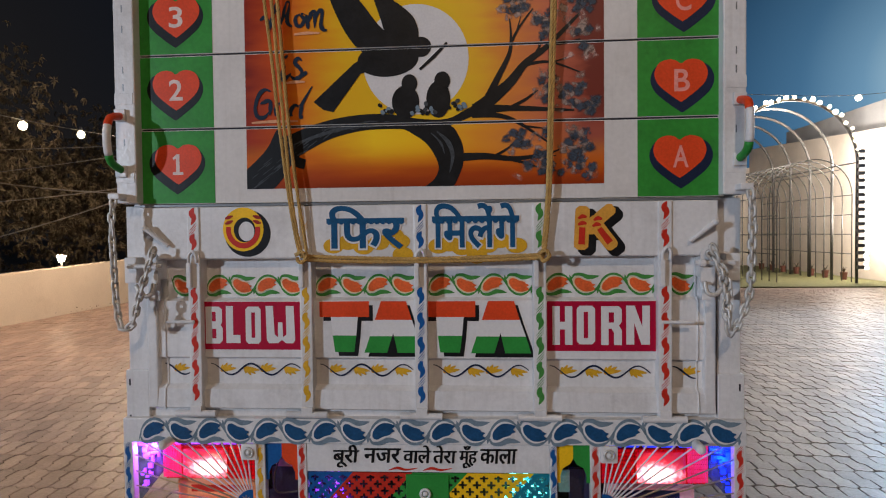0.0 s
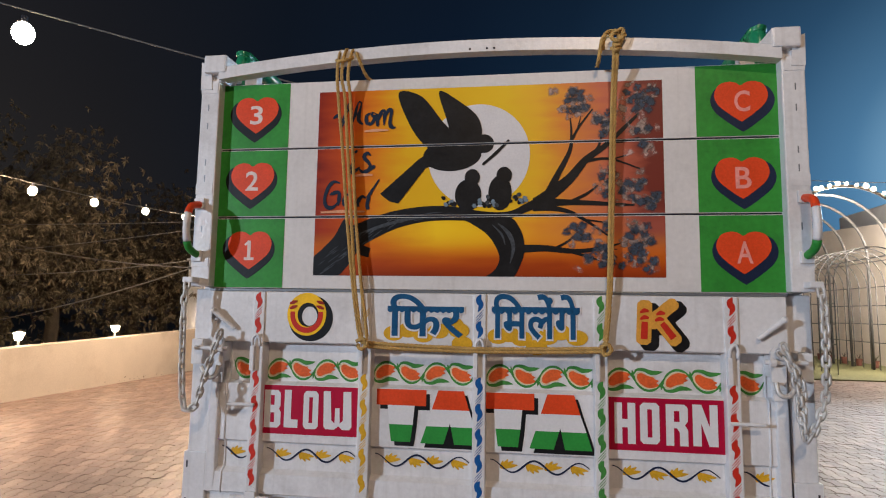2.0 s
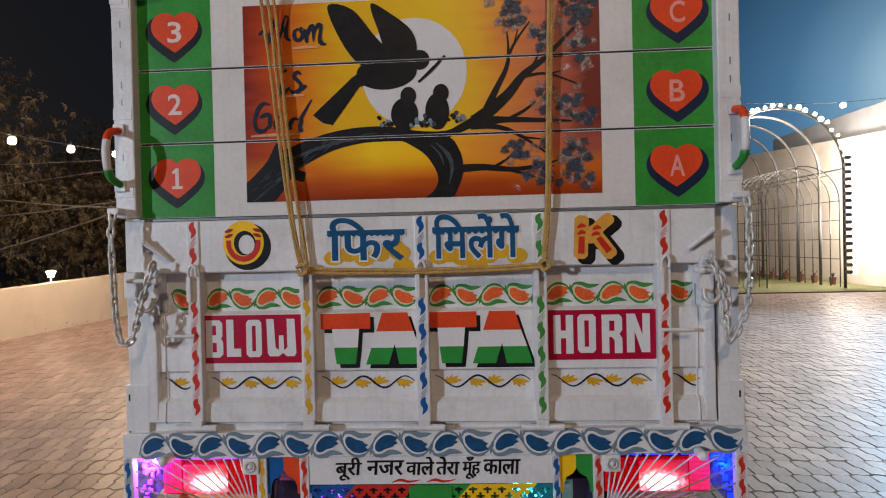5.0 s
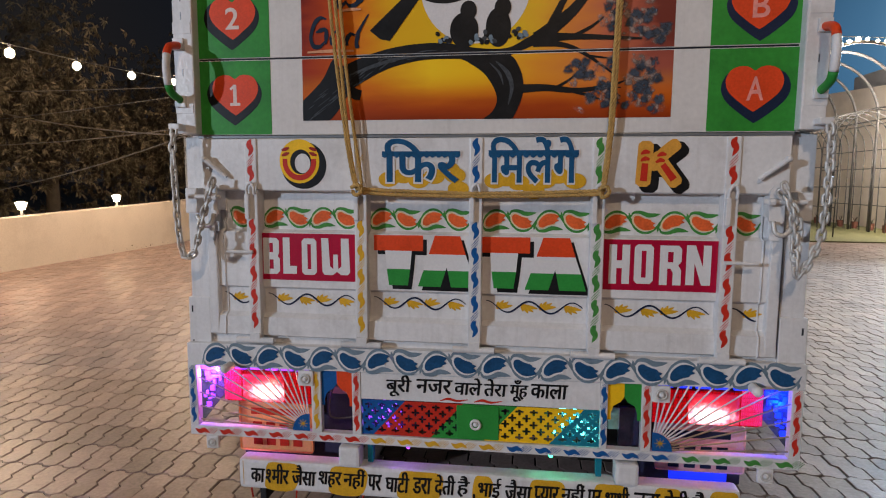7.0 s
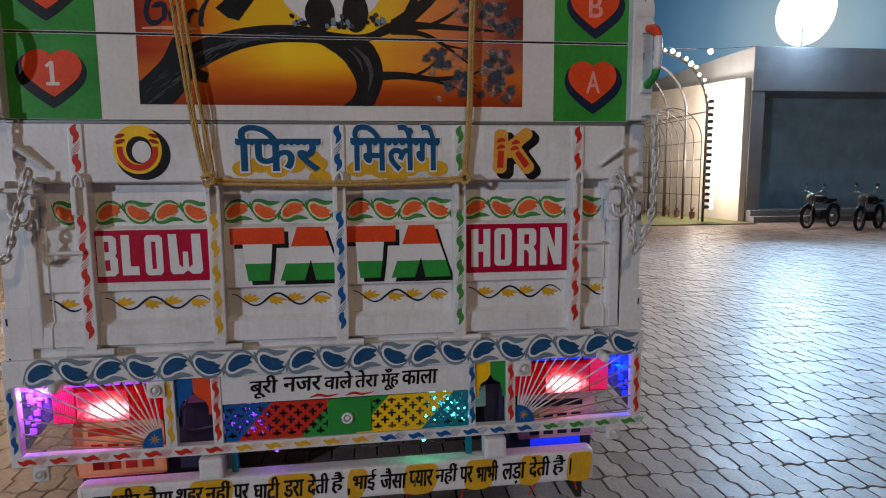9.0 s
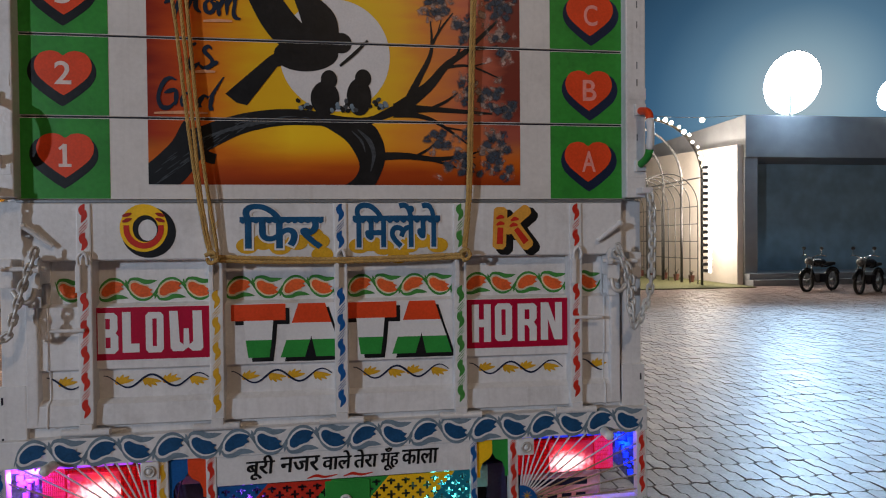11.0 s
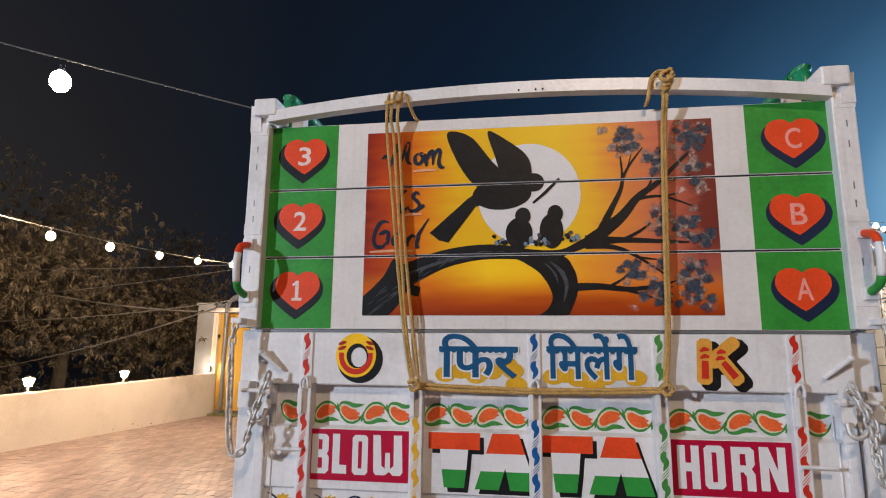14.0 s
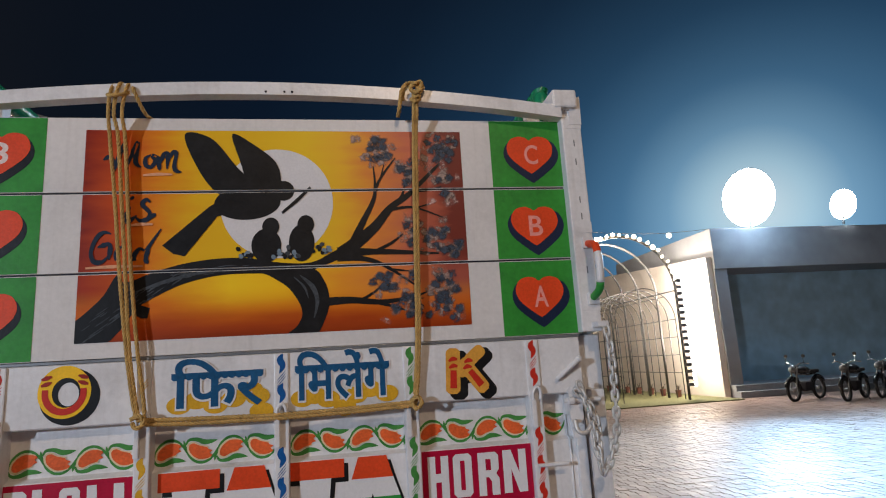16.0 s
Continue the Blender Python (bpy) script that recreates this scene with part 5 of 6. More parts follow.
for s in (-1, 1):
    bm = bmesh.new()
    for k in (0, 1):
        flat([ribbon([(cx + s * 0.036, cz + 0.030 + 0.017 * k), (cx + s * 0.064, cz + 0.020 + 0.018 * k)], [0.004, 0.013, 0.006], 4)], SY - 0.0024, None, bm)
    part("painted_dash", bm, DARK_RED, tailgate)
STROKES = (([(0.545, 1.710), (0.540, 1.604)], 0.048), ([(0.572, 1.655), (0.603, 1.691), (0.633, 1.716)], 0.042), ([(0.582, 1.677), (0.609, 1.640), (0.637, 1.603)], 0.046))
for m, grow, dx, dz, lv in ((BLACK, 0.012, 0.019, -0.014, 0), (K_OCHRE, 0.0, 0, 0, 1)):
    for i, (st, w) in enumerate(STROKES):
        w += grow
        line = [np.array((x + dx, z + dz)) for x, z in st]
        ends = [(line[0], line[0] - line[1]), (line[-1], line[-1] - line[-2])]
        (a0, d0), (a1, d1) = [(p, d / np.linalg.norm(d)) for p, d in ends]
        line = [a0 + d0 * w * 0.42, a0 + d0 * w * 0.25, a0] + line[1:-1] + [a1, a1 + d1 * w * 0.25, a1 + d1 * w * 0.42]
        part("letter_stroke", flat([ribbon(line, [w * 0.45, w * 0.86] + [w] * (len(line) - 4) + [w * 0.86, w * 0.45], 4)], SY - 0.0012 * lv - 0.0003 * i), m, tailgate,
             "stroke of the letter K in ochre with a black shadow")
bm = flat([ribbon([(0.544, 1.659), (0.541, 1.602)], [0.020, 0.022], 4)], SY - 0.0026)
flat([ribbon([(0.599, 1.655), (0.635, 1.607)], [0.018, 0.023], 4)], SY - 0.0026, None, bm)
for x, z in [(0.544, 1.695), (0.544, 1.673), (0.595, 1.688), (0.591, 1.668)]:
    flat([ribbon([(x - 0.014, z - 0.006), (x, z + 0.001), (x + 0.014, z - 0.002)], [0.006, 0.015, 0.006], 4)], SY - 0.0026, None, bm)
part("painted_letter", bm, RED, tailgate, "red strokes inside the letter")
for pieces, b4, scallops in ((["िफर"], (-0.325, -0.055, 1.592, 1.742), [(-0.302, 1.604), (-0.251, 1.616), (-0.197, 1.6), (-0.143, 1.615), (-0.092, 1.637), (-0.061, 1.573), (-0.072, 1.618)]),
                             (["िमलेंगे"], (0.040, 0.335, 1.592, 1.746), [(0.062, 1.601), (0.1, 1.608), (0.141, 1.595), (0.192, 1.566), (0.228, 1.602), (0.271, 1.618), (0.325, 1.601)])):
    for k, (x, z) in enumerate(scallops):
        part("painted_scallop", flat([ellipse(x, z, 0.036, 0.026, 24)], SY - 0.0002 * k), YELLOW, tailgate, "ochre scalloped shadow under the lettering")
    painted_letters(lettering(pieces, b4[0] - 0.004, b4[1] + 0.004, b4[2] - 0.008, b4[3] + 0.002, SY - 0.0018, 0.052, step=0.00002), LETTER, tailgate, "white gap round the lettering", 1)
    painted_letters(lettering(pieces, *b4, SY - 0.0034, 0.020, step=0.00002), WORD_BLUE, tailgate, "blue painted Hindi letter", 1)
    for k in range(13):
        x = b4[0] + (b4[1] - b4[0]) * (k + 0.5) / 13
        part("painted_dot", flat([ellipse(x, HEADLINE - 0.002, 0.0100, 0.0100, 12)], SY - 0.0046), WORD_BLUE, tailgate, "blue bead on the headline")

# mango band along the recess
SPANS = ((-0.776, -0.428), (-0.376, -0.026), (0.026, 0.376), (0.428, 0.786))
by = BAND_Y - 0.0012
for a, b in SPANS:
    w = (b - a + 0.012) / 4
    for k in range(4):
        stem, leaf, sprig, rim, bud = scroll_unit(a - 0.006 + w * k, w, 1.465, 0.034, -1 if k % 2 else 1)
        for i, q in enumerate((stem, leaf, sprig)):
            part("painted_leaf", flat([q], by - 0.0003 * i), LEAF_GREEN, tailgate, "green leaf curl")
        part("painted_mango", flat([rim], by - 0.0011), CREAM, tailgate)
        part("painted_mango", flat([bud], by - 0.0015), ORANGE, tailgate, "orange mango motif")
for x in (-0.908, 0.838):
    stem, leaf, sprig, rim, bud = scroll_unit(x, 0.082, 1.465, 0.034, -1)
    for i, q in enumerate((stem, leaf)):
        part("painted_leaf", flat([q], by - 0.0003 * i), LEAF_GREEN, tailgate, "green leaf curl")
    part("painted_mango", flat([rim], by - 0.0011), CREAM, tailgate)
    part("painted_mango", flat([bud], by - 0.0015), ORANGE, tailgate, "orange mango motif")

# red signs and the three-colour blocks
my = MAIN_Y - 0.0012
BLOCKY = {
    "B": [[(0, 0), (0.82, 0), (1, 0.09), (1, 0.42), (0.88, 0.5), (0.97, 0.58), (0.97, 0.92), (0.80, 1), (0, 1)], rect(0.38, 0.62, 0.14, 0.40), rect(0.38, 0.60, 0.60, 0.86)],
    "L": [[(0, 0), (1, 0), (1, 0.22), (0.50, 0.22), (0.50, 1), (0, 1)]],
    "O": [[(0.16, 0), (0.84, 0), (1, 0.08), (1, 0.92), (0.84, 1), (0.16, 1), (0, 0.92), (0, 0.08)], rect(0.38, 0.62, 0.16, 0.84)],
    "W": [[(0.10, 0), (0.40, 0), (0.55, 0.09), (0.68, 0), (0.92, 0), (1.0, 0.08), (0.96, 1), (0.69, 1), (0.70, 0.24), (0.59, 0.16), (0.57, 0.56), (0.42, 0.56), (0.41, 0.16), (0.30, 0.24),
           (0.25, 1), (0, 1), (0.03, 0.08)]],
    "H": [[(0, 0), (0.37, 0), (0.37, 0.40), (0.63, 0.40), (0.63, 0), (1, 0), (1, 1), (0.63, 1), (0.63, 0.60), (0.37, 0.60), (0.37, 1), (0, 1)]],
    "R": [[(0, 0), (0.36, 0), (0.36, 0.42), (0.50, 0.42), (0.62, 0.32), (0.62, 0), (1, 0), (1, 0.38), (0.86, 0.50), (1, 0.60), (1, 0.92), (0.85, 1), (0, 1)], rect(0.37, 0.62, 0.58, 0.84)],
    "N": [[(0, 0), (0.34, 0), (0.34, 0.55), (0.64, 0), (1, 0), (1, 1), (0.68, 1), (0.68, 0.46), (0.36, 1), (0, 1)]],
}
for word, (a, b), cells in (("BLOW", (-0.789, -0.431), ((0.035, 0.21), (0.245, 0.39), (0.445, 0.60), (0.650, 0.945))), ("HORN", (0.428, 0.790), ((0.05, 0.235), (0.275, 0.445), (0.50, 0.69), (0.73, 0.945)))):
    part("painted_sign", flat([rect(a, b, 1.239, 1.409)], my), CRIMSON, tailgate, "crimson painted sign")
    for k, (ch, (u, v)) in enumerate(zip(word, cells)):
        loops = [[(a + (b - a) * (u + (v - u) * p), 1.260 + 0.132 * q + 0.002 * (k % 2)) for p, q in lp] for lp in BLOCKY[ch]]
        part("painted_letter", flat([loops[0]] + [h[::-1] for h in loops[1:]], my - 0.001), LETTER, tailgate, "white block letter")
GOBLET = ([(0.0, 1.409), (0.176, 1.410), (0.176, 1.355), (0.0, 1.355)], [(0.040, 1.355), (0.136, 1.355), (0.130, 1.290), (0.046, 1.290)], [(0.046, 1.290), (0.130, 1.290), (0.122, 1.232), (0.054, 1.232)])
WEDGE = ([(0.052, 1.410), (0.140, 1.410), (0.160, 1.345), (0.030, 1.345)], [(0.030, 1.345), (0.160, 1.345), (0.180, 1.288), (0.012, 1.288)], [(0.012, 1.288), (0.180, 1.288), (0.198, 1.230), (-0.008, 1.230)])
for x, bands in ((-0.362, GOBLET), (-0.196, WEDGE), (0.008, GOBLET), (0.176, WEDGE)):
    outline = [q[i] for q in bands for i in (0, 3)] + [q[i] for q in bands[::-1] for i in (2, 1)]
    part("painted_block", flat([[(x + px + 0.013, z - 0.014) for px, z in outline]], my), BLACK, tailgate, "black drop shadow")
    for q, m in zip(bands, (HEART, LETTER, FLAG_GREEN)):
        part("painted_block", flat([[(x + px, z) for px, z in q]], my - 0.0008), m, tailgate, "painted three-colour block")
    if bands is WEDGE:
        part("painted_block", flat([[(x + 0.068, 1.216), (x + 0.112, 1.216), (x + 0.094, 1.300)]], my - 0.0014), BLACK, tailgate, "black notch in the wedge")

# wavy scroll below
ly = LOW_Y - 0.0012
WAVE = 0.148
for a, b in SPANS + ((-0.948, -0.828), (0.838, 0.940)):
    a, b = a + 0.010, b - 0.010
    n = max(8, int((b - a) / 0.012))
    wave = [(a + (b - a) * k / n, 1.166 + 0.020 * math.cos(2 * math.pi * (b - a) * k / n / WAVE)) for k in range(n + 1)]
    part("painted_scroll", flat([ribbon(wave, [0.003, 0.0065, 0.0065, 0.003], 3)], ly - 0.0012), NAVY, tailgate, "dark wavy painted line")
    for k in range(int((b - a) / WAVE * 2 + 0.4)):
        x, up = a + WAVE * (k + 1) / 2 - (0.012 if k % 2 == 0 else 0.0), (1 if k % 2 == 0 else -1)
        z = 1.166 - up * 0.020
        for i, (dx, dz) in enumerate(((-0.020, 0.036), (-0.002, 0.042), (0.016, 0.037), (0.030, 0.024))):
            if x + dx < b + 0.012:
                pts = [(x - 0.026, z + up * 0.012), (x - 0.012 + dx * 0.45, z + up * (0.012 + dz * 0.30)), (x + dx, z + up * dz)]
                part("painted_leaf", flat([ribbon(pts, [0.004, 0.0125, 0.012, 0.002], 5)], ly - 0.0002 * i), YELLOW, tailgate, "ochre leaf stroke")

# side uprights below the boards and the rear beam
for s in (-1, 1):
    bm = bmesh.new()
    box(bm, 0.9895, 1.066, 0.022, 0.06, 1.16, 1.752, 0.004)
    box(bm, 0.9895, 1.076, 0.014, 0.058, 0.93, 1.165, 0.004)
    up = part("side_upright", bm if s > 0 else mirrored(bm), WHITE, truck)
    for z in (1.12, 0.99):
        bm = boxed(1.058, 1.064, 0.0132, 0.016, z - 0.012, z + 0.012)
        part("slot", bm if s > 0 else mirrored(bm), CHASSIS, up, "dark narrow slot")
beam = low(part("rear_beam", boxed(-1.077, 1.077, -0.006, 0.06, 0.918, 1.006, 0.004), WHITE, truck, "white rear cross beam with blue leaf painting"))
for k in range(20):
    stem, leaf, sprig, rim, bud = scroll_unit(-1.012 + 0.1035 * k, 0.1035, 0.962, 0.041, -1 if k % 2 else 1)
    for i, q in enumerate((stem, leaf, sprig)):
        part("painted_leaf", flat([q], -0.0066 - 0.0003 * i), GREY_BLUE, beam, "grey-blue leaf scroll")
    part("painted_leaf", flat([rim], -0.0078), LETTER, beam)
    part("painted_leaf", flat([bud], -0.0084), LEAF_BLUE, beam, "deep blue painted leaf")
for x in (-0.905, 0.915):
    part("peg", ball(rod(bmesh.new(), (x, -0.05, 0.925), (x, 0.0, 0.925), 0.016, segs=14), (x, -0.05, 0.925), 0.017), WHITE, beam, "white rounded peg")

# lamp frame: rails, pillars, bolt plates
frame_rails = ((-1.080, 1.074, 0.648, 0.684), (-1.080, -1.046, 0.684, 0.918), (1.038, 1.074, 0.684, 0.918), (-0.597, -0.560, 0.684, 0.918), (-0.443, -0.410, 0.684, 0.918),
               (0.433, 0.457, 0.684, 0.918), (0.568, 0.602, 0.684, 0.918))
lamp_frame = low(part("lamp_frame", boxed(*frame_rails[0][:2], -0.004, 0.03, *frame_rails[0][2:], 0.003), WHITE, truck, "white painted steel lamp frame"))
for x0, x1, z0, z1 in frame_rails[1:]:
    part("pillar", boxed(x0, x1, -0.003, 0.028, z0, z1, 0.003), WHITE, lamp_frame)
k = 0
x = -1.06
while x < 1.06:
    m = (RED if x < -0.42 else YELLOW if x < 0.1 else BLUE if x < 0.62 else LEAF_GREEN)
    part("painted_flame", flat([ribbon([(x, 0.672), (x + 0.018, 0.662), (x + 0.036, 0.668), (x + 0.056, 0.658)], [0.002, 0.018, 0.018, 0.002], 4)], -0.0048), m, lamp_frame)
    bm = bmesh.new()
    for d, top in ((0.036, 0.681), (0.043, 0.681), (0.051, 0.680), (0.060, 0.679), (0.069, 0.674)):
        flat([ribbon([(x + d, 0.653), (x + d + (top - 0.653) * 1.05, top)], [0.0008, 0.0026, 0.0008], 3)], -0.0050, None, bm)
    part("painted_hatching", bm, m, lamp_frame)["kind"] = "stuff"
    x += 0.098
for x, m in ((-1.063, BLUE), (1.056, RED), (-0.578, YELLOW), (-0.4265, RED), (0.445, BLUE), (0.585, RED)):
    for z in (0.725, 0.80, 0.875):
        part("painted_flame", flat([flame(x, z, 0.030, 0.060)], -0.0040), m, lamp_frame)
    bm = bmesh.new()
    for z in (0.762, 0.838, 0.90):
        for d in (-0.016, -0.009, -0.002, 0.005, 0.012):
            flat([ribbon([(x - 0.012, z - 0.010 + d), (x + 0.012, z + 0.014 + d)], [0.0008, 0.0024, 0.0008], 3)], -0.0042, None, bm)
    part("painted_hatching", bm, m, lamp_frame)["kind"] = "stuff"


def bolt_plate(x, z, size, name="bolt_plate"):
    bm = boxed(x - size, x + size, -0.012, 0.004, z - size, z + size, size * 0.22)
    p = low(part(name, bm, WHITE, truck, "white plate with a ring bolt"))
    ring = [(x + size * 0.55 * math.cos(a), -0.014, z + size * 0.55 * math.sin(a)) for a in (2 * math.pi * k / 20 for k in range(20))]
    part("washer", tube(bmesh.new(), ring, size * 0.14, 6, closed=True), STEEL, p)
    part("bolt", ball(bmesh.new(), (x, -0.012, z), size * 0.34, 14, 8), WHITE, p)


for x, z in ((-0.614, 0.888), (0.630, 0.888)):
    bolt_plate(x, z, 0.029)
for x, z in ((-0.990, 0.624), (0.968, 0.625)):
    bolt_plate(x, z, 0.025)

# text panel and pierced screen
panel = low(part("slogan_panel", boxed(-0.4095, 0.4325, 0.0, 0.02, 0.819, 0.917, 0.002), WHITE, truck, "white slogan panel with black Hindi lettering"))
WORDS = (("बूरी", -0.315, -0.222), ("नजर", -0.205, -0.075), ("वाले", -0.068, 0.03), ("तेरा", 0.036, 0.118), ("मूँह", 0.126, 0.19), ("काला", 0.198, 0.325))
for w, a, b in WORDS:
    top = {"बूरी": 0.913, "वाले": 0.913, "तेरा": 0.913, "मूँह": 0.913}.get(w, 0.902)
    bot = {"बूरी": 0.836, "मूँह": 0.838}.get(w, 0.853)
    painted_letters(lettering(w, a, b, bot - 0.004, top + 0.002, -0.0012, 0.006, 0.10, fat=0.0016), BLACK, panel, "black painted Hindi letter")
for a in (-0.12, 0.0):
    part("painted_flame", flat([ribbon([(a, 0.826), (a + 0.03, 0.834), (a + 0.06, 0.828), (a + 0.10, 0.834)], [0.002, 0.010, 0.008, 0.002], 4)], -0.0012), RED, panel)


def screen():
    """Steel sheet pierced with staggered small crosses, in slanting bands of colour."""
    dx, dz, arm, w = 0.0247, 0.0235, 0.0142, 0.0042
    x0, x1, z0, z1, cz = -0.409, 0.432, 0.686, 0.815, 0.7505
    full = bmesh.new()
    for j in range(-4, 5):
        for i in range(-19, 20):
            if (i + j) % 2:
                continue
            cx, cy = 0.0115 + i * dx, cz + j * dz
            for sx, sz in ((1, 1), (-1, 1), (-1, -1), (1, -1)):
                at = lambda u, v: full.verts.new((cx + sx * u, 0.004, cy + sz * v))
                mid = (dx / 2, dz / 2)
                for ring in (((0, arm), (w * 0.7, arm), (w, arm - w * 0.4), mid, (0, dz)), ((w, arm - w * 0.4), (w, w), mid), ((w, w), (arm - w * 0.4, w), mid),
                             ((arm - w * 0.4, w), (arm, w * 0.7), (arm, 0), (dx, 0), mid)):
                    full.faces.new([at(u, v) for u, v in ring])
    bmesh.ops.remove_doubles(full, verts=full.verts, dist=0.0002)

    def cut(bm, co, no):
        bmesh.ops.bisect_plane(bm, geom=list(bm.verts) + list(bm.edges) + list(bm.faces), plane_co=co, plane_no=no, clear_outer=True)
    for co, no in (((x0, 0, 0), (-1, 0, 0)), ((x1, 0, 0), (1, 0, 0)), ((0, 0, z0 + 0.009), (0, 0, -1)), ((0, 0, z1 - 0.009), (0, 0, 1))):
        cut(full, co, no)
    for za, zb in ((z0, z0 + 0.009), (z1 - 0.009, z1)):
        full.faces.new([full.verts.new((x, 0.004, z)) for x, z in ((x0, za), (x1, za), (x1, zb), (x0, zb))])

    def band(u0, u1):
        """The slanting strip of the sheet between two edges, as thick as the steel."""
        bm = full.copy()
        for u, way in ((u0, -1), (u1, 1)):
            cut(bm, (u, 0, 0.686), (way, 0, -0.9 * way))
        bmesh.ops.recalc_face_normals(bm, faces=bm.faces)
        for f in bm.faces:
            if f.normal.y > 0:
                f.normal_flip()
        back = bmesh.ops.extrude_face_region(bm, geom=list(bm.faces), use_keep_orig=True)["geom"]
        for v in back:
            if isinstance(v, bmesh.types.BMVert):
                v.co.y += 0.005
        bmesh.ops.recalc_face_normals(bm, faces=bm.faces)
        return bm
    s = low(part("pierced_screen", box(band(-0.155, 0.035), -0.062, 0.088, 0.0, 0.010, 0.690, 0.811, 0.003), FLAG_GREEN, truck, "pierced metal screen in slanting colour bands"))
    for name, u0, u1, m in (("blue_band", -0.9, -0.365, BLUE), ("red_band", -0.365, -0.155, RED), ("yellow_band", 0.035, 0.262, BRIGHT_YELLOW), ("teal_band", 0.262, 0.9, TEAL)):
        part(name, band(u0, u1), m, s)
    full.free()
    ring = [(0.006 + 0.016 * math.cos(a), -0.004, 0.745 + 0.016 * math.sin(a)) for a in (2 * math.pi * k / 20 for k in range(20))]
    part("washer", tube(bmesh.new(), ring, 0.005, 6, closed=True), WHITE, s)
    part("bolt", ball(bmesh.new(), (0.006, 0.0, 0.745), 0.010, 12, 8), WHITE, s)


screen()


# niches with an onion-dome opening and two-colour heads
def niche(x0, x1, left, right):
    cx, z0, z1 = (x0 + x1) / 2, 0.686, 0.917
    w = (x1 - x0) / 2
    dome = [(cx - w + 0.012, 0.786), (cx - w + 0.012, 0.812), (cx - w * 0.62, 0.836), (cx - w * 0.2, 0.850), (cx, 0.868), (cx + w * 0.2, 0.850), (cx + w * 0.62, 0.836),
            (cx + w - 0.012, 0.812), (cx + w - 0.012, 0.786)]
    n = low(part("niche_plate", flat([[(x0, z1), (cx, z1)][::-1] + [(x0, z1), (x0, 0.786)] + dome[:5]], 0.006), left, truck, "two-colour plate with a dome-shaped opening"))
    part("niche_half", flat([[(cx, 0.868), *dome[5:], (x1, 0.786), (x1, z1), (cx, z1)]], 0.006), right, n)
    part("niche_back", boxed(x0 - 0.01 if x0 < 0 else cx - 0.004, x1 + 0.01, 0.09, 0.11, 0.66, 0.80), DARK_PANEL, n, "dark blue panel behind the opening")


niche(-0.560, -0.443, BLUE, HEART)
# plates whose colour stands for the light seen through the openings
low(part("niche_lamp", boxed(-0.552, -0.462, 0.080, 0.088, 0.802, 0.832, 0.004), PLATE_PINK, truck, "pale plate coloured as a lavender-lit patch in the opening"))
low(part("niche_cable", tube(bmesh.new(), spline([(-0.520, 0.07, 0.870), (-0.545, 0.06, 0.80), (-0.550, 0.06, 0.73), (-0.520, 0.06, 0.715), (-0.455, 0.07, 0.72)], 6), 0.0035, 6), CABLE, truck,
         "thin cable looped behind the opening"))
low(part("niche_lamp", boxed(0.470, 0.510, 0.080, 0.088, 0.72, 0.80, 0.004), TEAL_LIT_PATCH, truck, "plate coloured as teal-lit paving seen through the opening"))
niche(0.457, 0.568, BRIGHT_YELLOW, FLAG_GREEN)


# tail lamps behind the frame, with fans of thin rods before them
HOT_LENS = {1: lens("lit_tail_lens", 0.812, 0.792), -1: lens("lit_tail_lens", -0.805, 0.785)}


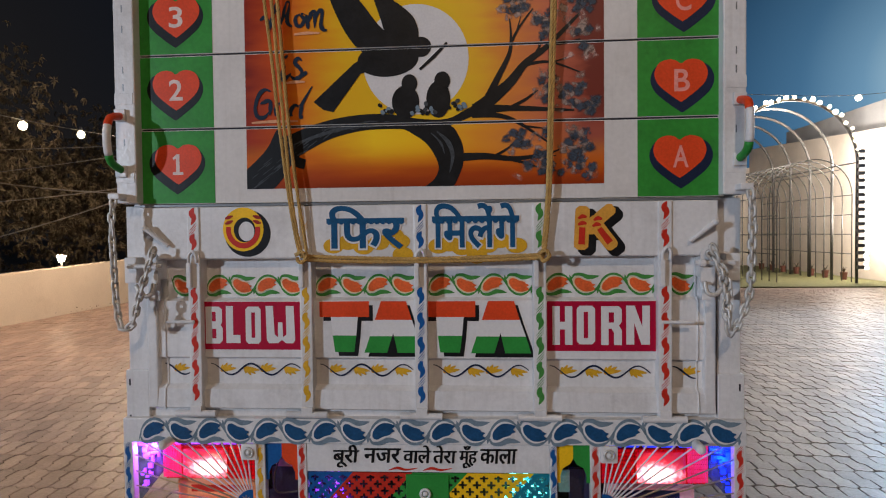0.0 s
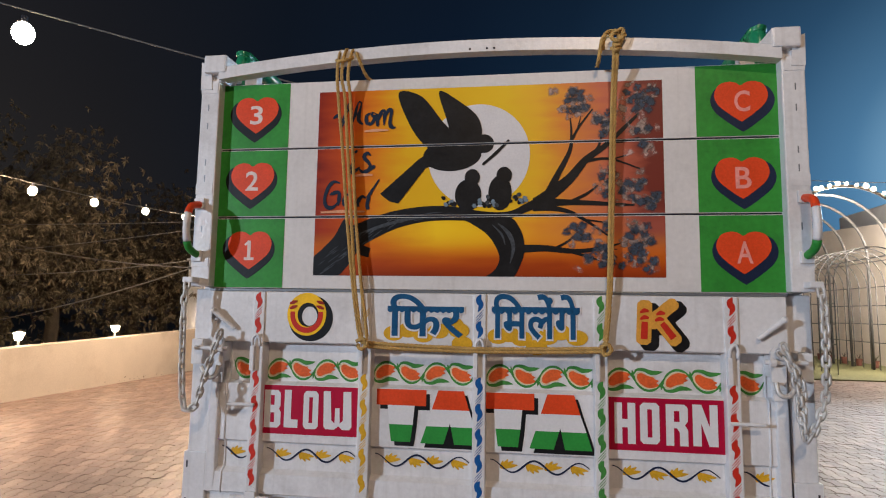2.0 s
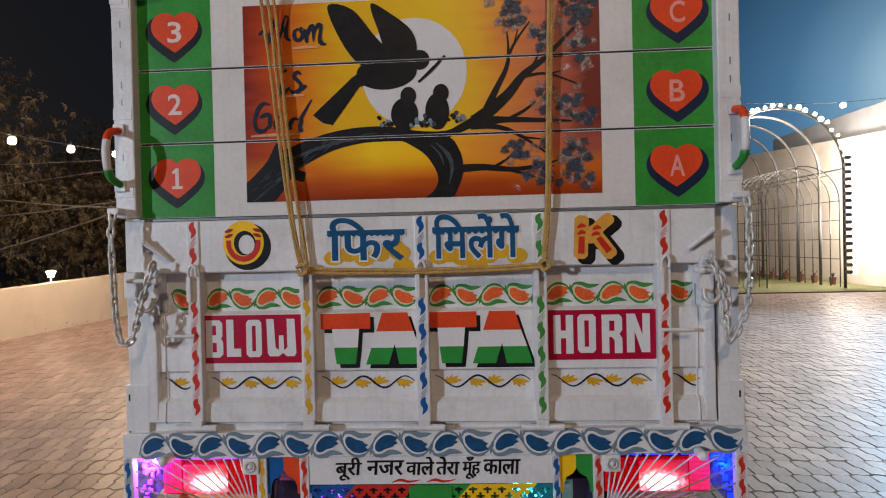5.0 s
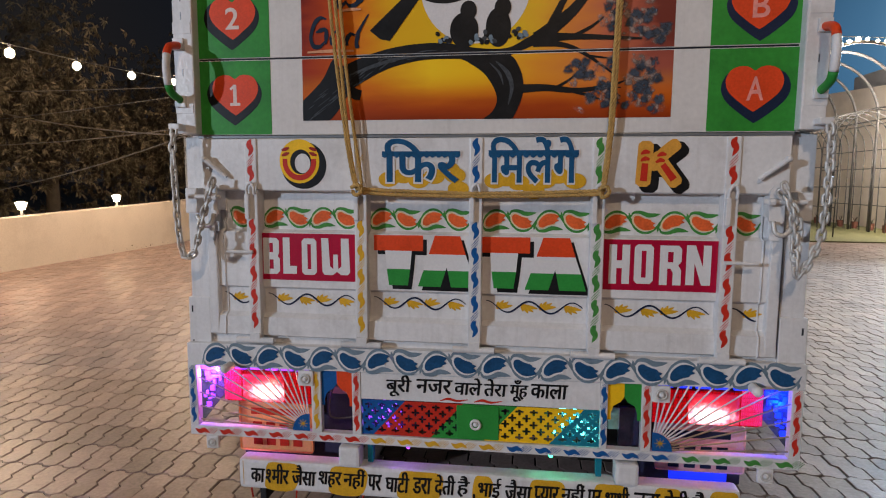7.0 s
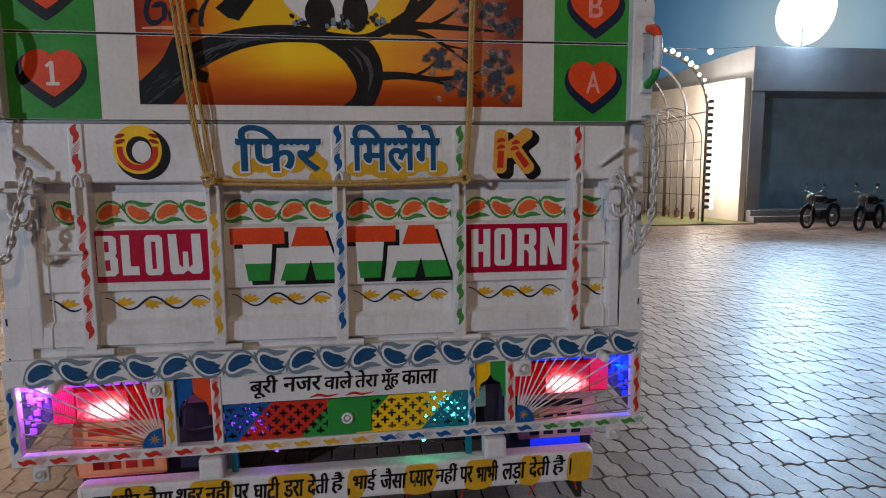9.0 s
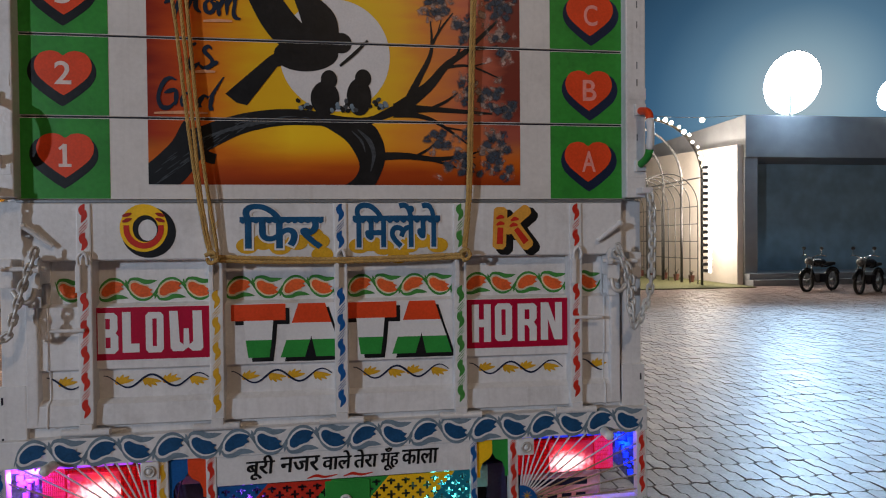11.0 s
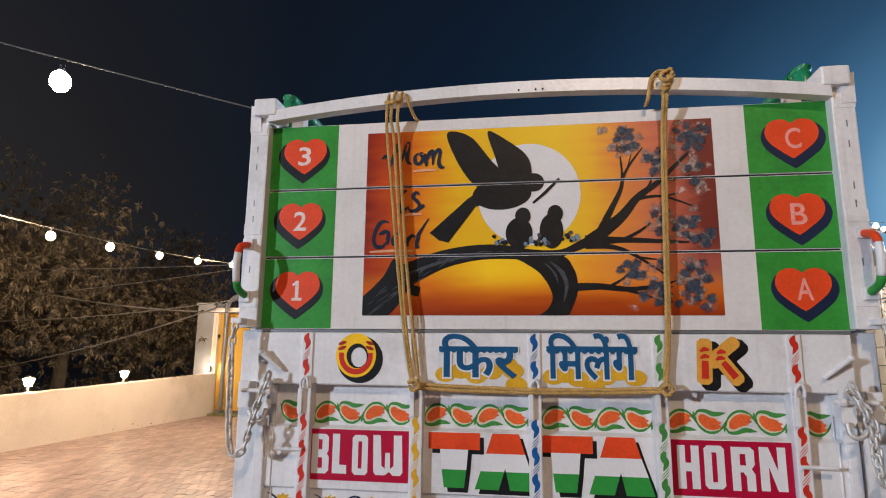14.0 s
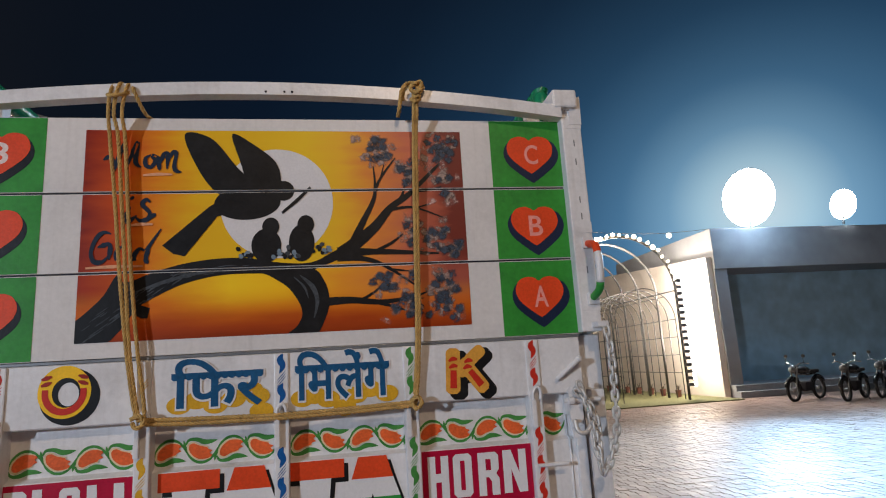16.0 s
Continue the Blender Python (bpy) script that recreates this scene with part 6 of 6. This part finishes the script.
def lamp_bay(s, tint):
    def mx(bm):
        return bm if s > 0 else mirrored(bm)
    t = low(part("tail_lamp", mx(boxed(0.592, 0.985, 0.10, 0.16, 0.745, 0.874, 0.01)), DARK_RED, truck, "lit red and pink tail lamp cluster"))
    bm = bmesh.new()
    for i in range(27):
        for j in range(9):
            box(bm, 0.597 + i * 0.0143, 0.607 + i * 0.0143, 0.0955, 0.1005, 0.749 + j * 0.0137, 0.7588 + j * 0.0137)
    part("lens_prism", mx(bm), RED_LENS, t)["kind"] = "stuff"
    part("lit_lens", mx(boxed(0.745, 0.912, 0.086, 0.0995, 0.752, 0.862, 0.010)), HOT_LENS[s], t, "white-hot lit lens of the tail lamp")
    bm = bmesh.new()
    for i in range(11):
        for j in range(8):
            box(bm, 0.918 + i * 0.0064, 0.9215 + i * 0.0064, 0.088, 0.0945, 0.756 + j * 0.0165, 0.770 + j * 0.0165)
    part("ribbed_lens", mx(bm), PINK_LENS, t)["kind"] = "stuff"
    bm = bmesh.new()
    spark = random.Random(3)
    # glints of the lit foil, put in as small glowing bits
    for i in range(34):
        zo, w = spark.uniform(0.715, 0.90), spark.uniform(0.005, 0.016)
        xo = spark.uniform(max(0.998, 1.045 - (zo - 0.712) * 0.8), 1.065)
        box(bm, xo, xo + w * 1.3, 0.085 + 0.0001 * i, 0.095, zo, zo + spark.uniform(0.005, 0.020), 0.001)
    for i in range(5):
        box(bm, 0.64 + i * 0.062, 0.690 + i * 0.062, 0.085, 0.095, 0.880, 0.900, 0.002)
    for zo in (0.762, 0.792, 0.822):
        box(bm, 0.600, 0.616, 0.085, 0.095, zo, zo + 0.018, 0.002)
    part("led", mx(bm), tint, t, "decoration lights, with glowing bits painted in as the foil's glints")["kind"] = "stuff"
    bm = flat([[(0.992, 0.775), (1.045, 0.712), (1.09, 0.655), (1.09, 0.915), (0.992, 0.915)]], 0.100)
    ex = bmesh.ops.extrude_face_region(bm, geom=list(bm.faces))
    for v in ex["geom"]:
        if isinstance(v, bmesh.types.BMVert):
            v.co.y += 0.008
    bmesh.ops.recalc_face_normals(bm, faces=bm.faces)
    low(part("reflector_sheet", mx(bm), EMBOSSED, truck, "embossed metal reflector sheet"))
    low(part("reflector_sheet", mx(boxed(0.60, 1.075, 0.165, 0.175, 0.888, 0.94, 0.002)), EMBOSSED, truck, "embossed metal reflector sheet"))
    hx, hz = 0.606, 0.686
    hub = low(part("fan_hub", mx(flat([[(hx, hz)] + [(hx + 0.066 * math.cos(a), hz + 0.066 * math.sin(a)) for a in (math.pi / 2 * k / 12 for k in range(13))]], -0.0015)), BLUE, truck,
                   "blue quarter-disc hub of the rod fan"))
    bm = bmesh.new()
    for k in range(8):
        a = 2 * math.pi * k / 8
        flat([ribbon([(hx + 0.026, hz + 0.028), (hx + 0.026 + 0.018 * math.cos(a), hz + 0.028 + 0.018 * math.sin(a))], [0.004, 0.001], 2)], -0.0022, None, bm)
    part("star", mx(bm), YELLOW, hub, "small ochre star")
    for k in range(13):
        a = math.pi / 2 * (0.03 + 0.90 * k / 12)
        d = Vector((math.cos(a), 0, math.sin(a)))
        run = min((1.040 - hx) / max(d.x, 1e-6), (0.915 - hz) / max(d.z, 1e-6))
        o = Vector((hx, 0.006, hz))
        # the lowest four rods carry their shade in an olive-brown colour
        part("fan_rod", mx(rod(bmesh.new(), o + d * 0.055, o + d * run, 0.0029, segs=7)), WHITE if k > 3 else SHADED_ROD, hub)


lamp_bay(-1, LED_PURPLE)
lamp_bay(1, LED_BLUE)

# small decoration lights behind the screen
rng = random.Random(9)
for x0, x1, m, col in ((-0.40, -0.27, LED_PURPLE, "purple"), (0.28, 0.43, LED_CYAN, "cyan")):
    low(part("foil", boxed(x0 - 0.005, x1 + 0.01, 0.060, 0.064, 0.688, 0.814), EMBOSSED, truck, "crinkled reflecting foil behind the screen"))
    bm = bmesh.new()
    for k in range(30):
        ball(bm, (rng.uniform(x0, x1), 0.045, rng.uniform(0.694, 0.808)), rng.uniform(0.003, 0.008), 8, 6)
    low(part("decoration_light", bm, m, truck, col + " decoration lights behind the screen"))["kind"] = "stuff"

low(part("foil", boxed(-0.25, 0.26, 0.062, 0.066, 0.688, 0.814), EMBOSSED, truck, "crinkled reflecting foil behind the screen"))

# bumper with its slogan, brackets, plates behind
bumper = low(part("bumper", boxed(-0.892, 0.898, -0.04, 0.030, 0.447, 0.563, 0.014), WHITE, truck, "white box bumper with ochre patches and a black Hindi slogan"))
bumper.matrix_basis = TILTED @ pose(0, 0.035, 0)
for a, b in ((-0.886, -0.872), (-0.78, -0.66), (-0.53, -0.40), (-0.27, -0.12), (0.0, 0.06), (0.20, 0.31), (0.42, 0.52), (0.62, 0.70), (0.80, 0.895)):
    sk = 0.022
    pts = [(a, 0.452), (b - sk, 0.450), (b + sk * 0.4, 0.51), (b, 0.552), ((a + b) / 2, 0.557), (a + sk * 0.3, 0.552), (a - sk * 0.2, 0.50)]
    pts = [(min(0.885, max(-0.874, p)), q) for p, q in pts]
    part("painted_patch", flat([curved(pts, 4) if b - a > 0.05 else rect(a + 0.012, b, 0.462, 0.556)], -0.0408), YELLOW, bumper, "ochre painted patch")
SLOGAN = ((["का", "~श", "मीर"], -0.842, -0.690), (["जैसा"], -0.680, -0.585), (["शहर"], -0.578, -0.485), (["नहीं"], -0.480, -0.395), (["पर"], -0.388, -0.335),
          (["घाटी"], -0.322, -0.232), (["डरा"], -0.222, -0.150), (["देती"], -0.140, -0.064), (["है"], -0.058, -0.012), ([","], -0.004, 0.006), (["भाई"], 0.016, 0.100),
          (["जैसा"], 0.112, 0.208), (["~प", "यार"], 0.214, 0.302), (["नहीं"], 0.308, 0.390), (["पर"], 0.397, 0.446), (["भाभी"], 0.456, 0.538), (["लड़ा"], 0.552, 0.640),
          (["देती"], 0.652, 0.732), (["है"], 0.740, 0.790), (["।"], 0.802, 0.812))
for w, a, b in SLOGAN:
    word = "".join(w)
    top = 0.552 if any(c in word for c in "ैेंीई") else 0.535
    bot = 0.462 if "ड़" in word else 0.480
    if word == ",":
        top, bot = 0.488, 0.468
    painted_letters(lettering(w, a, b, bot - 0.008, top + 0.003, -0.0416, 0.006, 0.14, fat=0.0018), BLACK, bumper, "black painted Hindi letter")
for x in (-0.455, 0.525):
    low(part("bumper_bracket", boxed(x - 0.04, x + 0.04, -0.02, 0.05, 0.563, 0.640, 0.012), WHITE, truck))
for s, m in ((-1, PLATE_ORANGE), (1, PLATE_PINK)):
    bm = boxed(0.645, 0.950, 0.128, 0.136, 0.535 if s < 0 else 0.560, 0.735, 0.012)
    pl = low(part("plate", bm if s > 0 else mirrored(bm), m, truck, "orange plate with unreadable marks" if s < 0 else "pale plate with unreadable marks"))
    bm = bmesh.new()
    for k in range(4):
        flat([rect(0.69 + k * 0.055, 0.728 + k * 0.055, 0.573 if s > 0 else 0.560, 0.655)], 0.1265, None, bm)
    flat([rect(0.67, 0.90, 0.685, 0.712)], 0.1265, None, bm)
    part("bar_marking", bm if s > 0 else mirrored(bm), RED if s < 0 else NAVY, pl, "plain painted bars")
    bm = boxed(0.52, 0.95, 0.16, 0.18, 0.50, 0.69, 0.01)
    low(part("lamp_panel", bm if s > 0 else mirrored(bm), DARK_PANEL, truck, "dark blue panel behind the bumper"))
    if s > 0:
        low(part("blue_strip", boxed(0.70, 0.90, 0.150, 0.157, 0.515, 0.548, 0.002), LED_STRIP, truck, "glowing blue light strip"))
    # sheet added behind the bumper to shade the ground beyond
    bm = boxed(0.40, 1.02, 0.40, 0.412, 0.45, 0.80, 0.004)
    part("shade_flap", bm if s > 0 else mirrored(bm), RUBBER, truck, "black rubber sheet added to keep the underside dark")
# unseen sheets along both sides, added to block light under the bed
for x in (-1.03, 1.0):
    part("side_light_block", boxed(x, x + 0.03, 0.45, 3.4, 0.12, 0.90, 0.004), RUBBER, truck, "unseen black sheet added to keep light from under the bed")
for x, m, col in ((-0.24, LED_PURPLE, "purple"), (0.27, LED_GREEN, "green")):
    low(part("decoration_light", ball(bmesh.new(), (x, 0.012, 0.642), 0.008, 10, 8), m, truck, "small " + col + " decoration light"))
for x in (-0.385, 0.435):
    low(part("teal_strip", boxed(x - 0.01, x + 0.01, 0.02, 0.05, 0.57, 0.648, 0.002), TEAL, truck))
rng = random.Random(12)
for k in range(9):
    x = -0.86 + 0.215 * k + rng.uniform(-0.03, 0.03)
    pts = [(x, -0.005, 0.45), (x + rng.uniform(-0.01, 0.01), -0.01, 0.43), (x + rng.uniform(-0.02, 0.02), -0.008, 0.40 - rng.uniform(0, 0.03))]
    part("thread_tassel", rope_mesh(pts, 0.0035, 0.02), RED, bumper, "short red thread tied to the bumper")

# body, chassis and wheels ahead of the tailgate
bed = part("bed", boxed(-1.06, 1.06, 0.08, 4.3, 0.945, 1.0), WOOD_BED, truck)
for s in (-1, 1):
    for k, (z0, z1) in enumerate(((1.0, 1.33), (1.335, 1.66), (1.665, 1.99), (1.995, 2.32), (2.325, 2.52))):
        bm = boxed(1.03, 1.065, 0.07, 4.3, z0, z1, 0.004)
        part("side_board", bm if s > 0 else mirrored(bm), WHITE, bed)
    part("chassis_rail", boxed(s * 0.42 - 0.035, s * 0.42 + 0.035, 0.2, 4.6, 0.72, 0.90, 0.006), CHASSIS, truck)
    for x in (0.62, 0.86):
        ring = [(s * x, 1.45 + 0.30 * math.cos(a), 0.40 + 0.30 * math.sin(a)) for a in (2 * math.pi * k / 32 for k in range(32))]
        w = part("wheel", rod(bmesh.new(), (s * (x - 0.09), 1.45, 0.40), (s * (x + 0.09), 1.45, 0.40), 0.22, segs=24), CHASSIS, truck)
        part("tyre", tube(bmesh.new(), ring, 0.10, 12, closed=True), RUBBER, w, "black rubber truck tyre")
part("headboard", boxed(-1.06, 1.06, 4.3, 4.34, 0.945, 2.5, 0.004), WHITE, bed)
part("axle", rod(bmesh.new(), (-0.8, 1.45, 0.40), (0.8, 1.45, 0.40), 0.07, segs=14), CHASSIS, truck)
part("differential", ball(bmesh.new(), (0, 1.45, 0.40), 0.17, 16, 10), CHASSIS, truck)
part("cross_member", boxed(-1.0, 1.0, 0.12, 0.2, 0.80, 0.93, 0.006), CHASSIS, truck)

# hooks and locks beside the tailgate
for s in (-1, 1):
    def mx(bm, s=s):
        return bm if s > 0 else mirrored(bm)
    bm = rod(bmesh.new(), (0.890, -0.016, 1.610), (0.966, -0.030, 1.672), 0.007, 0.009, 10)
    ball(bm, (0.966, -0.030, 1.672), 0.011, 10, 8)
    part("locking_lever", mx(bm), WHITE, truck, "white painted locking lever")
    bm = flat([[(0.926, 1.468), (0.950, 1.468), (0.960, 1.482), (0.960, 1.572), (0.950, 1.586), (0.926, 1.586), (0.916, 1.572), (0.916, 1.482)]], -0.040)
    for v in bmesh.ops.extrude_face_region(bm, geom=list(bm.faces))["geom"]:
        if isinstance(v, bmesh.types.BMVert):
            v.co.y += 0.010
    bmesh.ops.recalc_face_normals(bm, faces=bm.faces)
    box(bm, 0.926, 0.950, -0.030, 0.040, 1.490, 1.560, 0.003)
    rod(bm, (0.895, -0.046, 1.540), (1.020, -0.046, 1.540), 0.0075, segs=10)
    rod(bm, (0.908, -0.054, 1.540), (0.924, -0.054, 1.540), 0.013, segs=8)
    lock = part("lock_bracket", mx(bm), WHITE, truck, "white eight-sided lock plate with a through pin")
    part("shackle", mx(tube(bmesh.new(), spline([(0.925, -0.05, 1.48), (0.93, -0.06, 1.445), (0.955, -0.065, 1.44), (0.985, -0.06, 1.475)], 6), 0.008, 8)), STEEL, lock)
    part("lock_plate", mx(boxed(0.935, 0.975, 0.0, 0.006, 1.415, 1.45, 0.001)), WHITE, lock)
    part("draw_bolt", mx(rod(bmesh.new(), (0.80, -0.018, 1.343), (0.90, -0.020, 1.343), 0.006, segs=10)), WHITE, truck)
    part("bolt_plate", mx(boxed(1.0, 1.045, -0.028, 0.030, 1.48, 1.57, 0.003)), WHITE, truck)
    part("anchor_plate", mx(boxed(1.022, 1.062, -0.086, 0.0, 1.772, 1.792, 0.004)), WHITE, truck, "small white anchor plate for the chain")

# ---------------------------------------------------------------- chains and ropes on the tailgate
lk = bmesh.new()
tube(lk, [(0.0095 * math.cos(a), 0.0, 0.0125 * math.sin(a) + (0.0055 if math.sin(a) > 0 else -0.0055)) for a in (2 * math.pi * k / 16 for k in range(16))], 0.0050, 6, closed=True)
link_mesh = bpy.data.meshes.new("link")
lk.to_mesh(link_mesh)
lk.free()
link_mesh.materials.append(STEEL)


def chain(pts, label):
    t = thing("chain", label, "chain", pts[0], "lock chains")
    line = spline(pts, 24)
    pitch, gone, turn = 0.0262, 0.0, 0
    for a, b in zip(line, line[1:]):
        gone += float(np.linalg.norm(b - a))
        if gone >= pitch:
            gone -= pitch
            turn += 1
            d = Vector(b - a).normalized()
            ob = new("link", link_mesh)
            ob.parent = t
            ob.matrix_basis = Matrix.Translation(Vector(b) - Vector(pts[0])) @ d.to_track_quat("Z", "Y").to_matrix().to_4x4() @ pose(0, 0, 0, 0, 0, 90 * (turn % 2) + 20)


chain([(-1.040, -0.080, 1.792), (-1.050, -0.085, 1.70), (-1.046, -0.085, 1.55), (-1.040, -0.085, 1.42), (-1.024, -0.085, 1.335), (-0.985, -0.085, 1.345), (-0.966, -0.08, 1.42),
       (-0.945, -0.072, 1.50), (-0.928, -0.065, 1.56), (-0.918, -0.06, 1.60)], "galvanised steel chain looped to the lock")
chain([(1.050, -0.080, 1.785), (1.058, -0.085, 1.70), (1.056, -0.085, 1.56), (1.050, -0.085, 1.45), (1.033, -0.085, 1.39), (0.995, -0.085, 1.315), (0.980, -0.085, 1.37), (0.978, -0.075, 1.45),
       (0.965, -0.07, 1.53), (0.945, -0.065, 1.59)], "galvanised steel chain looped to the lock")
chain([(0.925, -0.055, 1.585), (0.955, -0.06, 1.55), (0.985, -0.07, 1.50), (0.99, -0.075, 1.42), (0.985, -0.08, 1.36)], "galvanised steel chain end hanging at the lock")


def rope(paths, label, r=0.0085):
    t = thing("rope", label, "rope", (0, 0, 0), "ropes on the tailgate")
    for name, p in paths:
        part(name, rope_mesh(p, r), ROPE, t)


rope((("strand", [(-0.50, 0.0, 2.634), (-0.515, -0.05, 2.618), (-0.519, -0.066, 2.538), (-0.522, -0.036, 2.450), (-0.503, -0.030, 2.270), (-0.478, -0.030, 2.020), (-0.448, -0.034, 1.78), (-0.425, -0.026, 1.62), (-0.408, -0.030, 1.572)]),
      ("strand", [(-0.485, 0.0, 2.634), (-0.492, -0.06, 2.618), (-0.505, -0.060, 2.528), (-0.498, -0.034, 2.450), (-0.484, -0.028, 2.270), (-0.462, -0.028, 2.020), (-0.440, -0.032, 1.78), (-0.418, -0.024, 1.62), (-0.400, -0.030, 1.57)]),
      ("strand", [(-0.462, 0.0, 2.632), (-0.468, -0.06, 2.614), (-0.482, -0.056, 2.528), (-0.478, -0.032, 2.450), (-0.466, -0.026, 2.270), (-0.446, -0.026, 2.020), (-0.418, -0.030, 1.78), (-0.396, -0.024, 1.62), (-0.392, -0.030, 1.566)]),
      ("tail", [(-0.455, 0.0, 2.630), (-0.45, -0.06, 2.606), (-0.44, -0.055, 2.578), (-0.425, -0.02, 2.538), (-0.41, 0.02, 2.530)]),
      ("loop", [(-0.53, -0.05, 2.588), (-0.51, -0.078, 2.573), (-0.48, -0.074, 2.578), (-0.465, -0.05, 2.596)])),
     "yellow jute rope bundle tied over the top bar", 0.0058)
rope((("strand", [(0.452, -0.07, 2.598), (0.450, -0.066, 2.528), (0.449, -0.036, 2.450), (0.443, -0.028, 2.270), (0.436, -0.026, 2.020), (0.428, -0.030, 1.78), (0.416, -0.022, 1.62), (0.408, -0.030, 1.57)]),
      ("strand", [(0.462, -0.07, 2.598), (0.460, -0.064, 2.528), (0.457, -0.034, 2.450), (0.452, -0.026, 2.270), (0.444, -0.024, 2.020), (0.435, -0.028, 1.78), (0.422, -0.022, 1.62), (0.412, -0.032, 1.566)]),
      ("knot", [(0.415, -0.055, 2.578), (0.42, -0.07, 2.622), (0.445, -0.06, 2.642), (0.475, -0.068, 2.632), (0.485, -0.075, 2.618), (0.462, -0.088, 2.593), (0.440, -0.085, 2.608), (0.452, -0.09, 2.622),
                (0.478, -0.085, 2.633), (0.47, -0.08, 2.588), (0.448, -0.082, 2.578)]),
      ("knot", [(0.435, -0.02, 2.646), (0.448, -0.06, 2.632), (0.462, -0.08, 2.622), (0.47, -0.07, 2.578), (0.455, -0.085, 2.563), (0.442, -0.07, 2.578)]),
      ("tail", [(0.43, -0.06, 2.632), (0.412, -0.07, 2.608), (0.402, -0.06, 2.548), (0.398, -0.03, 2.530)])),
     "yellow jute rope with a knot round the top bar", 0.0068)
rope((("strand", [(-0.41, -0.034, 1.572), (-0.30, -0.026, 1.566), (-0.10, -0.022, 1.560), (0.0, -0.026, 1.558), (0.20, -0.022, 1.562), (0.412, -0.034, 1.570)]),
      ("strand", [(-0.40, -0.034, 1.560), (-0.28, -0.024, 1.552), (-0.08, -0.02, 1.549), (0.0, -0.024, 1.549), (0.22, -0.020, 1.552), (0.415, -0.034, 1.560)]),
      ("knot", [(-0.425, -0.04, 1.575), (-0.40, -0.052, 1.585), (-0.385, -0.05, 1.565), (-0.405, -0.052, 1.55), (-0.42, -0.045, 1.565)]),
      ("knot", [(0.40, -0.04, 1.575), (0.418, -0.052, 1.585), (0.43, -0.05, 1.565), (0.412, -0.052, 1.55), (0.40, -0.045, 1.565)])),
     "yellow jute rope drawn across the tailgate", 0.0065)


# ---------------------------------------------------------------- paved yard, last
PW, PL = 0.1285, 0.272
pavement = thing("pavement", "yard paved in wavy interlocking concrete blocks", "pavement", (0, 0, 0), kind="structure")


def paver_outline():
    """The wavy outline of a block about its middle, so that neighbours interlock."""
    g = 0.0041
    side = [(0.0155 * a, -PL / 2 + PL * s) for s, a in ((0, 0), (0.035, 1), (0.455, 1), (0.5, 0), (0.545, -1), (0.965, -1))]
    end = [(-PW / 2 + PW * s, 0.0095 * a) for s, a in ((0, 0), (0.14, 1), (0.40, 1), (0.60, -1), (0.86, -1))]
    lower = [(x, y - PL / 2) for x, y in end]
    right = [(PW / 2 + dx, y) for dx, y in side]
    upper = [(-x, -y + PL / 2) for x, y in end]
    left = [(-PW / 2 - dx, -y) for dx, y in side]
    ring = lower + right + upper + left
    return [(x * (1 - 2 * g / PW), y * (1 - 1.5 * g / PL)) for x, y in ring]


def paver_data(cx, cy, z, tilt=(0, 0)):
    ring = paver_outline()
    n = len(ring)
    vs = [(cx + x, cy + y, z - 0.03) for x, y in ring]
    vs += [(cx + x, cy + y, z - 0.004 + tilt[0] * x + tilt[1] * y) for x, y in ring]
    vs += [(cx + x * 0.962, cy + y * 0.983, z + tilt[0] * x + tilt[1] * y) for x, y in ring]
    fs = [(k, (k + 1) % n, n + (k + 1) % n, n + k) for k in range(n)] + [(n + k, n + (k + 1) % n, 2 * n + (k + 1) % n, 2 * n + k) for k in range(n)]
    fs.append(tuple(range(2 * n, 3 * n)))
    return vs, fs


rng = random.Random(77)
one = bpy.data.meshes.new("paver")
v1, f1 = paver_data(0, 0, 0)
one.from_pydata(v1, [], f1)
one.materials.append(PAVER_SINGLE)
vs, fs = [], []
for j in range(-32, 68):
    for i in range(-71, 132):
        x, y = (i + 0.5) * PW, (j + 0.5) * PL
        if x > 16.9 or y > 16.6:
            continue
        z = rng.uniform(-0.002, 0.002)
        tilt = (rng.gauss(0, 0.014), rng.gauss(0, 0.011))
        if (1.15 < x < 3.35 and 0.2 < y < 2.5) or (-3.2 < x < -1.15 and 0.3 < y < 2.3):
            ob = new("paver", one)
            ob.parent = pavement
            ob.matrix_basis = pose(x, y, z, math.degrees(tilt[1]), math.degrees(-tilt[0]), 0)
        else:
            a, b = paver_data(x, y, z, tilt)
            k = len(vs)
            vs += a
            fs += [tuple(k + q for q in f) for f in b]
me = bpy.data.meshes.new("block_paving")
me.from_pydata(vs, [], fs)
me.materials.append(PAVER)
rest = tagged(new("block_paving", me), "wavy interlocking concrete paving blocks", kind="stuff")
rest.parent = pavement
